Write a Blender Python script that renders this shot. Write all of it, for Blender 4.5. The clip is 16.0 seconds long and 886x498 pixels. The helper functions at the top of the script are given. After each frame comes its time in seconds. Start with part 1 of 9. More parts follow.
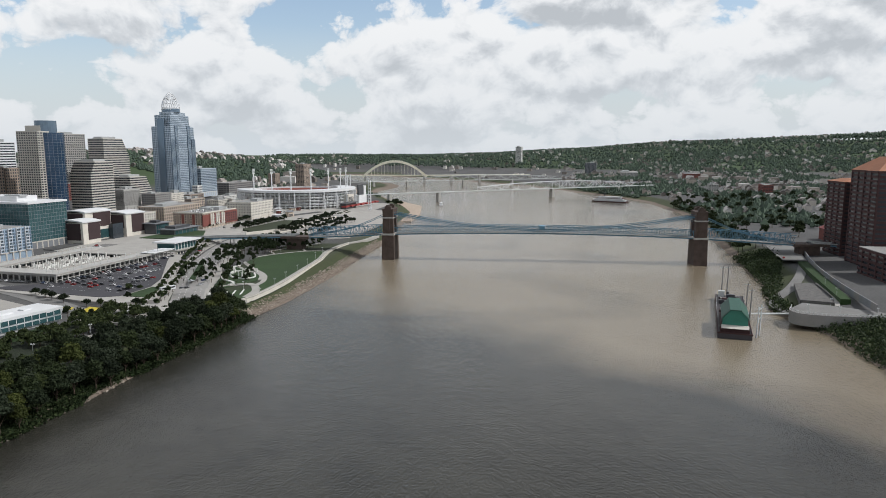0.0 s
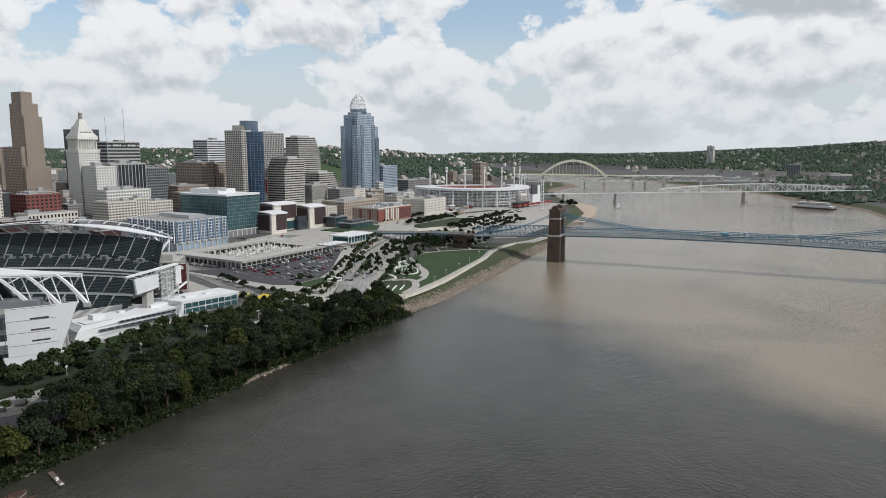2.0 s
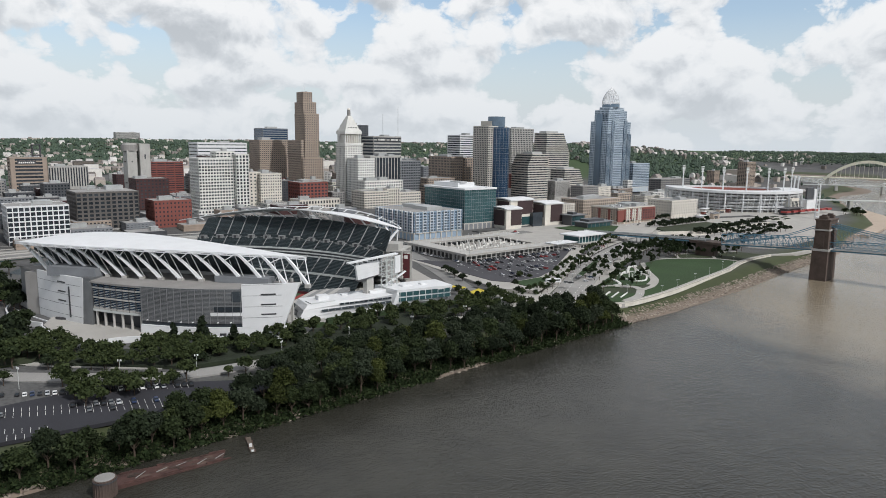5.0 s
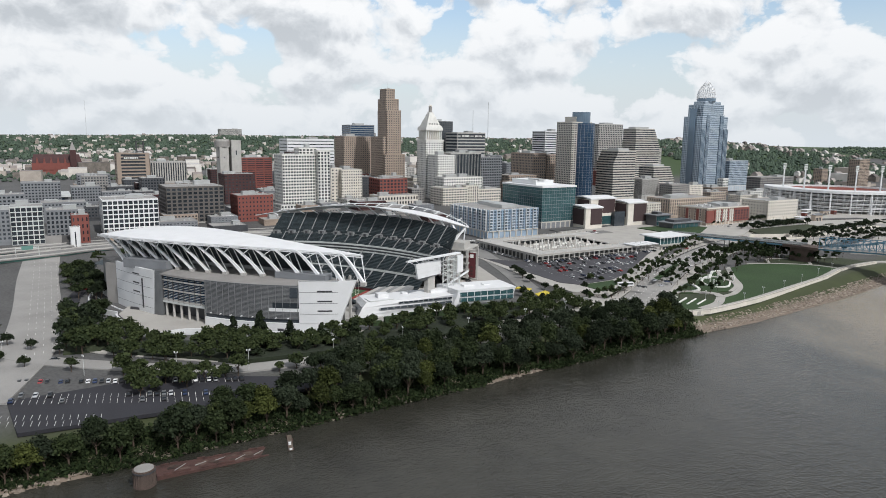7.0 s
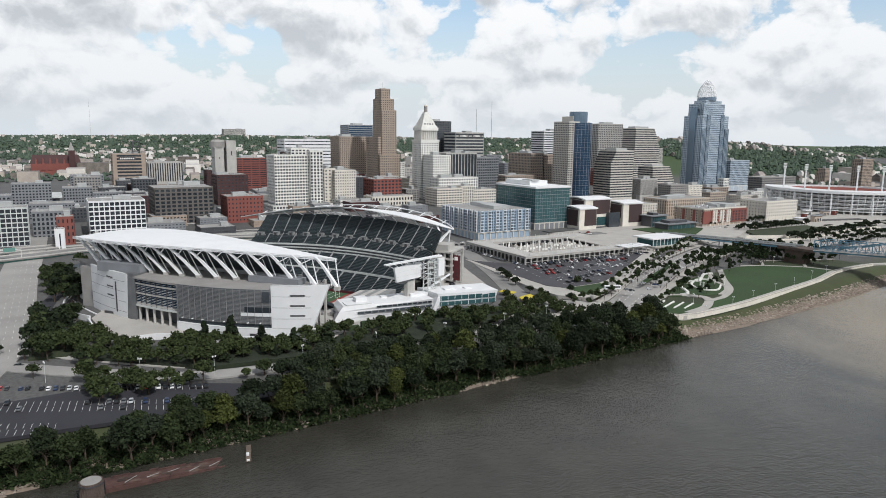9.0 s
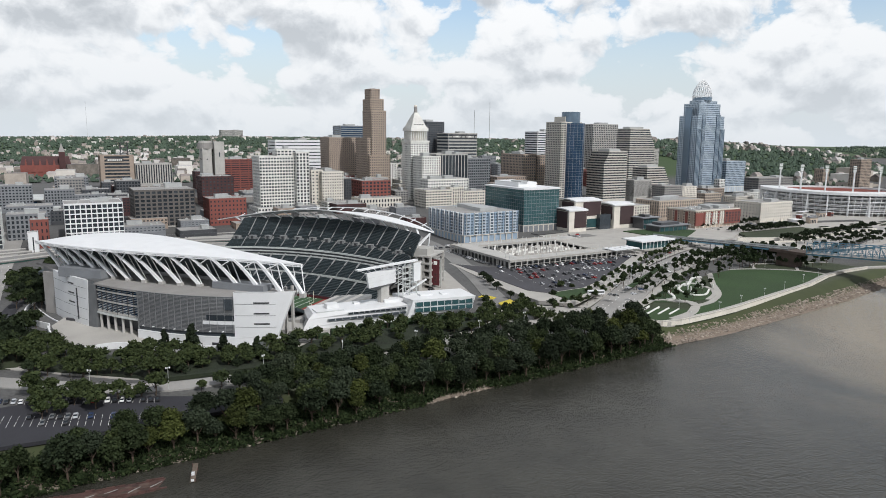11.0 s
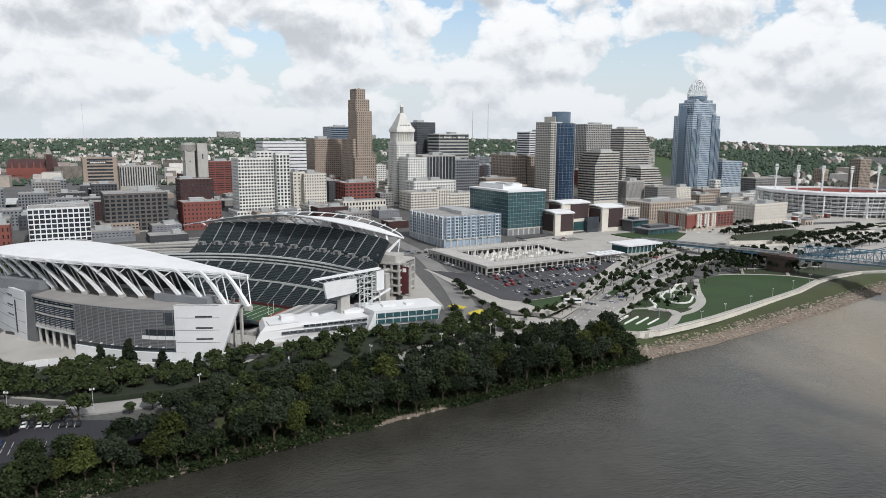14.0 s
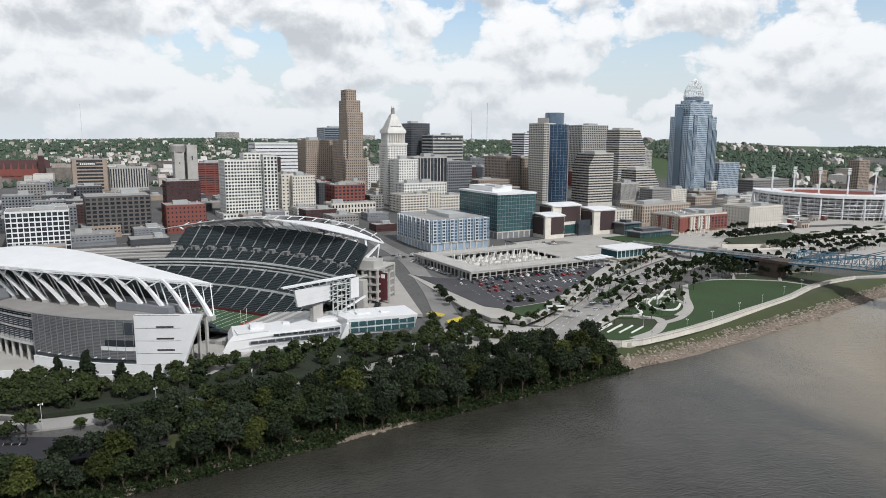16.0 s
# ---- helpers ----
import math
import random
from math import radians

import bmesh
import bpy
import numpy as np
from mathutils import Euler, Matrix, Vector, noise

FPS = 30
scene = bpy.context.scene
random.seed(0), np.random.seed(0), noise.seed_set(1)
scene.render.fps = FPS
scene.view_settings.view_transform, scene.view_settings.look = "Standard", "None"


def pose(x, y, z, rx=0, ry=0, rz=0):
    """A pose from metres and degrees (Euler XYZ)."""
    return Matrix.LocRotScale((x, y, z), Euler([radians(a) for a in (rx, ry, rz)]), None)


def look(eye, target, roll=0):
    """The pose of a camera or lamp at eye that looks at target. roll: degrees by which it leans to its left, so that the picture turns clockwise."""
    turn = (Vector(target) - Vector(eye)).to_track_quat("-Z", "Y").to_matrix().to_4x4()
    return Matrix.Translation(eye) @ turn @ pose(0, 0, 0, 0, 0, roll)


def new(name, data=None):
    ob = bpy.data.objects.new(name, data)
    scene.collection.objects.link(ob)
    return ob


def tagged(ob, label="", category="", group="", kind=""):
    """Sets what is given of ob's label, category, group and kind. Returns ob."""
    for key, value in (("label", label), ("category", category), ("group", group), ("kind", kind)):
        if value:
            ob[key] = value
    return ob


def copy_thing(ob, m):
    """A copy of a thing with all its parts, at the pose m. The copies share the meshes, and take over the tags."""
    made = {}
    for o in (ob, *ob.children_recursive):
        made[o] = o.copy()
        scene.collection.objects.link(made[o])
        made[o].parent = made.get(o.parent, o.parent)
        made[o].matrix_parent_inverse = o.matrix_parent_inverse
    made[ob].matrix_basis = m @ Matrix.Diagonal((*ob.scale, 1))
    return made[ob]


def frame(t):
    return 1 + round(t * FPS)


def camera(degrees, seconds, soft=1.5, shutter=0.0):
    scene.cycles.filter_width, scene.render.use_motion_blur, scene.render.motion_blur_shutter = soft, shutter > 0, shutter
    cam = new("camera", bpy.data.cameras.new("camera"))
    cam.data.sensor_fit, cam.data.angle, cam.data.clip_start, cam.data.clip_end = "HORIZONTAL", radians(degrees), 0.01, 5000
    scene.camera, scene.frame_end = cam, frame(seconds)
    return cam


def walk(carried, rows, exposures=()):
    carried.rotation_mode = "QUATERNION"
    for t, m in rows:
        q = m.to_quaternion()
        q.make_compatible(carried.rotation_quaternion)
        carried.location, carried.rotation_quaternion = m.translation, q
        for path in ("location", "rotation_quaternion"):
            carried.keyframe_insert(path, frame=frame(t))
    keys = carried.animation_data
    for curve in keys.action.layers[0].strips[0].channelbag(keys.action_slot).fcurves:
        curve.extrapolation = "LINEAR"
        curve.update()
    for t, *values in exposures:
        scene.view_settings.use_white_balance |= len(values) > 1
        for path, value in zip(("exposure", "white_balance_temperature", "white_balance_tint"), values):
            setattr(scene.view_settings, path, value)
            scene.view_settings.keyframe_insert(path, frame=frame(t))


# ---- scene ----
cam = camera(66.43, 16.0, soft=0.9)
PATH = [
    (0.0, 97.21, -72.84, 117.44, 7.581, -8.379, 0.138),
    (0.5, 99.63, -68.50, 117.40, 8.888, -8.386, 0.147),
    (1.0, 102.17, -64.02, 117.47, 12.705, -8.384, -0.007),
    (1.5, 104.87, -59.55, 117.50, 18.544, -8.440, -0.148),
    (2.0, 107.36, -54.43, 117.19, 22.818, -8.465, -0.118),
    (2.5, 109.41, -49.03, 117.07, 27.221, -8.502, -0.271),
    (3.0, 111.05, -43.86, 116.84, 31.624, -8.574, -0.397),
    (3.5, 112.91, -38.60, 116.67, 35.820, -8.645, -0.524),
    (4.0, 114.94, -33.61, 116.74, 38.934, -8.744, -0.567),
    (4.5, 116.93, -29.06, 117.06, 41.829, -8.851, -0.693),
    (5.0, 118.86, -24.71, 117.48, 44.456, -8.957, -0.703),
    (7.5, 125.15, 0.13, 118.90, 52.735, -9.431, -0.607),
    (8.0, 126.11, 4.60, 119.18, 52.743, -9.431, -0.579),
    (8.5, 127.03, 9.08, 119.33, 52.765, -9.430, -0.586),
    (9.0, 127.73, 13.54, 119.51, 52.799, -9.439, -0.567),
    (11.5, 124.70, 40.41, 119.46, 52.898, -9.350, -0.448),
    (12.0, 123.78, 45.78, 119.65, 52.924, -9.361, -0.402),
    (12.5, 123.05, 51.23, 119.75, 52.979, -9.380, -0.439),
    (13.0, 122.33, 56.77, 119.80, 53.001, -9.352, -0.304),
    (13.5, 121.65, 62.01, 119.86, 53.050, -9.340, -0.277),
    (14.0, 121.05, 66.87, 119.94, 53.091, -9.319, -0.274),
    (14.5, 120.52, 71.63, 120.10, 53.115, -9.299, -0.229),
    (15.0, 120.22, 76.43, 120.49, 53.159, -9.296, -0.246),
    (15.5, 120.06, 81.10, 120.92, 53.220, -9.281, -0.251),
    (16.0, 119.82, 85.82, 121.40, 53.237, -9.287, -0.272),
]
walk(cam, [(t, pose(x, y, z, 90 + p, r, w)) for t, x, y, z, w, p, r in PATH],
     [(0.0, -0.16, 6370, 10), (3.0, -0.24, 6370, 10), (5.0, -0.14, 6370, 10), (7.5, -0.04, 6370, 10), (16.0, -0.03, 6370, 10)])

# ---- light ----
SUN_EL = 47.0
GRID = 82.8                      # the street grid's east, degrees from x
EAST = Vector((math.cos(radians(GRID)), math.sin(radians(GRID)), 0))
NORTH = Vector((-EAST.y, EAST.x, 0))
to_sun = (-NORTH * 0.98 + EAST * 0.18).normalized() * math.cos(radians(SUN_EL)) + Vector((0, 0, math.sin(radians(SUN_EL))))
sun = new("sun", bpy.data.lights.new("sun", "SUN"))
sun.data.energy, sun.data.angle, sun.data.color = 3.3, radians(1.5), (1.0, 0.975, 0.94)
sun.matrix_world = look((0, 0, 900), Vector((0, 0, 900)) - to_sun)

world = bpy.data.worlds.new("sky")
scene.world = world
world.use_nodes = True
wt = world.node_tree
wt.nodes.clear()


def wn(kind, **values):
    node = wt.nodes.new(kind)
    for key, value in values.items():
        if key in node.inputs:
            node.inputs[key].default_value = value
    return node


sky = wn("ShaderNodeTexSky")
sky.sky_type, sky.sun_disc = "NISHITA", False
sky.sun_elevation, sky.sun_rotation = radians(SUN_EL), math.atan2(to_sun.x, to_sun.y)
sky.dust_density, sky.air_density = 1.6, 1.0
coord = wn("ShaderNodeTexCoord")
split = wn("ShaderNodeSeparateXYZ")
wt.links.new(coord.outputs["Generated"], split.inputs[0])


def wmath(op, a, b=None, c=None):
    node = wt.nodes.new("ShaderNodeMath")
    node.operation = op
    for slot, value in zip(node.inputs, (a, b, c)):
        if value is None:
            continue
        if isinstance(value, (int, float)):
            slot.default_value = value
        else:
            wt.links.new(value, slot)
    return node.outputs[0]


def wramp(value, *stops):
    node = wt.nodes.new("ShaderNodeValToRGB")
    ramp = node.color_ramp
    while len(ramp.elements) < len(stops):
        ramp.elements.new(0.5)
    for el, (at, col) in zip(ramp.elements, stops):
        el.position, el.color = at, (*col, 1)
    wt.links.new(value, node.inputs[0])
    return node.outputs[0]


up = wmath("MAXIMUM", split.outputs[2], 0.0)


def wvec(tall):
    """The sky's direction with its height stretched, so that clouds lie wide."""
    node = wn("ShaderNodeCombineXYZ")
    wt.links.new(split.outputs[0], node.inputs[0])
    wt.links.new(split.outputs[1], node.inputs[1])
    wt.links.new(wmath("MULTIPLY", up, tall), node.inputs[2])
    return node.outputs[0]


WIDE, ROUND = wvec(2.0), wvec(1.35)
billow = wn("ShaderNodeTexNoise", Scale=7.0, Detail=3, Roughness=0.5)
wt.links.new(ROUND, billow.inputs["Vector"])


def wmove(vector, shift, wobble=0.0):
    move = wt.nodes.new("ShaderNodeVectorMath")
    move.operation = "ADD"
    move.inputs[1].default_value = shift
    wt.links.new(vector, move.inputs[0])
    if not wobble:
        return move.outputs[0]
    bend = wt.nodes.new("ShaderNodeVectorMath")
    bend.operation = "MULTIPLY_ADD"
    bend.inputs[1].default_value = (wobble, wobble, wobble)
    wt.links.new(billow.outputs["Color"], bend.inputs[0])
    wt.links.new(move.outputs[0], bend.inputs[2])
    return bend.outputs[0]


def heap(rise):
    """Density of the cloud field: broad banks, heaps and rounded puffs."""
    broad = wn("ShaderNodeTexNoise", Scale=4.8, Detail=2, Roughness=0.42)
    wt.links.new(wmove(WIDE, (0.62, 0.31, 0.10 + rise * 1.4)), broad.inputs["Vector"])
    puff = wt.nodes.new("ShaderNodeTexVoronoi")
    puff.normalize = True
    for key, value in (("Scale", 11.0), ("Detail", 5.0), ("Roughness", 0.52), ("Lacunarity", 2.15)):
        puff.inputs[key].default_value = value
    wt.links.new(wmove(ROUND, (0.2, 0.5, rise), 0.075), puff.inputs["Vector"])
    fine = wn("ShaderNodeTexNoise", Scale=26.0, Detail=6, Roughness=0.58)
    wt.links.new(wmove(ROUND, (0.1, 0.2, rise), 0.05), fine.inputs["Vector"])
    grain = wmath("MULTIPLY_ADD", fine.outputs["Fac"], 0.17, 0.14)
    return wmath("MULTIPLY_ADD", puff.outputs["Distance"], -0.70, wmath("MULTIPLY_ADD", broad.outputs["Fac"], 1.0, grain))


body = heap(0.0)
above = heap(0.024)
cover = wramp(body, (0.385, (0, 0, 0)), (0.415, (0.8, 0.8, 0.8)), (0.45, (1, 1, 1)))
lit = wmath("SUBTRACT", body, above)
bulk = wmath("MULTIPLY_ADD", body, -0.62, wmath("MULTIPLY_ADD", lit, 2.3, 0.95))
tone = wramp(bulk, (0.34, (0.56, 0.59, 0.62)), (0.50, (0.73, 0.755, 0.78)), (0.61, (0.91, 0.925, 0.935)), (0.73, (1.02, 1.02, 1.015)))
haze = wramp(up, (0.0, (1, 1, 1)), (0.06, (0.6, 0.6, 0.6)), (0.17, (0.12, 0.12, 0.12)), (0.30, (0, 0, 0)))
gain = wt.nodes.new("ShaderNodeMix")
gain.data_type, gain.blend_type = "RGBA", "MULTIPLY"
gain.inputs[0].default_value = 1.0
wt.links.new(sky.outputs[0], gain.inputs[6])
gain.inputs[7].default_value = (0.165, 0.168, 0.166, 1)


def wmix(fac, a, b):
    node = wt.nodes.new("ShaderNodeMix")
    node.data_type = "RGBA"
    for slot, value in ((node.inputs[0], fac), (node.inputs[6], a), (node.inputs[7], b)):
        if isinstance(value, tuple):
            slot.default_value = value
        else:
            wt.links.new(value, slot)
    return node.outputs[2]


veiled = wmix(haze, gain.outputs[2], (0.70, 0.765, 0.81, 1))
# unseen sky overhead darkened, as grey cloud undersides, to cut the fill light
overhead_dim = wramp(up, (0.40, (1, 1, 1)), (0.62, (0.55, 0.56, 0.58)), (1.0, (0.36, 0.37, 0.39)))
shaded = wt.nodes.new("ShaderNodeMix")
shaded.data_type, shaded.blend_type = "RGBA", "MULTIPLY"
shaded.inputs[0].default_value = 1.0
wt.links.new(tone, shaded.inputs[6])
wt.links.new(overhead_dim, shaded.inputs[7])
clouded = wmix(cover, veiled, shaded.outputs[2])
hazed = wmix(wmath("MULTIPLY", haze, 0.72), clouded, (0.72, 0.765, 0.80, 1))
back = wn("ShaderNodeBackground", Strength=1.0)
wt.links.new(hazed, back.inputs[0])
wout = wn("ShaderNodeOutputWorld")
wt.links.new(back.outputs[0], wout.inputs[0])

# ---- materials ----
MATS = {}


def material(name, color, rough=0.8, metal=0.0, spread=0.18, scale=0.12, fine=3.0, bump=0.15, island=0.0, each=0.0, spec=0.5, tint=None):
    """A surface with stains at a large scale and grain at a small one."""
    if name in MATS:
        return MATS[name]
    mat = bpy.data.materials.new(name)
    mat.use_nodes = True
    nt = mat.node_tree
    bsdf = nt.nodes["Principled BSDF"]
    bsdf.inputs["Roughness"].default_value, bsdf.inputs["Metallic"].default_value = rough, metal
    bsdf.inputs["Specular IOR Level"].default_value = spec
    tc = nt.nodes.new("ShaderNodeTexCoord")
    big, small = nt.nodes.new("ShaderNodeTexNoise"), nt.nodes.new("ShaderNodeTexNoise")
    for node, s, d in ((big, scale, 5), (small, fine, 3)):
        node.inputs["Scale"].default_value, node.inputs["Detail"].default_value = s, d
        nt.links.new(tc.outputs["Object"], node.inputs["Vector"])
    add = nt.nodes.new("ShaderNodeMath")
    add.operation = "ADD"
    nt.links.new(big.outputs["Fac"], add.inputs[0])
    nt.links.new(small.outputs["Fac"], add.inputs[1])
    total = add.outputs[0]
    for weight, source in ((island, ("ShaderNodeNewGeometry", "Random Per Island")), (each, ("ShaderNodeObjectInfo", "Random"))):
        if weight:
            node = nt.nodes.new(source[0])
            more = nt.nodes.new("ShaderNodeMath")
            more.operation, more.inputs[1].default_value = "MULTIPLY_ADD", weight
            nt.links.new(node.outputs[source[1]], more.inputs[0])
            nt.links.new(total, more.inputs[2])
            total = more.outputs[0]
    mid = 1.0 + (island + each) / 2
    span = nt.nodes.new("ShaderNodeMapRange")
    span.inputs["From Min"].default_value, span.inputs["From Max"].default_value = mid - 0.45 - (island + each) / 2, mid + 0.45 + (island + each) / 2
    nt.links.new(total, span.inputs["Value"])
    ramp = nt.nodes.new("ShaderNodeValToRGB")
    low = tuple(max(0, c * (1 - spread * 1.4)) for c in color)
    high = tint if tint else tuple(min(0.95, c * (1 + spread)) for c in color)
    els = ramp.color_ramp.elements
    els[0].color, els[1].color = (*low, 1), (*high, 1)
    node = ramp.color_ramp.elements.new(0.5)
    node.color = (*color, 1)
    nt.links.new(span.outputs[0], ramp.inputs[0])
    nt.links.new(ramp.outputs[0], bsdf.inputs["Base Color"])
    if bump:
        bn = nt.nodes.new("ShaderNodeBump")
        bn.inputs["Strength"].default_value, bn.inputs["Distance"].default_value = bump, 0.3
        nt.links.new(small.outputs["Fac"], bn.inputs["Height"])
        nt.links.new(bn.outputs[0], bsdf.inputs["Normal"])
    MATS[name] = mat
    return mat


M_CONC = material("pale_concrete", (0.40, 0.39, 0.37))
M_DKCONC = material("grey_concrete", (0.25, 0.24, 0.23))
M_WHITE = material("white_panel", (0.66, 0.667, 0.675), 0.55, spread=0.08)
M_CREAM = material("cream_stone", (0.60, 0.565, 0.505))
M_WSTONE = material("white_stone", (0.66, 0.655, 0.625))
M_TAN = material("tan_brick", (0.31, 0.25, 0.205))
M_CAREW = material("brown_brick", (0.33, 0.265, 0.215))
M_RED = material("red_brick", (0.19, 0.06, 0.048))
M_DKRED = material("dark_red_brick", (0.058, 0.025, 0.025))
M_MAROON = material("maroon_panel", (0.045, 0.027, 0.028))
M_BAND = material("buff_band", (0.50, 0.475, 0.43))
M_BLUEWALL = material("blue_grey_cladding", (0.28, 0.36, 0.45), 0.5)
M_GATWALL = material("pale_blue_frame", (0.46, 0.53, 0.60), 0.35, 0.2, spread=0.08)
M_DARKWALL = material("dark_cladding", (0.065, 0.068, 0.075), 0.4)
M_GREYWALL = material("grey_cladding", (0.19, 0.20, 0.215), 0.5)
M_ROOF = material("roof_gravel", (0.27, 0.265, 0.255), 0.95, spread=0.3, scale=0.06)
M_PLANT = material("roof_plant_metal", (0.42, 0.43, 0.43), 0.5, 0.3)
M_GLASS = material("dark_window_glass", (0.035, 0.042, 0.05), 0.12, spread=0.5, bump=0, each=0.7, island=0.5, tint=(0.10, 0.115, 0.13))
M_BLUEGLASS = material("blue_window_glass", (0.14, 0.195, 0.255), 0.10, 0.4, spread=0.35, bump=0, each=0.5, island=0.4)
M_NAVYGLASS = material("navy_window_glass", (0.03, 0.065, 0.12), 0.05, 0.3, spread=0.4, bump=0, each=0.4, island=0.4)
M_TEALGLASS = material("teal_window_glass", (0.05, 0.115, 0.125), 0.05, 0.35, spread=0.4, bump=0, each=0.5, island=0.4)
# asphalt kept dark for the cloud shade over the near lot
M_ASPH = material("asphalt", (0.024, 0.024, 0.030), 0.9, spread=0.3, scale=0.05)
M_ROAD = material("worn_road", (0.19, 0.187, 0.18), 0.9, spread=0.3, scale=0.05)
M_STREET = material("dark_street", (0.075, 0.075, 0.075), 0.9, spread=0.35, scale=0.05)
M_PALEROAD = material("pale_road", (0.27, 0.262, 0.25), 0.9, spread=0.25, scale=0.05)
M_PAVE = material("pale_paving", (0.36, 0.345, 0.32), 0.9, spread=0.15, scale=0.08)
M_GRASS = material("grass", (0.022, 0.050, 0.012), 0.95, spread=0.35, scale=0.03, fine=1.2, bump=0.4)
M_BANKGRASS = material("rough_grass", (0.030, 0.040, 0.017), 0.95, spread=0.4, scale=0.05, fine=1.0, bump=0.5)
# shrub green; on the lawns it also paints the shade under trees
M_SHRUB = material("ground_cover_shrubs", (0.015, 0.022, 0.010), 0.95, spread=0.6, scale=0.15, fine=1.4, bump=1.0)
M_STEEL = material("white_steel", (0.70, 0.71, 0.72), 0.4, spread=0.08)
M_BLUESTEEL = material("blue_steel", (0.10, 0.225, 0.315), 0.5, spread=0.2)
M_PALESTEEL = material("pale_steel", (0.50, 0.52, 0.51), 0.55)
M_YELLOW = material("yellow_steel", (0.80, 0.77, 0.64), 0.55)
M_TOWER = material("weathered_sandstone", (0.085, 0.062, 0.052), 0.95, spread=0.45, scale=0.2)
M_DARK = material("dark_metal", (0.05, 0.05, 0.055), 0.5)
M_LINE = material("white_line", (0.75, 0.75, 0.72), 0.8, spread=0.1)


# ---- mesh tools ----
class Mesh:
    """Collects simple solids into one mesh."""

    def __init__(self):
        self.v, self.f = [], []

    def box(self, x0, y0, z0, x1, y1, z1):
        k = len(self.v)
        self.v += [(x0, y0, z0), (x1, y0, z0), (x1, y1, z0), (x0, y1, z0), (x0, y0, z1), (x1, y0, z1), (x1, y1, z1), (x0, y1, z1)]
        self.f += [(k, k + 3, k + 2, k + 1), (k + 4, k + 5, k + 6, k + 7), (k, k + 1, k + 5, k + 4), (k + 1, k + 2, k + 6, k + 5),
                   (k + 2, k + 3, k + 7, k + 6), (k + 3, k, k + 4, k + 7)]
        return self

    def quad(self, *pts):
        k = len(self.v)
        self.v += [tuple(p) for p in pts]
        self.f.append(tuple(range(k, k + len(pts))))
        return self

    def bar(self, a, b, w, h=None):
        """A square bar from a to b."""
        a, b = Vector(a), Vector(b)
        d = (b - a).normalized()
        s = d.cross(Vector((0, 0, 1)))
        s = (s.normalized() if s.length > 1e-4 else Vector((1, 0, 0))) * w / 2
        u = s.cross(d).normalized() * (h or w) / 2
        k = len(self.v)
        self.v += [tuple(p + q) for p in (a, b) for q in (-s - u, s - u, s + u, -s + u)]
        self.f += [(k, k + 3, k + 2, k + 1), (k + 4, k + 5, k + 6, k + 7)] + [(k + i, k + (i + 1) % 4, k + 4 + (i + 1) % 4, k + 4 + i) for i in range(4)]
        return self

    def prism(self, pts, z0, z1, top=None):
        """A solid over a plan outline (counter-clockwise); top: outline at z1."""
        k, n = len(self.v), len(pts)
        self.v += [(x, y, z0) for x, y in pts] + [(x, y, z1) for x, y in (top or pts)]
        self.f += [tuple(range(k + n - 1, k - 1, -1)), tuple(range(k + n, k + 2 * n))]
        self.f += [(k + i, k + (i + 1) % n, k + n + (i + 1) % n, k + n + i) for i in range(n)]
        return self

    def tube(self, a, b, r0, r1=None, n=8):
        a, b = Vector(a), Vector(b)
        d = (b - a).normalized()
        s = d.cross(Vector((0.3, 0.9, 0.1))).normalized()
        u = d.cross(s)
        k, r1 = len(self.v), r0 if r1 is None else r1
        for p, r in ((a, r0), (b, r1)):
            self.v += [tuple(p + (s * math.cos(6.2832 * i / n) + u * math.sin(6.2832 * i / n)) * r) for i in range(n)]
        self.f += [tuple(range(k + n - 1, k - 1, -1)), tuple(range(k + n, k + 2 * n))]
        self.f += [(k + i, k + (i + 1) % n, k + n + (i + 1) % n, k + n + i) for i in range(n)]
        return self

    def strip(self, left, right, drop=0.0):
        """A ribbon between two rows of points, with a skirt of that depth."""
        k, n = len(self.v), len(left)
        self.v += [tuple(p) for p in left] + [tuple(p) for p in right]
        self.f += [(k + i, k + n + i, k + n + i + 1, k + i + 1) for i in range(n - 1)]
        if drop:
            j = len(self.v)
            self.v += [(p[0], p[1], p[2] - drop) for p in left] + [(p[0], p[1], p[2] - drop) for p in right]
            self.f += [(k + i, k + i + 1, j + i + 1, j + i) for i in range(n - 1)]
            self.f += [(k + n + i + 1, k + n + i, j + n + i, j + n + i + 1) for i in range(n - 1)]
            self.f += [(k, j, j + n, k + n), (k + n - 1, k + 2 * n - 1, j + 2 * n - 1, j + n - 1)]
        return self

    def data(self, name, mat, smooth=False):
        me = bpy.data.meshes.new(name)
        me.from_pydata(self.v, [], self.f)
        me.update()
        if mat:
            me.materials.append(mat)
        if smooth:
            me.polygons.foreach_set("use_smooth", [True] * len(me.polygons))
        return me


def part(name, mesh, mat, parent, label="", m=None, smooth=False, kind=""):
    """One mesh object under a thing or a part."""
    ob = new(name, mesh.data(name, mat, smooth) if isinstance(mesh, Mesh) else mesh)
    ob.parent = parent
    if m is not None:
        ob.matrix_basis = m
    return tagged(ob, label, "", "", kind)


def thing(name, label, category, m=None, mesh=None, mat=None, group="", kind="", smooth=False):
    ob = new(name, mesh.data(name, mat, smooth) if isinstance(mesh, Mesh) else mesh)
    if m is not None:
        ob.matrix_basis = m
    return tagged(ob, label, category, group, kind)


def grid_pose(x, y, z=0.0, turn=0.0):
    return pose(x, y, z, 0, 0, GRID + turn)


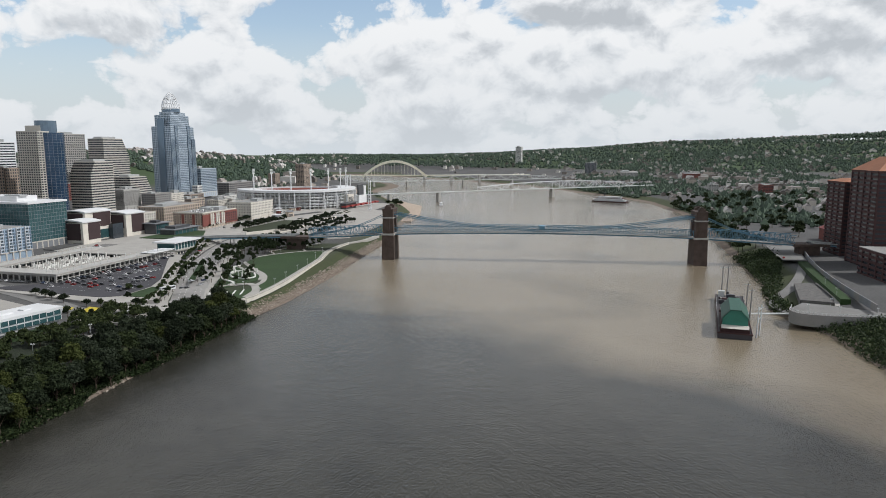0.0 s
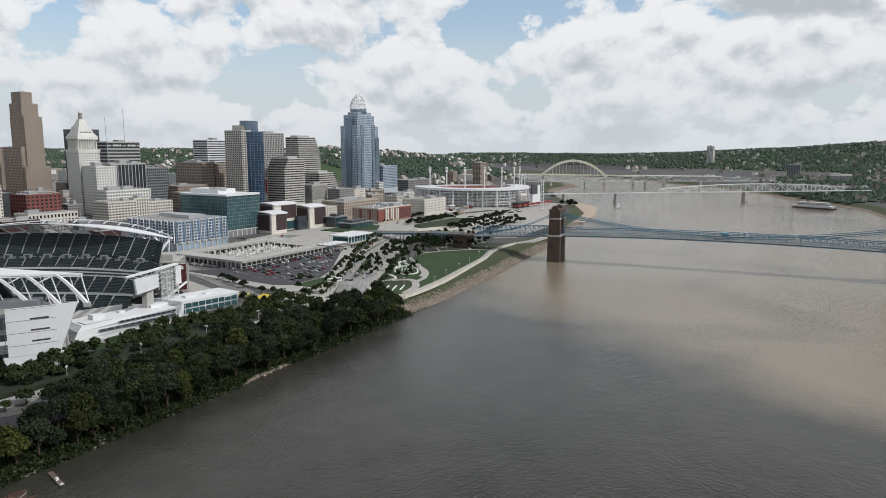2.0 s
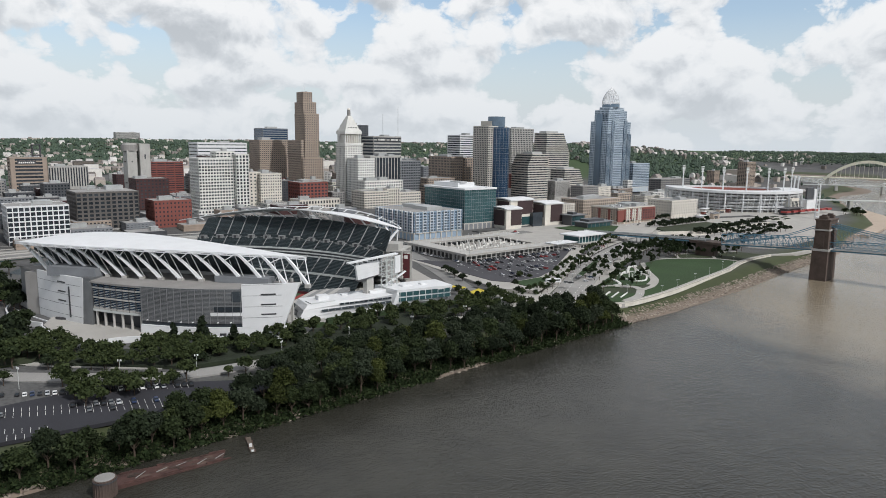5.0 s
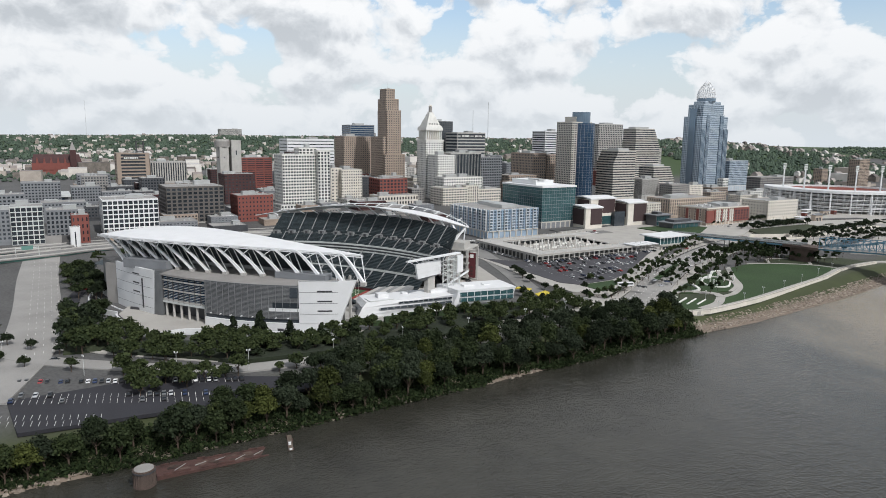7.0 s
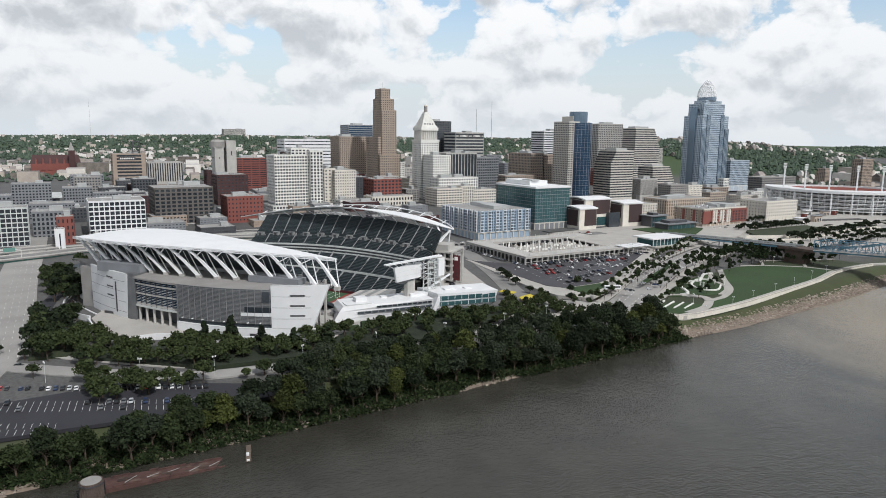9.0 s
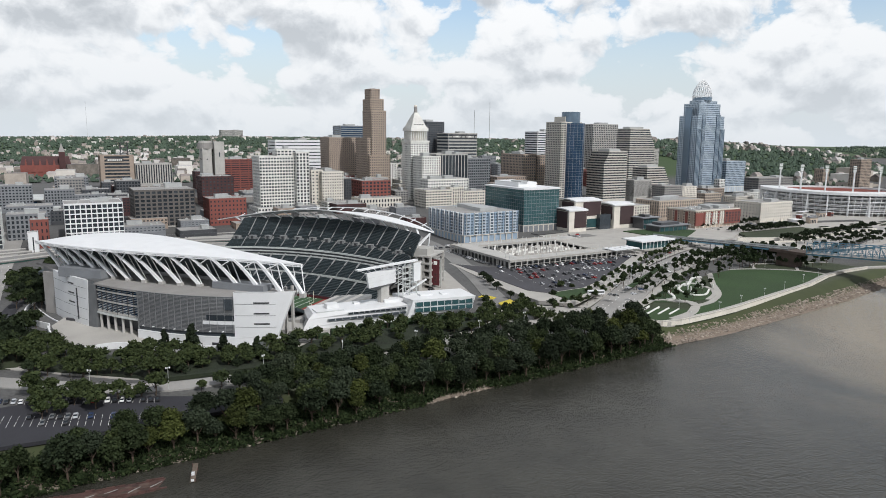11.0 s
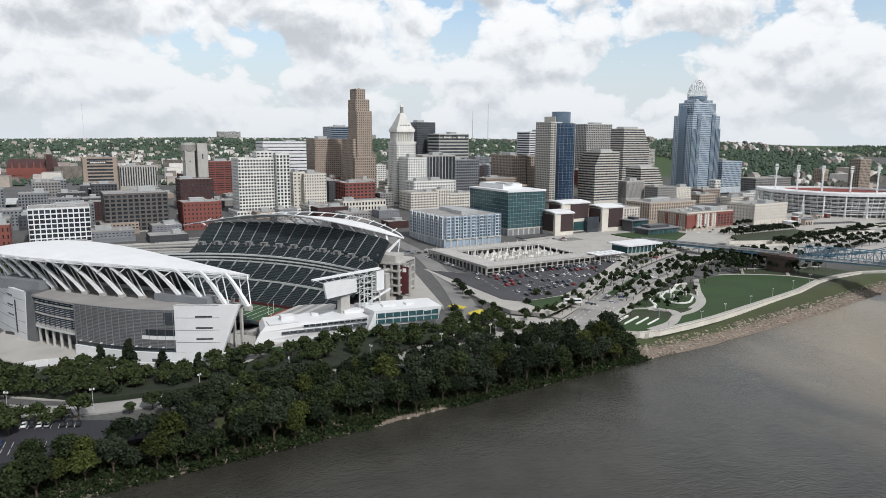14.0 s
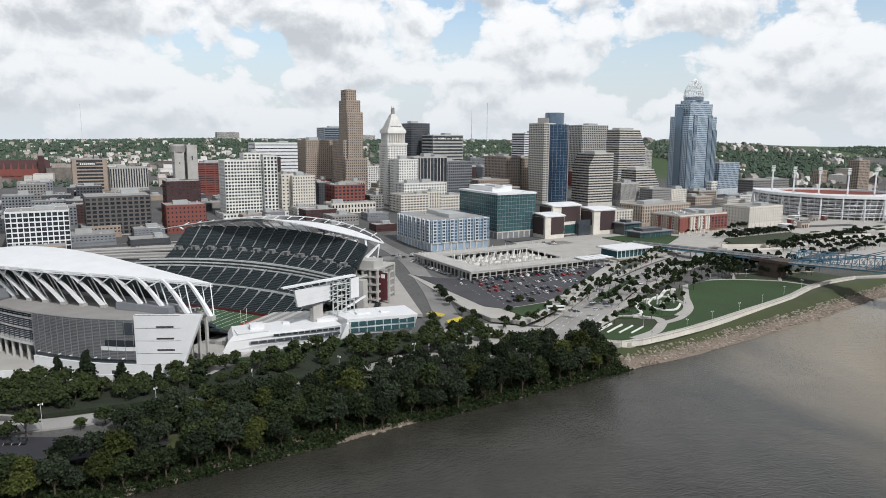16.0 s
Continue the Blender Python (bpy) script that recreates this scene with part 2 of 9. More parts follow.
# ---- ground and water ----
RIVER = [(-60, -1600, 215), (40, -500, 212), (81, 0, 209), (87, 200, 198), (93, 355, 191.5), (88, 440, 179), (105, 567, 192), (108.5, 640, 197.5), (120, 815, 206), (121, 991, 229),
         (121, 1200, 244), (80, 1420, 270), (-30, 1700, 275), (-140, 1950, 280), (-400, 2350, 280), (-900, 2900, 270), (-1700, 3500, 260), (-2700, 4000, 240)]
RA = np.array(RIVER, float)


def bank(x, y):
    """Signed distance inland from the water's edge, and which side (+1 the city's)."""
    best, side = np.full(np.shape(x), 1e9), np.zeros(np.shape(x))
    for (ax, ay, aw), (bx, by, bw) in zip(RA[:-1], RA[1:]):
        dx, dy = bx - ax, by - ay
        f = np.clip(((x - ax) * dx + (y - ay) * dy) / (dx * dx + dy * dy), 0, 1)
        d = np.hypot(x - ax - f * dx, y - ay - f * dy) - (aw + f * (bw - aw))
        near = d < best
        side = np.where(near, np.sign(dx * (y - ay) - dy * (x - ax)), side)
        best = np.where(near, d, best)
    return best, side


def swell(x, y):
    """Slow pseudo-random waviness, about -1 to 1."""
    return (np.sin(x * 0.0021 + 1.3 * np.sin(y * 0.0013)) + np.sin(y * 0.0027 + 1.7 * np.sin(x * 0.0017 + 2)) + 0.5 * np.sin(x * 0.0063 + y * 0.0051)) / 2.5


def ground_z(x, y):
    x, y = np.asarray(x, float), np.asarray(y, float)
    d, side = bank(x, y)
    park = np.interp(d, [-60, -4, 0, 5, 10, 18, 30, 92, 112, 140, 230, 350, 520, 700, 1e4], [-5, -1.5, 0.1, 1.5, 3.0, 7.0, 7.8, 8.0, 11.4, 11.8, 13, 15.5, 26, 30, 30])
    city = np.interp(d, [-60, -4, 0, 5, 10, 18, 40, 90, 140, 230, 350, 520, 700, 1e4], [-5, -1.5, 0.1, 1.5, 3.0, 7.0, 8.2, 10.5, 11.8, 13, 15.5, 26, 30, 30])
    south = np.interp(d, [-60, -4, 0, 8, 30, 60, 200, 1e4], [-5, -1.5, 0.1, 2.0, 7.5, 11, 16, 18])
    inside = np.clip((y - 352) / 30, 0, 1) * np.clip((705 - y) / 25, 0, 1)
    city = city + (park - city) * inside
    z = np.where(side > 0, city, south)
    far = np.hypot(x - 120, y)
    rise = np.clip((far - 2300) / 1500, 0, 1)
    rise = rise * rise * (3 - 2 * rise) * np.clip((d - 60) / 500, 0, 1)
    az = np.degrees(np.arctan2(x - 120, y))
    crest = np.interp(az, [-100, -85, -70, -55, -40, -28, -17, -10, -3, 5, 12, 18, 26, 40], [88, 86, 100, 98, 96, 92, 88, 84, 100, 128, 158, 178, 190, 200])
    z = z + rise * (crest - 25) * (1 + 0.07 * swell(x * 2.2, y * 2.2))
    for hx, hy, r, h in ((-1150, 1720, 360, 74), (-800, 2000, 300, 60)):
        z = z + h * np.exp(-((x - hx) ** 2 + (y - hy) ** 2) / (r * r))
    # the sunken field of the stadium
    ca, sa = math.cos(radians(32.7)), math.sin(radians(32.7))
    lx, ly = (x + 311) * ca + (y - 201) * sa, -(x + 311) * sa + (y - 201) * ca
    sunk = np.clip((1 - np.maximum(np.abs(lx) / 98, np.abs(ly) / 64)) * 7, 0, 1)
    return z + (6.4 - z) * sunk


def axis(low, high, fine_low, fine_high, step, coarse):
    inner = np.arange(fine_low, fine_high + step, step)
    a = fine_low - np.cumsum(np.geomspace(step, coarse, 40))
    b = inner[-1] + np.cumsum(np.geomspace(step, coarse, 40))
    return np.concatenate([[low], a[a > low][::-1], inner, b[b < high], [high]])


def sheet(name, xs, ys, zfun, mat, label, category, smooth=True):
    gx, gy = np.meshgrid(xs, ys, indexing="ij")
    gz = zfun(gx, gy)
    n, k = gx.shape
    idx = np.arange(n * k).reshape(n, k)
    quads = np.stack([idx[:-1, :-1], idx[1:, :-1], idx[1:, 1:], idx[:-1, 1:]], -1).reshape(-1, 4)
    me = bpy.data.meshes.new(name)
    me.from_pydata(np.stack([gx, gy, gz], -1).reshape(-1, 3).tolist(), [], quads.tolist())
    me.polygons.foreach_set("use_smooth", [smooth] * len(me.polygons))
    me.materials.append(mat)
    return tagged(new(name, me), label, category, "", "structure")


def ground_material():
    """Grass and scrub on slopes and hills, paving in the streets, gravel at the water."""
    mat = material("town_ground", (0.085, 0.084, 0.083), 0.95, spread=0.4, scale=0.02, fine=0.6)
    nt = mat.node_tree
    bsdf = nt.nodes["Principled BSDF"]
    base = bsdf.inputs["Base Color"].links[0].from_socket
    geo = nt.nodes.new("ShaderNodeNewGeometry")
    sep = nt.nodes.new("ShaderNodeSeparateXYZ")
    nt.links.new(geo.outputs["Position"], sep.inputs[0])

    def blend(fac, col, under, wobble):
        ns = nt.nodes.new("ShaderNodeTexNoise")
        ns.inputs["Scale"].default_value, ns.inputs["Detail"].default_value = wobble, 6
        nt.links.new(geo.outputs["Position"], ns.inputs["Vector"])
        ramp = nt.nodes.new("ShaderNodeValToRGB")
        ramp.color_ramp.elements[0].color, ramp.color_ramp.elements[1].color = (*(c * 0.55 for c in col), 1), (*(c * 1.35 for c in col), 1)
        nt.links.new(ns.outputs["Fac"], ramp.inputs[0])
        mix = nt.nodes.new("ShaderNodeMix")
        mix.data_type = "RGBA"
        nt.links.new(fac, mix.inputs[0])
        nt.links.new(under, mix.inputs[6])
        nt.links.new(ramp.outputs[0], mix.inputs[7])
        return mix.outputs[2]

    def mrange(value, a, b, c, d):
        node = nt.nodes.new("ShaderNodeMapRange")
        for slot, v in zip(("From Min", "From Max", "To Min", "To Max"), (a, b, c, d)):
            node.inputs[slot].default_value = v
        nt.links.new(value, node.inputs["Value"])
        return node.outputs[0]

    out = blend(mrange(sep.outputs[2], 33, 40, 0, 1), (0.045, 0.075, 0.028), base, 0.004)
    out = blend(mrange(sep.outputs[2], 8.6, 7.2, 0, 1), (0.045, 0.056, 0.02), out, 0.05)
    out = blend(mrange(sep.outputs[2], 3.0, 2.0, 0, 1), (0.19, 0.15, 0.118), out, 0.25)
    nt.links.new(out, bsdf.inputs["Base Color"])
    return mat


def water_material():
    """River water; cloud shade and sunlight are painted in as dark and tan patches."""
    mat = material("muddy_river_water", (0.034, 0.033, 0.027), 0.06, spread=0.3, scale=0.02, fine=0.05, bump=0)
    nt = mat.node_tree
    bsdf = nt.nodes["Principled BSDF"]
    bsdf.inputs["IOR"].default_value = 1.333
    # dark base colour stands for water under cloud shade
    clear = bsdf.inputs["Base Color"].links[0].from_socket
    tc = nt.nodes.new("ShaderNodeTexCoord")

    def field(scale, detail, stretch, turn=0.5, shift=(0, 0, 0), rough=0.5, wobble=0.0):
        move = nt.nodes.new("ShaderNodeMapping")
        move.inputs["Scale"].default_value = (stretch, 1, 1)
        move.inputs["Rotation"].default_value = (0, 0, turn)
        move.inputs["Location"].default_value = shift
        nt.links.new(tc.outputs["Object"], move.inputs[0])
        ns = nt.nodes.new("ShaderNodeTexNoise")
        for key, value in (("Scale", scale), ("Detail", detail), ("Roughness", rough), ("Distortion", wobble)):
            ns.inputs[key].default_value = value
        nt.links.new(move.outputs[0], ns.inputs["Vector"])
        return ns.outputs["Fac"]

    # sunlit tan patches painted into the colour, growing upstream and to the right
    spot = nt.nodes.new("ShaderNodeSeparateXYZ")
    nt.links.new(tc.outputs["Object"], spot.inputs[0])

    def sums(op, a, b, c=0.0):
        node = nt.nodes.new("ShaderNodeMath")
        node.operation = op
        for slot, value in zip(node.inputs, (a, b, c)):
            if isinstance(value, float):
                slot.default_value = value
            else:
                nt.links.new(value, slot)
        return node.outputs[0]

    sunlit_bias = sums("MULTIPLY_ADD", spot.outputs[1], 0.0017, sums("MULTIPLY_ADD", spot.outputs[0], 0.0016, -0.66))
    sunlit_bias = sums("MINIMUM", sunlit_bias, 0.20)
    silt_and_sun = nt.nodes.new("ShaderNodeValToRGB")
    for el, (at, col) in zip(silt_and_sun.color_ramp.elements, ((0.39, 0.0), (0.67, 1.0))):
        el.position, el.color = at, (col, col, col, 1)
    nt.links.new(sums("ADD", sunlit_bias, field(0.0048, 5, 1.0, 0.0, (40, 110, 0), 0.45, 0.5)), silt_and_sun.inputs[0])
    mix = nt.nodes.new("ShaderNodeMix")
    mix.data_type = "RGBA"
    nt.links.new(silt_and_sun.outputs[0], mix.inputs[0])
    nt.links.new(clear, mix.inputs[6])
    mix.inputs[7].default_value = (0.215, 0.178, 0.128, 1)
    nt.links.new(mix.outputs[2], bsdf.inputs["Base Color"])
    last = None
    for scale, strength, stretch in ((0.16, 0.30, 2.2), (0.6, 0.34, 1.8), (0.012, 0.12, 1.0)):
        bn = nt.nodes.new("ShaderNodeBump")
        bn.inputs["Strength"].default_value, bn.inputs["Distance"].default_value = strength, 1.0
        nt.links.new(field(scale, 4, stretch), bn.inputs["Height"])
        if last:
            nt.links.new(last, bn.inputs["Normal"])
        last = bn.outputs[0]
    nt.links.new(last, bsdf.inputs["Normal"])
    return mat


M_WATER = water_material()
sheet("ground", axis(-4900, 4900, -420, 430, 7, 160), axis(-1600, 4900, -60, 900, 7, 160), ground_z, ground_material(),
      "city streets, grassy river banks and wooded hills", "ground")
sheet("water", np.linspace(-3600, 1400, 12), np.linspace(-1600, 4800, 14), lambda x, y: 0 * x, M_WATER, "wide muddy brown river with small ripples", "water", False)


# ---- buildings ----
def facade(ws, wd, z0, z1, bays, rows, pier, spandrel, depth, solid, panes, split_rows=1):
    """Piers and spandrels proud of recessed panes on all four sides. Returns pane slots of the two street sides."""
    (bs, bw), h = bays, (z1 - z0) / rows
    slots = []
    for side in range(4):
        width, count = (ws, bs) if side % 2 == 0 else (wd, bw)
        step = width / count

        def put(a, b, za, zb, d0, d1, target):
            if side == 0:
                target.box(a, d0, za, b, d1, zb)
            elif side == 1:
                target.box(ws - d1, a, za, ws - d0, b, zb)
            elif side == 2:
                target.box(ws - b, wd - d1, za, ws - a, wd - d0, zb)
            else:
                target.box(d0, wd - b, za, d1, wd - a, zb)

        for i in range(count + 1):
            a, b = max(0, i * step - pier / 2), min(width, i * step + pier / 2)
            put(a, b, z0, z1, 0.0, depth, solid)
        for j in range(rows + 1):
            a, b = max(z0, z0 + j * h - spandrel / 2), min(z1, z0 + j * h + spandrel / 2)
            put(pier / 2 - 0.01, width - pier / 2 + 0.01, a, b, 0.07, depth, solid)
        for j in range(rows):
            for i in range(count):
                a, b = i * step + pier / 2, (i + 1) * step - pier / 2
                za, zb = z0 + j * h + spandrel / 2, z0 + (j + 1) * h - spandrel / 2
                if side in (0, 3):
                    slots.append((side, a, b, za, zb))
        if side in (1, 2):
            put(pier / 2, width - pier / 2, z0, z1, depth - 0.08, depth - 0.02, panes)
    return slots


def block(name, label, x, y, ws, wd, z0, z1, wall, glass, bays, rows, pier=1.0, spandrel=1.2, depth=0.45, base=5.0, plant=1, turn=0.0, count=80, category="building",
          basewall=None, parapet=1.1, parent=None, at=(0, 0)):
    """A building on the street grid: its south-west corner, widths to the east and north, ground and roof heights."""
    if parent is None:
        top = thing(name, label, category, grid_pose(x, y, z0, turn))
        ox = oy = 0.0
    else:
        top, (ox, oy) = parent, at
    shift = pose(ox, oy, 0 if parent is None else z0)
    h = z1 - z0
    solid, panes = Mesh(), Mesh()
    solid.box(depth, depth, -4.0 if parent is None else 0.0, ws - depth, wd - depth, h - 0.6)
    slots = facade(ws, wd, base, h - parapet, bays, rows, pier, spandrel, depth, solid, panes)
    for a in ((0, 0, ws, 0.35), (0, wd - 0.35, ws, wd), (0, 0.35, 0.35, wd - 0.35), (ws - 0.35, 0.35, ws, wd - 0.35)):
        solid.box(a[0], a[1], h - parapet, a[2], a[3], h)
    part("wall", solid, wall, top, m=shift)
    if base > 0:
        low = Mesh()
        n = max(3, round(ws / 7))
        for i in range(n + 1):
            for ya, yb in ((-0.12, depth), (wd - depth, wd + 0.12)):
                c = i * ws / n
                low.box(max(-0.12, c - 0.7), ya, -4, min(ws + 0.12, c + 0.7), yb, base)
        n = max(3, round(wd / 7))
        for i in range(1, n):
            c = i * wd / n
            low.box(-0.12, c - 0.7, -4, depth, c + 0.7, base)
            low.box(ws - depth, c - 0.7, -4, ws + 0.12, c + 0.7, base)
        low.box(-0.15, -0.15, base - 1.2, ws + 0.15, depth, base)
        low.box(-0.15, depth, base - 1.2, depth, wd + 0.15, base)
        low.box(ws - depth, depth, base - 1.2, ws + 0.15, wd + 0.15, base)
        part("ground_floor", low, basewall or wall, top, m=shift)
    roof = Mesh().box(0.3, 0.3, h - 0.62, ws - 0.3, wd - 0.3, h - 0.35)
    slab = part("roof", roof, M_ROOF, top, m=shift)
    rng = random.Random(int(abs(x) * 7 + abs(y) * 3 + ws + z1))
    for k in range(plant):
        pw, pd, ph = ws * rng.uniform(0.18, 0.4), wd * rng.uniform(0.2, 0.4), rng.uniform(2.0, 4.2)
        px, py = rng.uniform(0.08 * ws, 0.9 * ws - pw), rng.uniform(0.15 * wd, 0.9 * wd - pd)
        box = Mesh().box(px, py, h - 0.4, px + pw, py + pd, h + ph)
        box.box(px - 0.15, py - 0.15, h + ph, px + pw + 0.15, py + pd + 0.15, h + ph + 0.25)
        for q in range(5):
            box.box(px + pw * (0.1 + 0.18 * q), py - 0.12, h + 0.5, px + pw * (0.19 + 0.18 * q), py, h + ph - 0.5)
        part("roof_plant", box, M_PLANT, slab)
    for k in range(3 if ws > 20 else 1):
        px, py = rng.uniform(1.5, ws - 4), rng.uniform(1.5, wd - 4)
        part("air_unit", Mesh().box(px, py, h - 0.4, px + rng.uniform(1.2, 2.6), py + rng.uniform(1.2, 2.6), h + rng.uniform(0.6, 1.5)), M_PLANT, slab)
    # single panes nearest the streets, the others joined
    count = int(count * 0.1)
    slots.sort(key=lambda s: (s[0] != 0, -s[3]))
    cache = {}
    for k, (side, a, b, za, zb) in enumerate(slots):
        if k < count:
            key = (round(b - a, 3), round(zb - za, 3))
            if key not in cache:
                w, t = key[0] / 2, key[1] / 2
                m = Mesh().box(-w, 0.02, -t, w, 0.10, t)
                m.box(-0.05, -0.02, -t, 0.05, 0.02, t) if w > 0.9 else None
                m.box(-w, -0.02, -0.05, w, 0.02, 0.05)
                cache[key] = m.data("window", glass)
            c, zc = (a + b) / 2, (za + zb) / 2
            where = pose(c, depth - 0.14, zc) if side == 0 else pose(depth - 0.14, wd - c, zc, 0, 0, -90)
            part("window", cache[key], None, top, m=shift @ where)
        elif side == 0:
            panes.box(a, depth - 0.1, za, b, depth - 0.02, zb)
        else:
            panes.box(depth - 0.1, wd - b, za, depth - 0.02, wd - a, zb)
    part("glazing", panes, glass, top, m=shift, kind="stuff")
    return top


# towers and blocks of the city, from the highway eastwards
b = block("office_building", "tan concrete office block with dark banded windows and roof frame", -1116, 263, 52, 35, 30, 86, M_TAN, M_GLASS, (1, 1), 9, 14, 2.4, 0.8)
sign = Mesh().box(10, -0.5, 45, 36, 0.3, 50.2)
part("sign_panel", sign, M_DARK, b, "dark sign panel with pale bars")
bars = Mesh()
for i in range(8):
    bars.box(12 + i * 2.8, -0.62, 46.4, 14.0 + i * 2.8, -0.5, 48.8)
part("sign_bars", bars, M_LINE, b)
frame_ = Mesh()
for px in (33, 44):
    for py in (4, 14):
        frame_.box(px - 0.6, py - 0.6, 49, px + 0.6, py + 0.6, 76)
for pz in (58, 67, 75):
    frame_.box(32.4, 3.4, pz, 44.6, 4.6, pz + 1.2).box(32.4, 13.4, pz, 44.6, 14.6, pz + 1.2).box(32.4, 4.6, pz, 33.6, 13.4, pz + 1.2).box(43.4, 4.6, pz, 44.6, 13.4, pz + 1.2)
part("roof_frame", frame_, M_DARK, b, "dark open steel frame")
block("office_building", "pale grey office block with narrow window strips", -1136, 322, 60, 40, 30, 70, M_CONC, M_GLASS, (15, 10), 1, 2.0, 2, 0.5, count=20)
c = block("residential_tower", "slim concrete tower with a dark drum top", -935, 374, 14, 25, 30, 100, M_CONC, M_GLASS, (1, 1), 2, 12, 30, 0.3, plant=0, count=0)
part("drum", Mesh().tube((7, 11, 69), (7, 11, 78), 12.5, 12.5, 24), M_DKCONC, c, "dark concrete drum")
part("drum_cap", Mesh().tube((7, 11, 78), (7, 11, 81), 10, 10, 24), M_CONC, c)
block("residential_tower", "slim concrete tower with plain sides", -930, 391, 15, 25, 30, 110, M_CONC, M_GLASS, (1, 1), 2, 13, 30, 0.3, plant=0, count=0)
block("office_building", "red brick office slab with banded windows", -952, 410, 55, 40, 30, 82, M_RED, M_GLASS, (4, 3), 13, 1.6, 2.2, 0.4, count=50)
block("warehouse_building", "dark red brick block with arched top windows", -743, 310, 40, 35, 26, 68, M_DKRED, M_GLASS, (9, 6), 9, 2.2, 2.2, 0.4)
f = block("warehouse_building", "red brick block with a white roof sign", -595, 270, 39, 34, 20, 53, M_RED, M_GLASS, (10, 7), 6, 2.4, 2.6, 0.4)
bars = Mesh()
for i in range(9):
    bars.box(7 + i * 3.1 + (2.5 if i > 3 else 0), 2.0, 28.6, 9.2 + i * 3.1 + (2.5 if i > 3 else 0), 2.3, 32.0)
bars.box(6, 2.1, 28.2, 38, 2.25, 28.6)
part("roof_sign", bars, M_LINE, f, "white roof sign of plain bars")
block("office_building", "white framed office block with a grid of windows", -569, 130, 49, 40, 16, 57, M_WHITE, M_GLASS, (11, 8), 8, 0.9, 1.1, 0.5, count=88)
block("garage_building", "dark low brick block", -596, 87, 32, 30, 16, 47, M_GREYWALL, M_GLASS, (9, 7), 6, 1.6, 1.4)
block("office_building", "glass fronted mid-rise block with pale frames", -565, 56, 25, 26, 16, 55, M_PALESTEEL, M_GLASS, (6, 5), 8, 0.7, 0.9, count=48)
block("brick_building", "small red brick block beside a white shed", -552, 101, 14, 18, 16, 46, M_RED, M_GLASS, (4, 4), 4, 2.4, 2.6, count=16)
block("shed", "small plain white metal shed", -538, 97, 8, 10, 16, 37, M_WHITE, M_GLASS, (1, 1), 1, 7, 6, count=1, base=0, plant=0)
block("office_building", "dark grey office block with deep square windows", -609, 199, 59, 50, 18, 64, material("brown_grey_concrete", (0.105, 0.096, 0.09)), M_GLASS, (11, 9), 9, 1.7, 1.5, 0.7, base=8, basewall=M_CONC, count=99)
block("small_building", "small white two-storey building", -586, 250, 11, 10, 18, 33, M_WHITE, M_GLASS, (3, 3), 2, 1.4, 1.6, count=9, base=0.6, plant=0)
i_ = block("hotel_tower", "white concrete tower with a regular window grid and base setback", -672, 358, 50, 34, 20, 95, M_WSTONE, M_GLASS, (14, 9), 19, 1.1, 1.7, 0.6, base=0, plant=1, count=240)
block("", "", 0, 0, 17, 30, 0, 80, M_WSTONE, M_GLASS, (4, 7), 19, 1.6, 1.4, 0.7, base=0, plant=0, count=120, parent=i_, at=(44, -7))
block("", "", 0, 0, 24, 20, 75, 83, M_WSTONE, M_GLASS, (5, 4), 2, 1.7, 1.5, 0.5, base=0, count=8, parent=i_, at=(24, 6))
block("", "", 0, 0, 78, 46, 0, 13, M_WSTONE, M_GLASS, (20, 10), 3, 1.6, 1.6, 0.5, base=0, plant=1, count=40, parent=i_, at=(-6, -11))
block("podium_building", "low white stone podium", -654, 440, 34, 46, 20, 36, M_WSTONE, M_GLASS, (6, 8), 3, 1.8, 2.0, count=40)
block("bank_building", "low pale stone block with tall bays", -640, 480, 60, 30, 22, 40, M_CREAM, M_GLASS, (14, 6), 2, 2.0, 2.4, count=30)
block("hotel_tower", "brown brick slab tower with many small windows", -847, 545, 50, 40, 30, 118, M_TAN, M_GLASS, (15, 11), 26, 1.9, 1.7, 0.4, count=150)
block("office_tower", "dark blue-grey banded office tower", -1136, 724, 56, 45, 30, 142, M_GREYWALL, M_NAVYGLASS, (1, 1), 24, 2.2, 1.9, 0.4, count=40)
block("office_building", "white flat-topped office block", -1090, 560, 95, 50, 30, 112, M_WHITE, M_GLASS, (1, 1), 12, 2, 4.6, 0.4, count=20)
block("office_building", "dark maroon banded block", -880, 470, 46, 40, 30, 92, M_DKRED, M_GLASS, (5, 4), 13, 1.2, 2.0, 0.4, count=40)
block("stone_building", "cream stone block with rows of small windows", -679, 446, 30, 42, 26, 74, M_CREAM, M_GLASS, (9, 11), 11, 1.7, 2.0, 0.35, count=99)
block("stone_building", "plain cream stone wing", -690, 436, 16, 36, 26, 76, M_CREAM, M_GLASS, (3, 6), 10, 3.0, 2.6, 0.3, count=20)
block("brick_building", "red brick block with tall pilasters", -666, 498, 43, 36, 24, 61, M_RED, M_GLASS, (8, 6), 7, 2.2, 2.0, 0.5, count=56)
block("office_building", "small dark stone block", -660, 548, 20, 24, 24, 46, M_DKCONC, M_GLASS, (5, 5), 5, 1.4, 1.6, count=25)
block("stone_building", "low cream stone block with set-back wings", -604, 560, 40, 34, 20, 50, M_CREAM, M_GLASS, (9, 8), 7, 1.6, 1.7, 0.35, count=80)
block("stone_building", "cream stone block with vertical strips", -606, 602, 22, 30, 20, 52, M_CREAM, M_GLASS, (6, 8), 6, 1.9, 1.5, 0.35, count=40)
block("stone_building", "long low cream stone block", -607, 625, 40, 26, 20, 46, M_CREAM, M_GLASS, (10, 7), 5, 1.6, 2.0, 0.35, count=50)
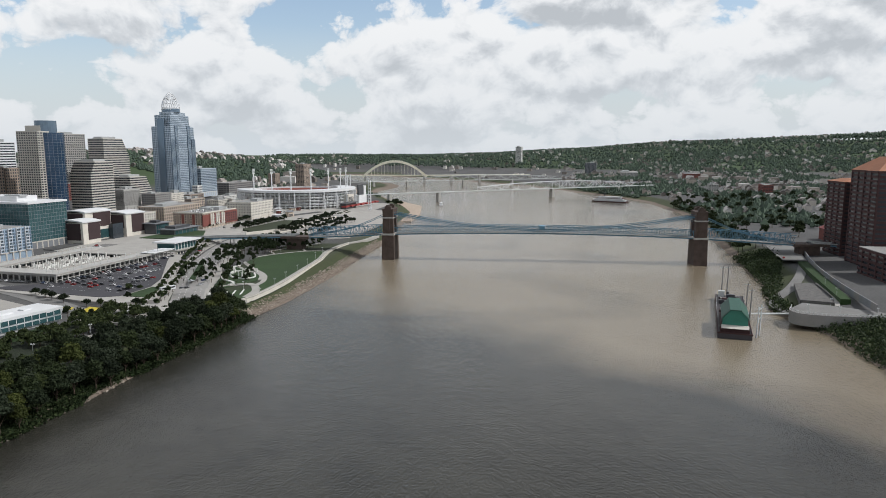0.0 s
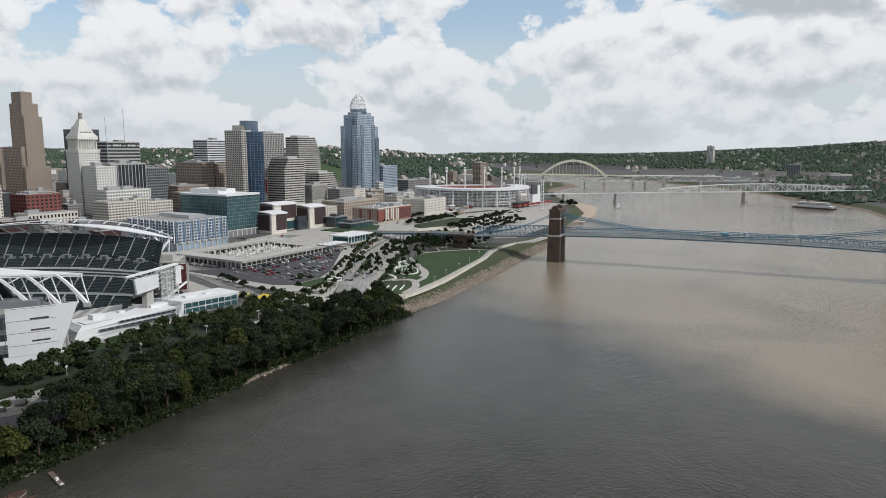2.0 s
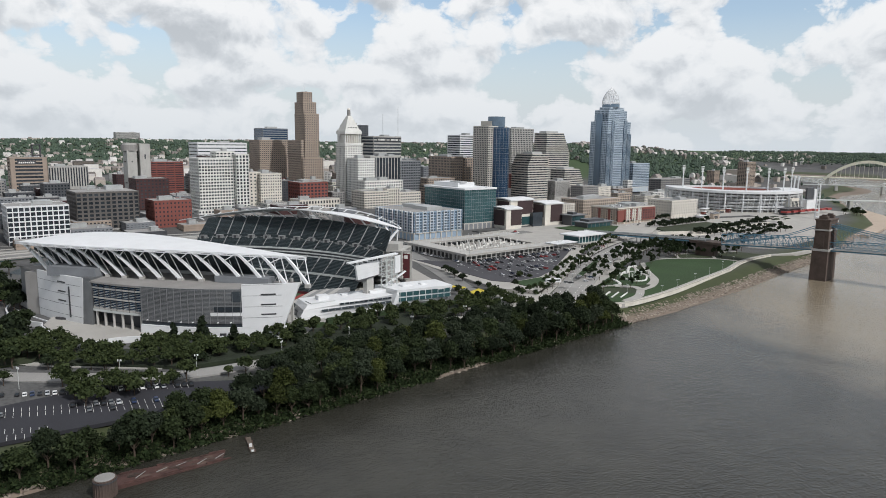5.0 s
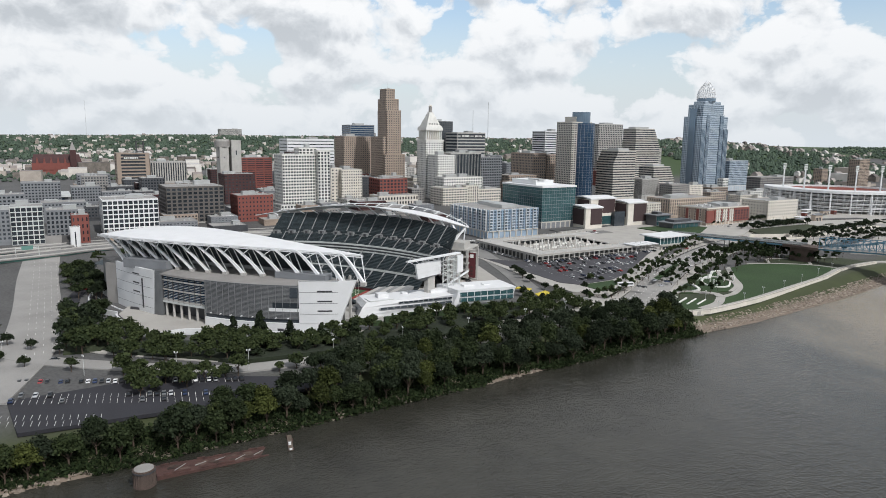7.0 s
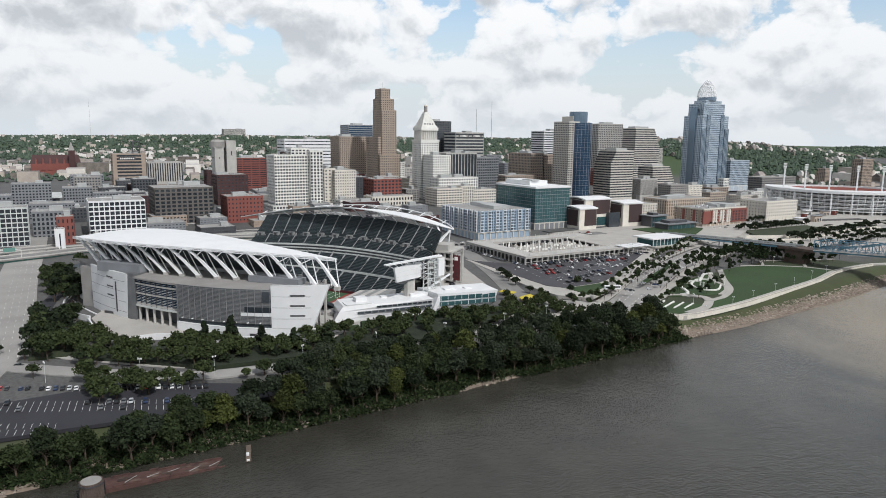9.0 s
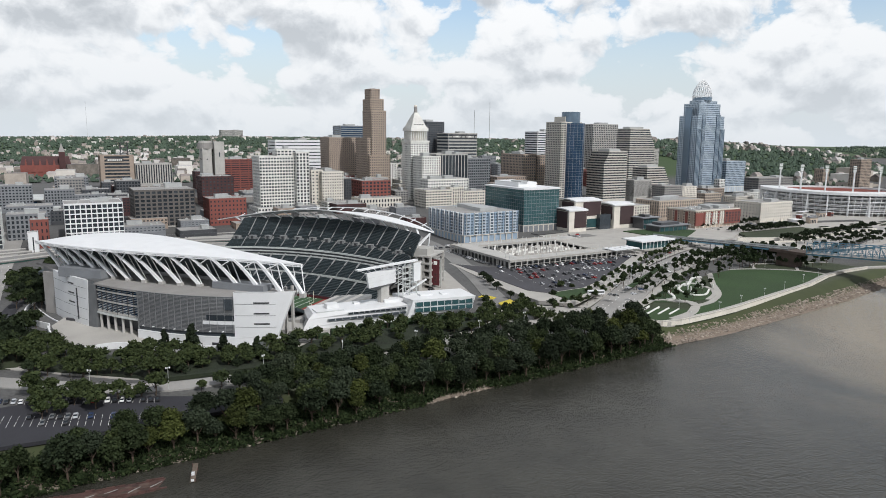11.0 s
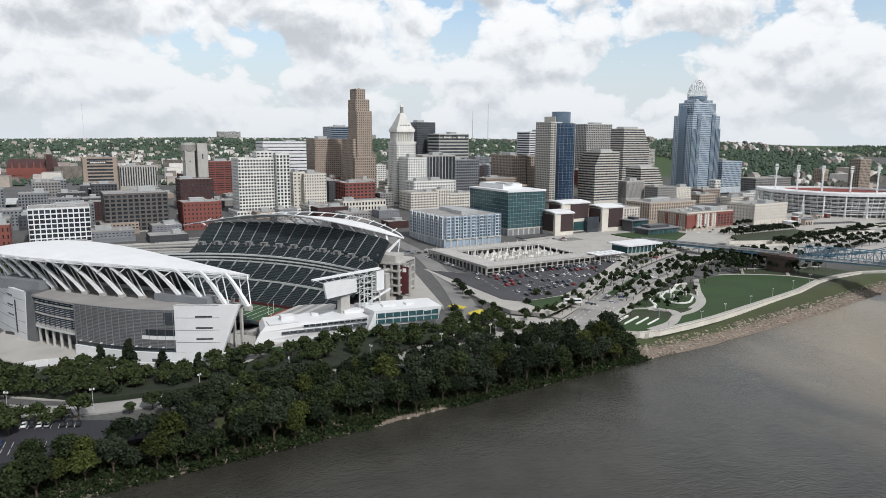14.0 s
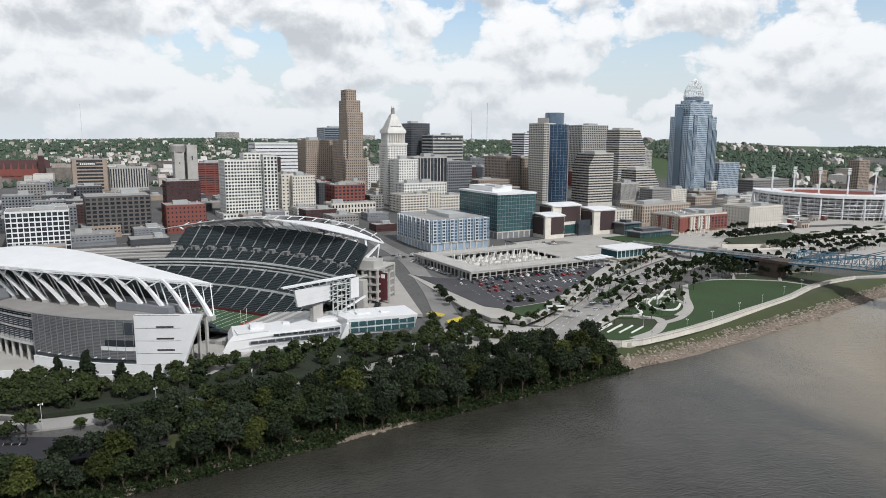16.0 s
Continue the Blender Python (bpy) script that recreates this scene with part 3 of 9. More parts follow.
block("office_tower", "dark office tower with pale vertical strips", -666, 622, 54, 40, 28, 96, M_CONC, M_GLASS, (10, 8), 1, 0.8, 2.2, 0.5, plant=2, count=18)
block("office_building", "grey office block with small windows", -685, 690, 48, 40, 28, 88, M_GREYWALL, M_GLASS, (14, 10), 13, 1.0, 1.6, count=100)
block("office_tower", "dark grey flat-topped tower", -974, 827, 40, 45, 30, 150, M_DARKWALL, M_GLASS, (10, 9), 26, 1.2, 1.6, 0.3, count=60)
q = block("office_tower", "banded white and dark office tower with a sign storey", -917, 837, 66, 45, 30, 128, M_CONC, M_GLASS, (1, 1), 15, 1.6, 2.6, 0.5, count=20)
for px in (8, 38):
    part("sign_panel", Mesh().box(px, -0.5, 88, px + 22, 0.2, 94), M_DARK, q, "dark sign panel with pale bars")
    bars = Mesh()
    for k in range(6):
        bars.box(px + 3 + k * 2.8, -0.62, 89.5, px + 4.9 + k * 2.8, -0.5, 92.5)
    part("sign_bars", bars, M_LINE, q)
block("office_building", "long tan brick block", -660, 735, 60, 40, 27, 60, M_TAN, M_GLASS, (16, 10), 7, 1.8, 1.8, count=80)
block("office_building", "brown brick block with small windows", -671, 800, 26, 62, 28, 94, M_TAN, M_GLASS, (6, 15), 13, 1.9, 1.9, count=150)
block("brick_building", "dark brown brick corner block", -668, 828, 24, 30, 28, 92, M_CAREW, M_GLASS, (6, 8), 13, 1.9, 1.9, count=60)
block("office_building", "tan low office block with ribbon windows", -600, 690, 66, 36, 24, 54, M_TAN, M_GLASS, (12, 7), 6, 1.2, 2.0, count=60)


# ---- stadium ----
M_SEAT = material("dark_green_seats", (0.024, 0.035, 0.040), 0.6, spread=0.5, scale=0.3, fine=4.0, bump=0.6)
M_AISLE = material("concrete_aisle", (0.22, 0.225, 0.225))
M_LOUVRE = material("grey_louvre", (0.115, 0.12, 0.125), 0.5, spread=0.35, scale=0.12)
M_TURF = material("turf", (0.030, 0.075, 0.03), 0.9, spread=0.2, scale=0.1)
M_ENDZONE = material("red_turf", (0.25, 0.035, 0.03), 0.9)
M_BANNER = material("dark_red_banner", (0.09, 0.015, 0.02), 0.7)
S = thing("stadium", "large open football stadium with white canopies and dark seats", "stadium", pose(-311, 201, 0, 0, 0, 32.7))
rng = random.Random(4)


def outer(x):
    """Plan of the stand's outer wall."""
    u = (x - 20) / 100
    return -106 + u * u * (38 if u > 0 else 24)


def curved_wall(x0, x1, z0, z1, thick=1.2, proud=0.0, n=10, slope=0.0):
    """A wall that follows the outer plan; slope leans its end edges."""
    m = Mesh()
    lo = [x0 + (x1 - x0) * i / n for i in range(n + 1)]
    hi = [x + slope * ((i / n) ** 2) for i, x in enumerate(lo)]
    k = len(m.v)
    for xs, z in ((lo, z0), (hi, z1)):
        m.v += [(x, outer(x) - proud, z) for x in xs] + [(x, outer(x) - proud + thick, z) for x in xs]
    c = n + 1
    for i in range(n):
        m.f += [(k + i, k + i + 1, k + 2 * c + i + 1, k + 2 * c + i), (k + c + i + 1, k + c + i, k + 3 * c + i, k + 3 * c + i + 1),
                (k + 2 * c + i, k + 2 * c + i + 1, k + 3 * c + i + 1, k + 3 * c + i), (k + i + 1, k + i, k + c + i, k + c + i + 1)]
    m.f += [(k, k + 2 * c, k + 3 * c, k + c), (k + n, k + c + n, k + 3 * c + n, k + 2 * c + n)]
    return m


for x0, x1, z0, z1, sl in ((-76, -34, 12, 40, 2.0), (64, 84, 18.2, 41.5, 8.0)):
    base = part("white_wall", curved_wall(x0, x1, z0, z1, 1.4, 0.6, 12, sl), M_WHITE, S, "white panelled wall with dark slots")
    mid = (x0 + x1) / 2
    for k, z in enumerate((35.5, 30, 24.6)):
        cx = mid + (4 if x0 < 0 else 3)
        part("slot_window", curved_wall(cx - 3.6, cx + 3.6, z, z + 0.8, 0.4, 0.7, 4), M_DARK, base)
    for k in range(4):
        joint = curved_wall(x0 + 0.5, x1 - 0.5, z0 + 5 + k * 6, z0 + 5.18 + k * 6, 0.3, 0.66, 8)
        part("joint", joint, M_LOUVRE, base)
part("slot_window", Mesh().box(-44.6, outer(-44) - 0.8, 16, -43.6, outer(-44), 34), M_DARK, S)
part("entrance_door", Mesh().box(-56, outer(-50) - 0.9, 12, -46, outer(-50), 15), M_DARK, S)
base_wall = part("white_base_wall", curved_wall(8, 84.4, 7, 18, 1.6, 0.9, 14, 0.6), M_WHITE, S, "white base wall")
part("base_window", Mesh().box(51, outer(53) - 1.0, 11.5, 56, outer(53), 15), M_DARK, base_wall)
part("window_strip", curved_wall(8, 64, 18, 20, 1.0, -0.4, 10), M_GLASS, S)
screen = part("louvre_screen", curved_wall(8, 64, 20, 38.8, 0.8, 0.2, 12), M_LOUVRE, S, "grey metal louvre screen")
for k in range(26):
    part("slat", curved_wall(8, 64, 20.4 + k * 0.7, 20.62 + k * 0.7, 0.3, 0.42, 10), material("louvre_slat", (0.185, 0.19, 0.195), 0.5), screen)
for xa, xb, za, zb in ((50, 64, 26.4, 29.2), (59, 63.6, 32, 37.6)):
    part("window_opening", curved_wall(xa, xb, za, zb, 0.6, 0.6, 3), M_GLASS, screen)
for k in range(15):
    x = 8.6 + k * 3.9
    part("screen_post", Mesh().box(x, outer(x) - 0.62, 20, x + 0.18, outer(x) - 0.2, 38.6), material("louvre_slat", (0.185, 0.19, 0.195), 0.5), screen)
for k in range(8):
    x = 12 + k * 6.6
    part("wall_lamp", Mesh().box(x, outer(x) - 1.6, 20.6, x + 0.5, outer(x) - 0.3, 21.0), M_STEEL, screen)
part("white_band", curved_wall(48, 64, 24.4, 26.2, 0.6, 0.6, 3), M_WHITE, screen)
glass_wall = part("glass_wall", curved_wall(-28, 8, 23, 37.4, 0.8, -2.2, 10), M_NAVYGLASS, S, "dark glass curtain wall with pale rails")
for k in range(9):
    x = -27 + k * 4.3
    part("glass_post", Mesh().box(x, outer(x) + 1.5, 23, x + 0.3, outer(x) + 2.2, 37.4), M_DARK, glass_wall)
for k in range(16):
    part("mullion", curved_wall(-28, 8, 23.4 + k * 0.92, 23.56 + k * 0.92, 0.2, -1.95, 8), M_PALESTEEL, glass_wall)
part("ledge", curved_wall(-28, 8, 21.8, 23, 3.4, -1.2, 10), M_PALESTEEL, S)
for k in range(6):
    x = -25 + k * 6.2
    part("column", Mesh().tube((x, outer(x) + 2.4, 7), (x, outer(x) + 2.4, 22), 0.75, 0.75, 10), M_CONC, S)
part("lobby_wall", curved_wall(-30, 10, 7, 22, 1.0, -9, 8), M_DARKWALL, S)
part("stair_tower", Mesh().box(-34, outer(-31) + 0.2, 8, -27.6, outer(-31) + 16, 40).box(-31, outer(-31) - 0.2, 8, -27, outer(-31) + 2, 38), M_LOUVRE, S)
part("plant_box", Mesh().box(-60, outer(-40) + 3, 39, -28, outer(-40) + 14, 44.5), M_GREYWALL, S, "grey plant room on the terrace")
part("plant_box", Mesh().box(42, -88, 39.5, 74, -80, 43.0), M_GREYWALL, S, "grey plant room on the terrace")
part("rounded_end", curved_wall(-102, -77, 12, 38, 1.4, -1.0, 8), M_LOUVRE, S, "dark grey louvred curved end wall")
part("rounded_end_base", curved_wall(-104, -77, 7, 17, 1.6, 0.4, 8), M_WHITE, S)
# decks, end floors and roof terrace
terrace = Mesh()
xs = [-102 + 8 * i for i in range(25)]
terrace.strip([(x, outer(x) + 0.8, 38.7) for x in xs], [(x, -66 - 8 * abs(x / 100) ** 2 if x < 56 else -79, 40.2) for x in xs], 1.0)
part("terrace", terrace, M_DKCONC, S)
for z in (12, 18, 24, 30, 35.5):
    m = Mesh()
    m.strip([(x, outer(x) + (12 if -34 < x < 12 and z < 22 else 1.5), z) for x in xs if x < 80], [(x, -62 if x < 50 else -76, z) for x in xs if x < 80], 0.8)
    part("floor_slab", m, M_CONC, S)
for k in range(5):
    z = 12 + k * 6
    part("end_column", Mesh().box(78, outer(84) + 3, 7, 79.4, outer(84) + 5, 40) if k < 1 else Mesh().box(70 + k * 2.2, -82 + k * 3, 7, 71.2 + k * 2.2, -80.6 + k * 3, 40), M_CONC, S)
core = Mesh()
core.box(-85, -84, 7, 58, -66, 38)
part("inner_core", core, M_DKCONC, S)


def deck(sign, y0, y1, z0, z1, xa, xb, bow, rows, name, label):
    """A raked seating deck between its front and back edges, curving in at its ends."""
    n = 28
    xs = [xa + (xb - xa) * i / n for i in range(n + 1)]
    prof = []
    for r in range(rows):
        a, b = r / rows, (r + 1) / rows
        prof += [(y0 + (y1 - y0) * a, z0 + (z1 - z0) * a), (y0 + (y1 - y0) * a, z0 + (z1 - z0) * b)]
    prof += [(y1, z1), (y1, z1 - 1.4), (y0, z0 - 1.4)]
    m = Mesh()
    c = len(prof)
    for x in xs:
        u = x / 95
        drop = bow * u * u * (1.0 if abs(u) < 1 else 1.25)
        sag = -5.0 * u * u
        m.v += [(x, sign * (py - drop), pz + sag * (pz - 8) / 45) for py, pz in prof]
    for i in range(n):
        for j in range(c):
            q = (i * c + j, (i + 1) * c + j, (i + 1) * c + (j + 1) % c, i * c + (j + 1) % c)
            m.f.append(q if sign < 0 else q[::-1])
    m.f += [tuple(range(c)), tuple(range(n * c + c - 1, n * c - 1, -1))]
    ob = part(name, m, M_SEAT, S, label)
    count = round((xb - xa) / 11)
    for i in range(1, count):
        x = xa + (xb - xa) * i / count
        u = x / 95
        drop, sag = bow * u * u * (1.0 if abs(u) < 1 else 1.25), -5.0 * u * u
        a = (x * 0.965, sign * (y0 - drop), z0 + sag * (z0 - 8) / 45 + 0.75)
        b = (x, sign * (y1 - drop), z1 + sag * (z1 - 8) / 45 + 0.95)
        if z0 > 30:
            part("aisle", Mesh().bar(a, b, 0.62 if z0 > 40 else 0.5, 0.4), M_AISLE, ob)
        else:
            a, b = Vector(a), Vector(b)
            part("aisle", Mesh().bar(a, b, 0.3, 0.3).bar(a + (b - a) * 0.66, b + Vector((0, 0, 0.3)), 1.1, 0.5), M_AISLE, ob)
    return ob


for sign, tag in ((1, "far"), (-1, "near")):
    ends = (97, 99, 90, 84) if sign > 0 else (56, 56, 60, 64)
    deck(sign, 64, 74, 35, 41, -62 if sign > 0 else -84, ends[0], 17, 7, "seating_deck", "dark green raked seating deck")
    deck(sign, 74.5, 90, 42.5, 56, -62 if sign > 0 else -84, ends[1], 17, 14, "seating_deck", "steep dark green upper seating deck")
    deck(sign, 46, 62, 21, 29.5, -100, ends[2], 17, 11, "seating_deck", "dark green club seating deck")
    deck(sign, 27, 47, 10, 20, -100, ends[3], 13, 13, "seating_deck", "dark green lower seating deck")
    for y, z0, z1, xa, xb, mat, nm in ((75.3, 40.6, 43.0, -62 if sign > 0 else -84, 97, M_AISLE, "walkway_wall"), (63.5, 29.4, 35, -80, 94, M_DARKWALL, "suite_front"),
                                       (45.8, 19.6, 21.2, -96, 86, M_PALESTEEL, "deck_front"), (26.4, 8.2, 10.2, -92, 80, M_BANNER, "field_wall"),
                                       (62.9, 34.0, 35.2, -80, 95, M_PALESTEEL, "fascia"), (62.6, 31.7, 32.5, -84, 94, M_PALESTEEL, "fascia"), (62.2, 29.2, 30.2, -84, 94, M_PALESTEEL, "fascia")):
        m, n = Mesh(), 26
        xb = xb if sign > 0 else xb * 0.66
        pts = []
        for i in range(n + 1):
            x = xa + (xb - xa) * i / n
            u = x / 95
            d, s_ = (13 if y < 40 else 17) * u * u, -5.0 * u * u * (z0 - 8) / 45
            pts.append((x, sign * (y - d), s_))
        for i in range(n):
            (x0, q0, s0), (x1, q1, s1) = pts[i], pts[i + 1]
            m.quad((x0, q0, z0 + s0), (x1, q1, z0 + s1), (x1, q1, z1 + s1), (x0, q0, z1 + s0))
            m.quad((x0, q0 + sign, z1 + s0), (x1, q1 + sign, z1 + s1), (x1, q1 + sign, z0 + s1), (x0, q0 + sign, z0 + s0))
            m.quad((x0, q0, z1 + s0), (x1, q1, z1 + s1), (x1, q1 + sign, z1 + s1), (x0, q0 + sign, z1 + s0))
        part(nm, m, mat, S)
    for i in range(12 if sign > 0 else 9):
        x = -58 + i * 13 if sign > 0 else -72 + i * 13
        u = x / 95
        y = 74.2 - 17 * u * u
        z = 41.0 - 5 * u * u * 0.72
        v = part("vomitory", Mesh().box(-2.6, -1.6, -1.4, -1.2, 1.6, 1.7).box(1.2, -1.6, -1.4, 2.6, 1.6, 1.7).box(-2.6, -1.6, 1.5, 2.6, 1.6, 1.9).box(-5.0, -0.9, -1.4, 5.0, -0.5, 0.5), M_AISLE, S, m=pose(x, sign * (y - 0.8), z))
        part("opening", Mesh().box(-1.0, -1.72 if sign > 0 else 1.6, -0.6, 1.0, -1.6 if sign > 0 else 1.72, 1.4), M_DARK, v)
    if sign > 0:
        back = Mesh()
        xs2 = [-63 + 9 * i for i in range(18)]
        back.strip([(x, sign * (92 - 17 * (x / 95) ** 2), 8) for x in xs2], [(x, sign * (91 - 17 * (x / 95) ** 2), 53 - 5 * (x / 95) ** 2) for x in xs2], 0)
        part("back_wall", back, M_DKCONC, S)
# north end bowl
for y0, y1, z0, z1 in ((0, 22, 10, 21), (24, 40, 23, 30)):
    m, n = Mesh(), 20
    for i in range(n + 1):
        a = math.pi * i / n
        ca, sa = math.cos(a), math.sin(a)
        m.v += [(-78 - y0 - 8 * sa, 40 * ca, z0), (-80 - y1 - 14 * sa, 58 * ca, z1), (-80 - y1 - 14 * sa, 58 * ca, z1 - 2)]
    m.f += [(3 * i + j, 3 * i + j + 3, 3 * i + j + 4, 3 * i + j + 1) for i in range(n) for j in range(2)]
    part("end_deck", m, M_SEAT, S, "dark green end seating deck")
# field
field = part("field", Mesh().box(-82, -27, 7.5, 48.5, 27, 8.6), M_TURF, S, "green turf field with white lines")
part("field_apron", Mesh().box(-92, -40, 7.4, 53, 40, 8.4), M_TURF, S)
part("end_terrace", Mesh().prism([(53, -60), (88, -60), (96, 40), (53, 40)], 5.0, 11.5), M_CONC, S, "pale concrete end terrace")
for k in range(6):
    part("terrace_step", Mesh().box(54 + k * 4.5, -44, 11.5, 58.5 + k * 4.5, 24, 12.1 + k * 0.6), M_AISLE if k % 2 else M_CONC, S)
part("end_wall", Mesh().box(52.2, -38, 8, 53.2, 34, 10.4), M_ENDZONE, S, "red field end wall")
part("end_zone", Mesh().box(44.5, -25, 8.6, 47.5, 25, 8.62), M_ENDZONE, field)
part("end_zone", Mesh().box(-80, -25, 8.6, -71, 25, 8.62), M_ENDZONE, field)
for k in range(21):
    x = -71 + k * 5.475
    part("yard_line", Mesh().box(x - 0.12, -25, 8.61, x + 0.12, 25, 8.64), M_LINE, field)
for y in (-26.3, 26):
    part("side_line", Mesh().box(-80.6, y, 8.61, 48, y + 0.8, 8.645), M_LINE, field)
for x in (-81.2, 48.8):
    post = part("goal_post", Mesh().tube((x, 0, 8.4), (x, 0, 11.6), 0.15, 0.15, 6).tube((x, -2.8, 11.6), (x, 2.8, 11.6), 0.12, 0.12, 6).tube((x, -2.8, 11.6), (x, -2.8, 19), 0.1, 0.1, 6)
                .tube((x, 2.8, 11.6), (x, 2.8, 19), 0.1, 0.1, 6), M_YELLOW, field)


# canopies
def blade(u, sign):
    """Front and back edge of a canopy at -1..1 of its length."""
    w = max(0.0, 1 - u * u)
    if sign < 0:
        skew = w * (1 - 0.38 * u)
        return (Vector((-0.5 + 93.5 * u - 6 * w, -80 - 15 * skew, 55.2 + 2.2 * w - 0.6 * u)), Vector((-0.5 + 93.5 * u - 22 * w, -79.5 + 24 * skew, 54.6 + 5.2 * skew)))
    skew = w * (1 + 0.30 * u)
    low = 50.6 + 11.2 * skew
    wide = w * (0.62 + 0.38 * max(-1.0, min(1.0, 1.6 * u)))
    return (Vector((6 + 96 * u + 8 * w, 84 - 19 * wide, low + w * (3.2 - 5.0 * max(0.0, u + 0.05)))), Vector((6 + 96 * u + 6 * w, 84.5 + 9 * wide, low)))


for sign in (-1, 1):
    n = 40
    m = Mesh()
    us = [-1 + 2 * i / n for i in range(n + 1)]
    rows = []
    for u in us:
        a, b_ = blade(u, sign)
        mid = (a + b_) / 2 + Vector((0, 0, (1.1 if sign < 0 else 0.25) * (1 - u * u)))
        rows.append((a, mid, b_))
    for a, mid, b_ in rows:
        t = Vector((0, 0, 0.9 if sign < 0 else 0.55))
        m.v += [tuple(a), tuple(mid), tuple(b_), tuple(b_ - t), tuple(mid - t), tuple(a - t)]
    for i in range(n):
        for j in range(6):
            q = (i * 6 + j, i * 6 + (j + 1) % 6, (i + 1) * 6 + (j + 1) % 6, (i + 1) * 6 + j)
            m.f.append(q[::-1])
    can = part("canopy", m, M_WHITE, S, "white membrane canopy on steel struts", smooth=False)
    if sign < 0:
        count = 15

        def leg(i, f):
            """A point on a bent strut: 0 at its foot, 1 at the canopy's edge."""
            u = -0.92 + 1.80 * i / (count - 1)
            a, b_ = blade(u, sign)
            foot = Vector((a.x + 18 - 3 * u, min(-85, a.y + 6), 40))
            head = a + Vector((0, 0, -0.6))
            bend = head + (foot - head) * 0.26 + Vector((-1.2, -0.4, 5.2))
            return foot * (1 - f) ** 2 + bend * 2 * f * (1 - f) + head * f * f

        for i in range(count):
            m = Mesh()
            for j in range(6):
                m.bar(leg(i, j / 6), leg(i, (j + 1) / 6), 1.75 - 0.13 * j, 1.5 - 0.1 * j)
            st = part("strut", m, M_STEEL, can)
            foot = leg(i, 0)
            part("foot_plinth", Mesh().box(foot.x - 1.4, foot.y - 1.3, 38.6, foot.x + 1.4, foot.y + 1.3, 40.7), M_CONC, st)
            part("post", Mesh().bar(foot + Vector((-5, 3, 0)), leg(i, 0.6) + Vector((2.0, 4, 2)), 0.36), M_STEEL, st)
            part("brace", Mesh().bar(foot + Vector((0.5, 1.2, 0.4)), leg(i, 0.72) + Vector((9.5, 2.5, 0.4)), 0.42), M_STEEL, st)
            if i < count - 1:
                part("brace", Mesh().bar(leg(i, 0.42) + Vector((-1.0, -1.0, 0)), leg(i + 1, 0.93), 0.5), M_STEEL, st)
                part("brace", Mesh().bar(leg(i, 0.80), leg(i + 1, 0.97), 0.4), M_STEEL, st)
            u = -0.92 + 1.80 * i / (count - 1)
            part("brace", Mesh().bar(leg(i, 0.55), blade(u, sign)[1] - Vector((0, 0, 1.0)), 0.5), M_STEEL, st)
        edge = Mesh()
        for i in range(n):
            edge.bar(rows[i][0] - Vector((0, 0, 1.4)), rows[i + 1][0] - Vector((0, 0, 1.4)), 0.5)
        part("edge_tube", edge, M_STEEL, can)
    else:
        count = 16
        for i in range(count):
            u = -0.80 + 1.68 * i / (count - 1)
            a, b_ = blade(u, sign)
            p_ = Vector((a.x + 2, 90 - 17 * (a.x / 95) ** 2, 54.5 - 5 * (a.x / 95) ** 2))
            part("strut", Mesh().bar(p_, a * 0.55 + b_ * 0.45 - Vector((3, 0, 0.8)), 1.3, 0.7), M_STEEL, can)
            part("rib", Mesh().bar(b_ + Vector((0, 0, 0.6)), b_ + Vector((2.5, 3.5, 2.6)), 0.5), M_STEEL, can)
        edge = Mesh()
        for i in range(n // 3, n):
            o = Vector((2.5, 3.5, 2.6))
            edge.bar(rows[i][2] + o * (1 - us[i] ** 2) ** 0.5, rows[i + 1][2] + o * max(0, 1 - us[i + 1] ** 2) ** 0.5, 0.55)
        part("edge_tube", edge, M_STEEL, can)
        for tx, ty in ((92, 66), (88, 70)):
            part("end_strut", Mesh().bar((tx, ty, 36), (100, 82, 50), 0.9), M_STEEL, can)
        part("end_strut", Mesh().bar((99, 80, 36), (100, 82, 50), 0.7), M_STEEL, can)

# score board, end tower, administration wing
sb = part("score_board", Mesh().prism([(103.0, -26.0), (104.2, -26.4), (111.4, -4.2), (110.2, -3.8)], 31.6, 40.8, [(102.2, -27.6), (103.4, -28.0), (111.4, -4.2), (110.2, -3.8)]), M_WHITE, S, "white score board panel")
for k in range(2):
    part("panel_joint", Mesh().bar((104.15 - 0.27 * (k + 1), -26.5 - 0.5 * (k + 1), 34.6 + k * 3.0), (111.42, -4.25, 34.6 + k * 3.0), 0.12, 0.1), M_PALESTEEL, sb)
part("board_roof", Mesh().prism([(99.5, -35), (101.5, -35.8), (120.5, 9), (117.5, 10.4)], 43.2, 44.1), M_STEEL, sb)
part("board_soffit", Mesh().prism([(100, -16), (104, -17), (107, -8), (103, -7)], 28.6, 31.6, [(100, -24), (103.6, -25.4), (110.4, -4.4), (106, -3)]), M_LOUVRE, sb)
for k in range(9):
    f_ = k / 8
    part("roof_strut", Mesh().bar((100.8 + 17 * f_, -33 + 40 * f_, 43.2), (102.6 + 13 * f_, -27 + 31 * f_, 40.4), 0.4), M_STEEL, sb)
part("board_pillar", Mesh().prism([(103, -13), (106, -14), (108.5, -8), (105.5, -7)], 9, 31), M_CONC, sb)
frame_t = Mesh()
for px, py in ((112.5, -3.5), (116, -4.5), (120, 7.5), (116.5, 9), (114.5, 2.8), (118, 1.5)):
    frame_t.bar((px, py, 20), (px, py, 42), 0.6)
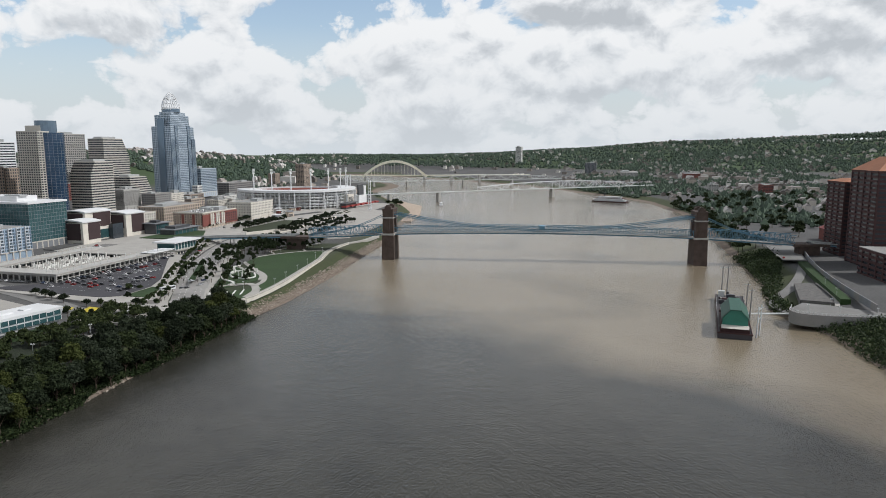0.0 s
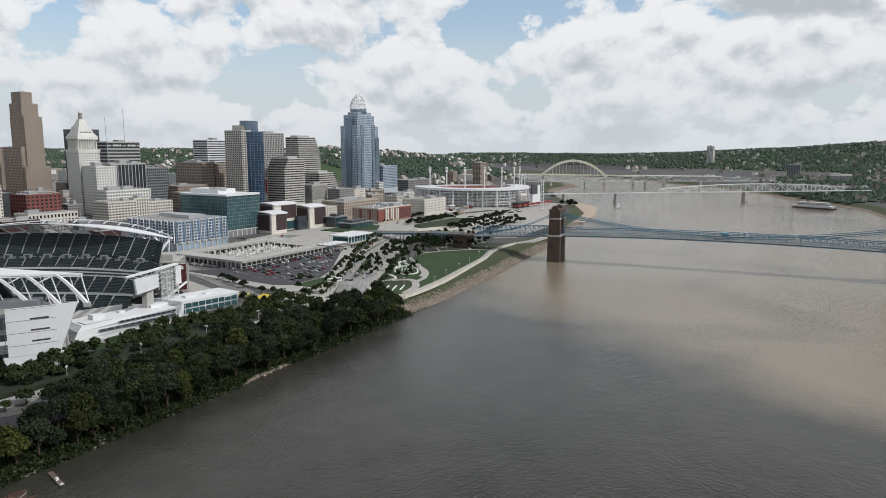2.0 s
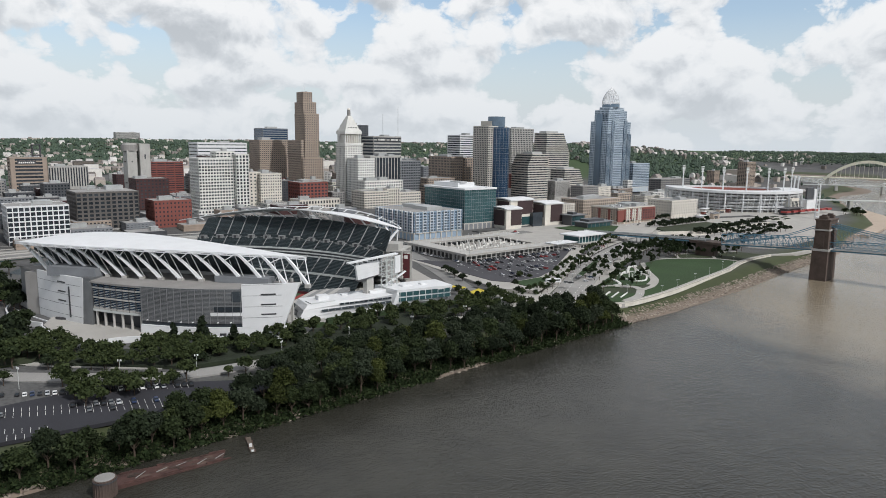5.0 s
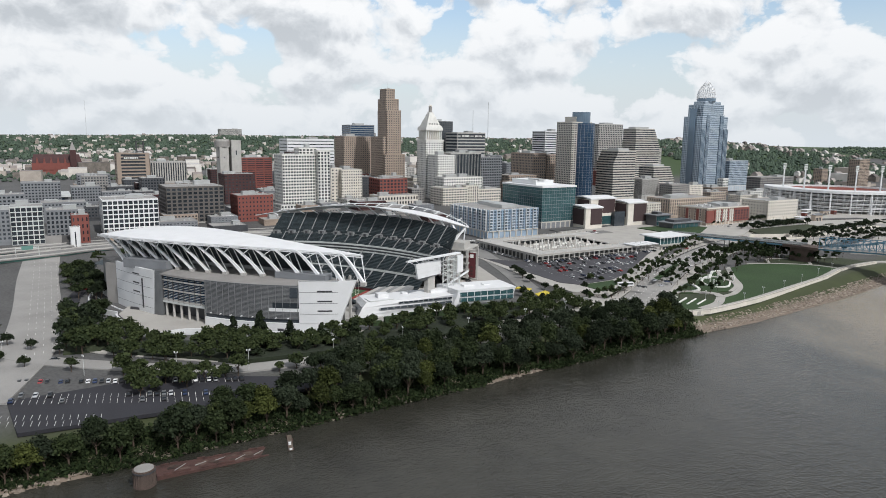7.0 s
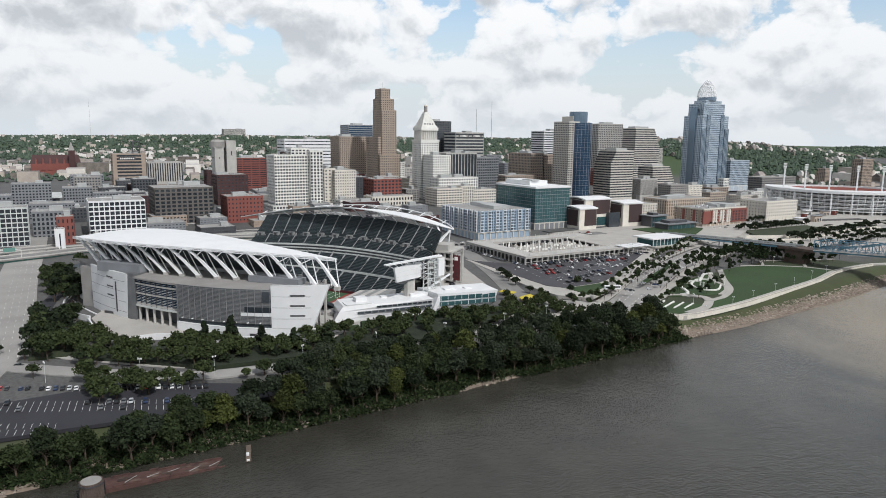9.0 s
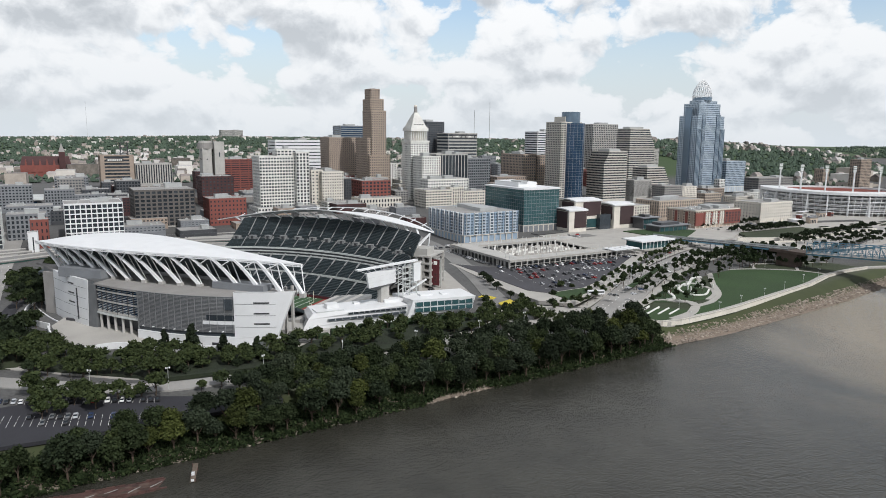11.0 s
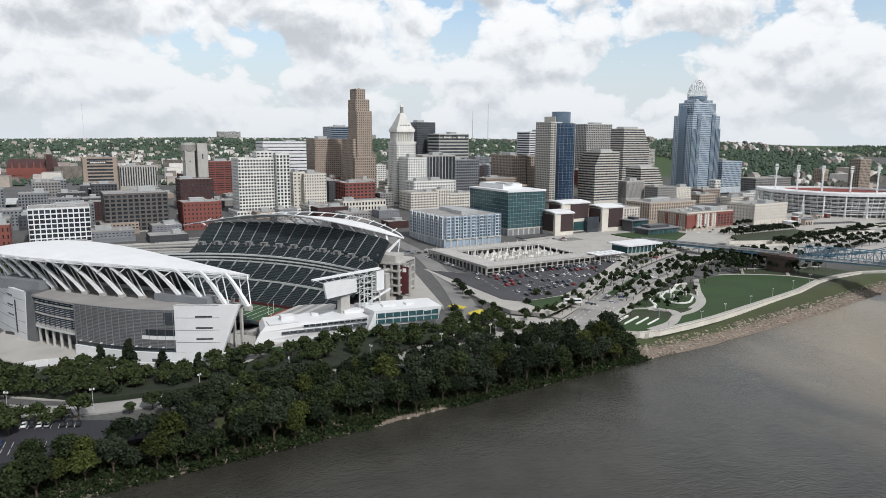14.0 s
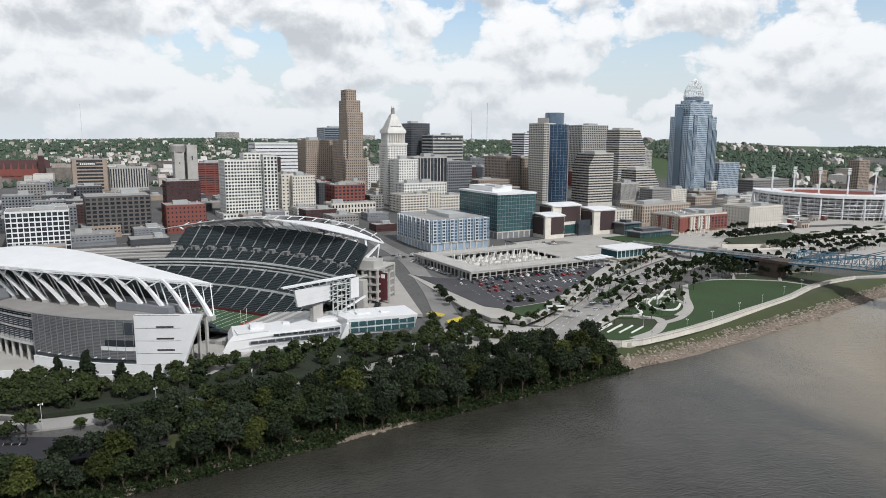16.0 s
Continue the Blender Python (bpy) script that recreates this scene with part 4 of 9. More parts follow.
for k in range(5):
    frame_t.bar((112.5, -3.5, 22 + k * 4), (116.5, 9, 26 + k * 4), 0.4).bar((116, -4.5, 26 + k * 4), (120, 7.5, 22 + k * 4), 0.4)
part("board_tower", frame_t, M_PALESTEEL, sb, "grey lattice tower behind the board")
for k in range(4):
    part("lattice_rail", Mesh().bar((112.8, -4.1, 30 + k * 3.4), (119.8, 7.2, 30 + k * 3.4), 0.5), M_PALESTEEL, sb)
    part("stair_flight", Mesh().bar((110.8, -4.6, 30.5 + k * 2.7), (114.2, -4.8, 32.6 + k * 2.7), 1.6, 0.4), M_WHITE, sb)
part("side_panel", Mesh().prism([(118.9, 4.6), (119.7, 4.3), (121.6, 10.4), (120.8, 10.7)], 31, 42.5), M_WHITE, sb)
part("counter_arm", Mesh().bar((112, 0, 22), (124, 14, 31), 1.6, 0.8), M_STEEL, sb)
ramp = part("ramp_core", Mesh().box(101, 46, 8, 106, 52, 32), M_CONC, S, "open concrete ramps")
for k in range(5):
    part("ramp_flight", Mesh().bar((95, 49, 11 + k * 5), (104, 56, 14 + k * 5), 4, 0.7), M_CONC, ramp)
tower = part("end_tower", Mesh().box(92, 60, 7, 116, 88, 11), M_CONC, S, "open concrete end tower with a banner")
for z in (16, 21, 26, 31, 36):
    part("slab", Mesh().box(92, 60, z, 109, 88, z + 1.1), M_CONC, tower)
for k in range(4):
    for y in (60.4, 70, 86.4):
        part("pillar", Mesh().box(92.3 + k * 5.2, y, 7, 93.7 + k * 5.2, y + 1.3, 36), M_CONC, tower)
part("inner_wall", Mesh().box(95, 76, 8, 108, 86, 35), M_DKCONC, tower)
part("upper_wall", Mesh().box(92.5, 61, 37, 106, 75, 42), M_CONC, tower)
part("banner_frame", Mesh().box(106.2, 64.6, 7, 107.4, 66.0, 36.6).box(114.4, 64.6, 7, 115.6, 66.0, 36.6).box(106.2, 64.6, 35.2, 115.6, 66.0, 36.6), M_CONC, tower)
bn = part("banner", Mesh().box(107.9, 64.9, 15.5, 113.9, 65.2, 34.2), M_BANNER, tower, "dark red banner with pale bars")
part("bar", Mesh().box(109.6, 64.8, 30.4, 112.2, 64.9, 33), M_LINE, bn)
for k in range(3):
    part("bar", Mesh().box(110.0, 64.8, 17.4 + k * 2.6, 111.8, 64.9, 18.8 + k * 2.6), M_DKRED, bn)

wing = thing("administration_wing", "long low white building with teal ribbon windows", "building", pose(-311, 201, 0, 0, 0, 32.7) @ pose(78, -57, 12.6, 0, 0, 46.5) @ Matrix.Diagonal((1, 1, 0.54, 1)))
m = Mesh()
m.prism([(0, 0), (64, 0), (62, 20), (6, 20)], 0, 9.0, [(3, 0.5), (63, -1.2), (62, 20), (6, 20)])
m.prism([(3, 0.5), (63, -1.2), (62, 20), (6, 20)], 9.0, 14.5, [(6, 1.2), (63, -2.2), (62, 20), (8, 20)])
part("wall", m, M_WHITE, wing)
m = Mesh().prism([(64, -2.5), (104, -6), (106, 14), (62, 20)], 2.4, 19.5, [(66, -3.0), (106, -8), (107, 14), (62, 20)])
part("wall", m, M_WHITE, wing)
part("plinth", Mesh().prism([(62, 2), (104, -3), (104, 12), (62, 18)], -4, 2.4), M_WHITE, wing)
part("plinth", Mesh().prism([(0, 0), (64, 0), (62, 20), (6, 20)], -4, 0), M_WHITE, wing)
for z0, z1, xa, xb in ((5.2, 7.4, 14, 62), (10.2, 12.2, 26, 62)):
    rb = part("ribbon_window", Mesh().prism([(xa, -0.9), (xb, -2.3), (xb, 0.6), (xa, 0.8)], z0, z1), M_GLASS, wing)
    for k in range(12):
        f_ = k / 11
        part("mullion", Mesh().box(xa + (xb - xa) * f_ - 0.15, -1.0 - 1.4 * f_, z0, xa + (xb - xa) * f_ + 0.15, 0.0, z1), M_PALESTEEL, rb)
for z0, z1 in ((5.5, 9.8), (11.6, 16.6)):
    rb = part("ribbon_window", Mesh().prism([(67, -3.6), (104.6, -7.6), (104.8, -3), (67, 2)], z0, z1), M_TEALGLASS, wing)
    for k in range(9):
        f_ = k / 8
        part("mullion", Mesh().box(67.4 + 36.6 * f_, -3.75 - 4.0 * f_, z0, 67.7 + 36.6 * f_, -3.2 - 4.0 * f_, z1), M_WHITE, rb)
part("slanted_fin", Mesh().prism([(61.6, -3.4), (64.2, -3.4), (64.2, 4), (61.6, 4)], 0, 15.5, [(65.4, -3.6), (68, -3.6), (68, 4), (65.4, 4)]), M_WHITE, wing)
part("railing", Mesh().box(8, 0.9, 14.5, 24, 1.0, 15.6).box(8, 0.9, 14.5, 8.1, 10, 15.6), M_PALESTEEL, wing)
for px, py, pw, pd, ph in ((16, 8, 7, 5, 5), (52, 8, 12, 6, 3), (74, 4, 8, 5, 2), (34, 12, 4, 3, 2), (88, 3, 5, 4, 1.6)):
    part("roof_plant", Mesh().box(px, py, 14.2, px + pw, py + pd, (14.5 if px < 62 else 19.5) + ph), M_WHITE, wing)
# walkway apron round the stand
plaza = thing("plaza_deck", "raised paved plaza with a white parapet", "plaza", pose(-311, 201, 0, 0, 0, 32.7), kind="structure")
xs = [-118 + 6 * i for i in range(36)]


def rim(x):
    return outer(x) - (17 if -45 < x < 8 else 6.5) + (4.5 if x > 8 else 0)


m = Mesh().strip([(x, rim(x), 11.6) for x in xs if x < 100], [(x, outer(x) + 14, 11.6) for x in xs if x < 100], 4.5)
part("deck", m, M_PAVE, plaza)
m = Mesh()
pts = [(x, rim(x)) for x in xs if x < 100]
for a, b_ in zip(pts[:-1], pts[1:]):
    m.bar((*a, 11.6), (*b_, 11.6), 0.7, 3.0)
part("parapet", m, M_WHITE, plaza)


# ---- landmark towers ----
def to_world_(e, n):
    p_ = EAST * e + NORTH * n
    return p_.x, p_.y


# tall brown setback tower
cw = block("skyscraper", "tall brown brick art deco tower with stepped setbacks", -752, 566, 24, 33, 30, 158, M_CAREW, M_GLASS, (8, 11), 36, 1.7, 1.6, 0.4, plant=0, count=200)
block("", "", 0, 0, 22, 28, 128, 145, M_CAREW, M_GLASS, (7, 9), 5, 1.7, 1.5, 0.4, base=0, plant=0, count=25, parent=cw, at=(0.0, 4))
block("", "", 0, 0, 15, 22, 145, 160, M_CAREW, M_GLASS, (5, 7), 4, 1.7, 1.5, 0.4, base=0, plant=0, count=20, parent=cw, at=(2, 7))
part("mast", Mesh().tube((9, 17, 159), (9, 17, 170), 0.35, 0.1, 6), M_PALESTEEL, cw)
block("", "", 0, 0, 34, 40, 0, 62, M_CAREW, M_GLASS, (11, 13), 16, 1.7, 1.6, 0.4, base=0, plant=1, count=120, parent=cw, at=(-5, -3))
block("", "", 0, 0, 10, 44, 0, 88, M_CAREW, M_GLASS, (3, 13), 24, 1.7, 1.6, 0.4, base=0, plant=0, count=40, parent=cw, at=(-6, 2))

# white stone tower with a temple top
pn = block("skyscraper", "white stone tower with colonnade and pyramid roof", -694, 597, 30, 28, 28, 112, M_WSTONE, M_GLASS, (7, 7), 24, 2.1, 1.7, 0.4, plant=0, count=160)
block("", "", 0, 0, 30, 30, 0, 65, M_WSTONE, M_GLASS, (8, 8), 18, 1.9, 1.7, 0.4, base=0, plant=1, count=150, parent=pn, at=(2, -32))
block("", "", 0, 0, 66, 26, 0, 34, M_WSTONE, M_GLASS, (16, 6), 8, 1.9, 1.7, 0.4, base=0, plant=2, count=110, parent=pn, at=(-4, -60))
m = Mesh().box(-1, -1, 84, 31, 29, 86.5)
part("cornice", m, M_WSTONE, pn)
part("cella", Mesh().box(5, 5, 86.5, 25, 23, 104), M_CREAM, pn)
for k in range(8):
    for a, b_ in ((2.4 + k * 3.6, 2.6), (2.4 + k * 3.6, 25.4)):
        part("column", Mesh().tube((a, b_, 86.5), (a, b_, 100), 0.85, 0.7, 8), M_WSTONE, pn)
for k in range(6):
    for a, b_ in ((2.4, 6.2 + k * 3.2), (27.6, 6.2 + k * 3.2)):
        part("column", Mesh().tube((a, b_, 86.5), (a, b_, 100), 0.85, 0.7, 8), M_WSTONE, pn)
m = Mesh().box(0.6, 0.6, 100, 29.4, 27.4, 104.5)
part("entablature", m, M_WSTONE, pn)
m = Mesh()
steps = [(1.8, 104.5, 106.6), (3.4, 106.6, 108.6), (4.6, 108.6, 111.0)] + [(5.2 + k * 0.72, 111.0 + k * 1.6, 112.6 + k * 1.6) for k in range(10)]
for i, za, zb in steps:
    m.box(i, i * 0.93, za, 30 - i, 28 - i * 0.93, zb)
part("pyramid_roof", m, M_WSTONE, pn)
for k in range(4):
    part("dormer", Mesh().box(7.6 + k * 4.2, 3.9, 108.8, 9.8 + k * 4.2, 5.2, 110.4), M_DARK, pn)
    part("dormer", Mesh().box(25.2, 6.9 + k * 4.0, 108.8, 26.2, 8.9 + k * 4.0, 110.4), M_DARK, pn)
part("lantern", Mesh().tube((15, 14, 127), (15, 14, 135.5), 2.7, 2.5, 10), M_DKCONC, pn, "weathered grey lantern")
part("lantern_cap", Mesh().tube((15, 14, 135.5), (15, 14, 138), 2.9, 1.6, 10), M_CREAM, pn)

# concrete tower with a bowed blue glass corner
sc = block("skyscraper", "pale concrete office tower with a bowed blue glass front", -585, 794, 40, 36, 26, 144, M_BAND, M_GLASS, (8, 9), 33, 1.3, 1.4, 0.4, plant=0, count=200)
part("bow_front", Mesh().tube((27, 5, -2), (27, 5, 116), 17.5, 17.5, 28), M_NAVYGLASS, sc, "dark blue bowed glass front")
part("bow_front", Mesh().tube((28, 12, 116), (28, 12, 133), 14, 14, 28), M_BLUEGLASS, sc, "blue glass drum top")
m = Mesh()
for k in range(20):
    a = 6.2832 * k / 20
    m.box(27 + 17.5 * math.cos(a) - 0.12, 5 + 17.5 * math.sin(a) - 0.12, -2, 27 + 17.5 * math.cos(a) + 0.12, 5 + 17.5 * math.sin(a) + 0.12, 116)
part("mullions", m, M_GREYWALL, sc, kind="stuff")
m = Mesh()
for k in range(30):
    m.tube((27, 5, 2 + k * 3.85), (27, 5, 2.25 + k * 3.85), 17.6, 17.6, 28)
part("floor_ring", m, M_GREYWALL, sc, kind="stuff")
part("crown", Mesh().box(14, 8, 118, 38, 34, 126), M_BAND, sc)
block("", "", 0, 0, 10, 30, 0, 108, M_BAND, M_GLASS, (2, 8), 28, 1.3, 1.6, 0.4, base=0, plant=0, count=30, parent=sc, at=(40, 4))
block("office_tower", "pale office tower with dark windows and a sign", -773, 1085, 66, 40, 30, 148, M_CONC, M_GLASS, (14, 9), 26, 1.6, 1.7, 0.4, count=130)
block("office_tower", "white banded office tower", -800, 960, 45, 40, 30, 132, M_WHITE, M_GLASS, (1, 1), 22, 1.8, 2.2, 0.4, count=22)


def banded(label, x, y, ws, wd, z0, z1, floors, cut, side):
    """Ribbon-windowed block whose upper floors step back on one side."""
    top = thing("office_tower", label, "building", grid_pose(x, y, z0))
    h = (z1 - z0) / floors
    for k in range(floors):
        step = max(0, k - (floors - cut)) * 2.1
        xa, xb = (0, ws - step) if side > 0 else (step, ws)
        fl = part("floor_band", Mesh().box(xa, 0, k * h - (4 if k == 0 else 0), xb, wd, k * h + h * 0.47), M_BAND, top)
        part("ribbon_window", Mesh().box(xa + 0.45, 0.45, k * h + h * 0.47, xb - 0.45, wd - 0.45, (k + 1) * h), M_GLASS, fl)
        mull = Mesh()
        for i in range(int((xb - xa) / 3.2)):
            mull.box(xa + 1.6 + i * 3.2, 0.3, k * h + h * 0.47, xa + 1.85 + i * 3.2, 0.45, (k + 1) * h)
        for i in range(int(wd / 3.2)):
            mull.box(xa + 0.3, 1.6 + i * 3.2, k * h + h * 0.47, xa + 0.45, 1.85 + i * 3.2, (k + 1) * h)
        part("mullions", mull, M_DKCONC, fl, kind="stuff")
    step = cut * 2.1
    xa, xb = (0, ws - step) if side > 0 else (step, ws)
    part("roof", Mesh().box(xa, 0, z1 - z0, xb, wd, z1 - z0 + 1.6), M_BAND, top)
    part("roof_plant", Mesh().box(xa + 6, 8, z1 - z0 + 1.6, xb - 8, wd - 8, z1 - z0 + 5), M_PLANT, top)
    return top


banded("buff banded office block with stepped upper floors", -554, 858, 48, 38, 26, 99, 19, 5, -1)
banded("tall buff banded office tower with stepped east side", -681, 1082, 66, 34, 30, 137, 26, 8, 1)
banded("buff banded office block stepping down to the east", -595, 1022, 54, 35, 26, 70, 11, 6, 1)
block("office_building", "pale concrete block with vertical fins", -540, 915, 38, 30, 24, 56, M_CONC, M_GLASS, (22, 16), 1, 0.9, 2, 0.6, count=22)
block("garage_building", "low dark and buff block", -505, 945, 42, 26, 18, 48, M_DKCONC, M_GLASS, (9, 6), 7, 1.4, 2.0, count=60)
block("office_building", "buff stone block with small windows", -500, 985, 34, 24, 18, 46, M_CREAM, M_GLASS, (10, 7), 7, 1.6, 1.8, count=60)
dome = block("office_tower", "grey stone tower with stepped domed top", -830, 1330, 46, 46, 30, 98, M_CONC, M_GLASS, (11, 11), 20, 1.6, 1.7, count=60)
for k in range(5):
    part("dome_step", Mesh().tube((23, 23, 68 + k * 5), (23, 23, 73.5 + k * 5), 20 - k * 3.6, 18 - k * 3.6, 16), M_CONC, dome)
block("office_building", "sunlit cream block between the towers", -760, 1230, 40, 30, 28, 66, M_CREAM, M_GLASS, (8, 6), 8, 1.8, 1.8, count=48)

# tall pale blue tower with a steel tiara
ga = block("skyscraper", "tall pale blue glass tower with a domed steel tiara", -588, 1152, 72, 42, 26, 162, M_GATWALL, M_BLUEGLASS, (24, 12), 38, 0.75, 1.1, 0.4, plant=0, base=6, basewall=M_WSTONE, count=300)
block("", "", 0, 0, 58, 34, 136, 158, M_GATWALL, M_BLUEGLASS, (20, 10), 6, 0.75, 1.1, 0.4, base=0, plant=0, count=60, parent=ga, at=(7, 5))
block("", "", 0, 0, 44, 26, 158, 164, M_GATWALL, M_BLUEGLASS, (15, 8), 2, 0.75, 1.0, 0.4, base=0, plant=1, count=15, parent=ga, at=(15, 8))
part("bay", Mesh().box(-1.5, 14, 4, 0.2, 28, 150), M_BLUEGLASS, ga)
tiara = part("tiara", Mesh().tube((33, 21, 164), (33, 21, 170), 17, 17, 24), M_BLUEGLASS, ga, "glass drum under the steel tiara")


def dome_point(a, f_):
    r = 20.5 * (1 - 0.94 * f_ ** 2.3)
    return Vector((33 + r * math.cos(a), 21 + r * 0.72 * math.sin(a), 168 + 34.5 * f_))


for k in range(24):
    for twist in (0.55, -0.55):
        m = Mesh()
        for j in range(8):
            m.bar(dome_point(6.2832 * k / 24 + twist * j / 8, j / 8), dome_point(6.2832 * k / 24 + twist * (j + 1) / 8, (j + 1) / 8), 0.46)
        part("tiara_rib", m, M_STEEL, tiara)
for j in (1, 3, 5):
    m = Mesh()
    for k in range(24):
        m.bar(dome_point(6.2832 * k / 24, j / 8), dome_point(6.2832 * (k + 1) / 24, j / 8), 0.6)
    part("tiara_ring", m, M_STEEL, tiara)
for px, pw, top_z in ((-1.2, 10, 112), (12, 8, 138), (50, 9, 138), (62, 11, 112)):
    pier_ = part("corner_pier", Mesh().box(px, -1.5, 4, px + pw, 0.3, top_z), M_BLUEGLASS, ga, "projecting glazed corner bay")
    for q in range(4):
        part("fin", Mesh().box(px + q * (pw - 0.5) / 3, -1.9, 4, px + 0.5 + q * (pw - 0.5) / 3, -1.4, top_z + 1.5), M_GATWALL, pier_)
block("office_tower", "pale blue glass annexe tower", -573, 1232, 56, 40, 26, 80, M_GATWALL, M_BLUEGLASS, (16, 10), 14, 0.8, 1.1, 0.4, base=6, basewall=M_WSTONE, count=120)
block("entrance_block", "white stone entrance block at the tower's foot", -560, 1190, 16, 12, 22, 48, M_WSTONE, M_GLASS, (4, 3), 4, 1.6, 2.4, count=8, plant=0)
block("garage_building", "long low grey parking garage", -560, 1330, 110, 40, 22, 46, M_DKCONC, M_DARKWALL, (14, 6), 5, 0.9, 2.4, 0.8, base=0, count=40)

# riverfront blocks
gl = block("office_building", "blue-green glass office block with white roof cornice", -419, 561, 50, 78, 15, 64, M_GREYWALL, M_TEALGLASS, (14, 20), 10, 0.22, 0.36, 0.22, base=8, basewall=M_BAND, plant=0, count=270)
part("cornice", Mesh().box(-0.8, -0.8, 47.2, 50.8, 78.8, 49.2), M_WHITE, gl)
part("roof_plant", Mesh().box(8, 22, 49, 34, 70, 54.5), M_WHITE, gl)
part("roof_plant", Mesh().box(10, 20, 54.5, 20, 40, 56), M_PLANT, gl)
ap = block("apartment_building", "white and blue apartment block over a stone base", -394, 456, 66, 74, 15, 45, M_BLUEWALL, M_BLUEGLASS, (18, 20), 7, 0.9, 0.8, 0.6, base=8, basewall=M_BAND, plant=3, count=240)
def apartment_bay(where):
    """A projecting bay of seven storeys with a window and a pale floor line to each."""
    body = part("bay", Mesh().box(0, -1.1, 8, 3.4, 0.2, 29.6), M_BLUEWALL, ap, m=where)
    rim_ = Mesh().box(-0.35, -1.3, 8, 0, 0.2, 30.4).box(3.4, -1.3, 8, 3.75, 0.2, 30.4)
    for j in range(8):
        rim_.box(0, -1.25, 7.9 + j * 3.05, 3.4, 0.1, 8.35 + j * 3.05)
    part("bay_frame", rim_, M_WHITE, body)
    part("bay_window", bay_panes, None, body)


panes_ = Mesh()
for j in range(7):
    panes_.box(0.35, -1.2, 8.9 + j * 3.05, 1.55, -1.05, 10.6 + j * 3.05).box(1.85, -1.2, 8.9 + j * 3.05, 3.05, -1.05, 10.6 + j * 3.05)
bay_panes = panes_.data("bay_window", M_GLASS)
for k in range(7):
    apartment_bay(pose(2.2 + k * 9.4, 0, 0))
for k in range(8):
    apartment_bay(pose(0, 5.6 + k * 9.2, 0, 0, 0, -90))

fr = thing("museum_building", "three curved pale pavilions with maroon panels and white roofs", "museum", grid_pose(-392, 606, 15))
for px, py, w, d_, h in ((0, 0, 26, 34, 25), (26, 20, 40, 34, 33), (70, 2, 32, 36, 28)):
    body = part("pavilion", Mesh().box(px, py, -4, px + w, py + d_, h - 2), M_CREAM, fr, "pale stone pavilion with a maroon front")
    part("panel", Mesh().box(px + w * 0.30, py - 0.4, 4, px + w * 0.98, py + 0.4, h - 2.4), M_MAROON, body)
    part("panel", Mesh().box(px - 0.4, py + 3, 10 if w > 30 else 4, px + 0.4, py + d_ * 0.7, h - 2.4), M_MAROON, body)
    m = Mesh()
    n = 8
    left = [(px - 1, py - 1 + (d_ + 2) * i / n, h - 2 + 3.4 * math.sin(math.pi * (0.15 + 0.7 * i / n))) for i in range(n + 1)]
    m.strip([(px + w + 1, p_[1], p_[2]) for p_ in left], left, 1.3)
    part("curved_roof", m, M_WHITE, body)
part("link", Mesh().box(22, 10, -4, 68, 22, 14), M_CREAM, fr)
part("link_glass", Mesh().box(23, 9.6, 2, 67, 10, 12), M_TEALGLASS, fr)
part("link_glass", Mesh().box(50, 4, -2, 67, 9.6, 17), M_GLASS, fr)

M_BUFF = material("buff_brick", (0.45, 0.375, 0.31))
r_ = block("apartment_building", "buff and red brick apartment block with pale roof", -330, 758, 78, 44, 14, 36, M_BUFF, M_GLASS, (22, 11), 5, 2.0, 1.4, 0.5, base=5, basewall=M_CREAM, plant=3, count=140)
part("red_bay", Mesh().box(50, -1.6, 4, 79.5, 0.4, 20.5), M_RED, r_, "red brick corner bay")
part("red_bay", Mesh().box(-1.4, -1.4, 4, 12, 0.4, 19), M_RED, r_, "red brick corner bay")
for k in range(5):
    for j in range(4):
        part("bay_window", Mesh().box(52 + k * 5.6, -1.85, 6 + j * 3.3, 54.8 + k * 5.6, -1.5, 8 + j * 3.3), M_GLASS, r_)
for k in range(9):
    part("bay", Mesh().box(13.5 + k * 4.2, -0.9, 4.6, 15.7 + k * 4.2, 0.3, 19.6), M_RED if k % 3 == 0 else M_CREAM, r_)
    for j in range(4):
        part("balcony", Mesh().box(15.9 + k * 4.2, -1.3, 5.6 + j * 3.6, 17.4 + k * 4.2, 0.2, 6.6 + j * 3.6), M_PALESTEEL, r_)
for j in range(5):
    part("bay", Mesh().box(-0.9, 4 + j * 8, 4.6, 0.3, 7.4 + j * 8, 19.8), M_RED if j % 2 else M_TAN, r_)
part("cornice", Mesh().box(-0.7, -0.7, 20.9, 78.7, 0.1, 22.3).box(-0.7, 0.1, 20.9, 0.1, 44.7, 22.3), M_CREAM, r_)
for k in range(16):
    part("roof_unit", Mesh().box(4 + k * 4.4, 8 + (k * 7) % 26, 21.6, 6.2 + k * 4.4, 10.4 + (k * 7) % 26, 23.2 + k % 3 * 0.5), M_WHITE if k % 2 else M_PLANT, r_)
block("apartment_building", "buff apartment block with stepped pale roofs", -392, 772, 84, 40, 15, 42, M_BUFF, M_GLASS, (20, 10), 5, 2.0, 1.4, 0.5, plant=3, count=100)
block("apartment_building", "long buff apartment block", -402, 690, 66, 34, 15, 38, M_CREAM, M_GLASS, (15, 8), 5, 2.0, 1.4, 0.5, plant=2, count=60)
block("apartment_building", "cream concrete block with small square windows", -318, 884, 66, 40, 14, 40, M_CREAM, M_GLASS, (15, 9), 5, 2.6, 2.2, 0.4, plant=2, count=100)
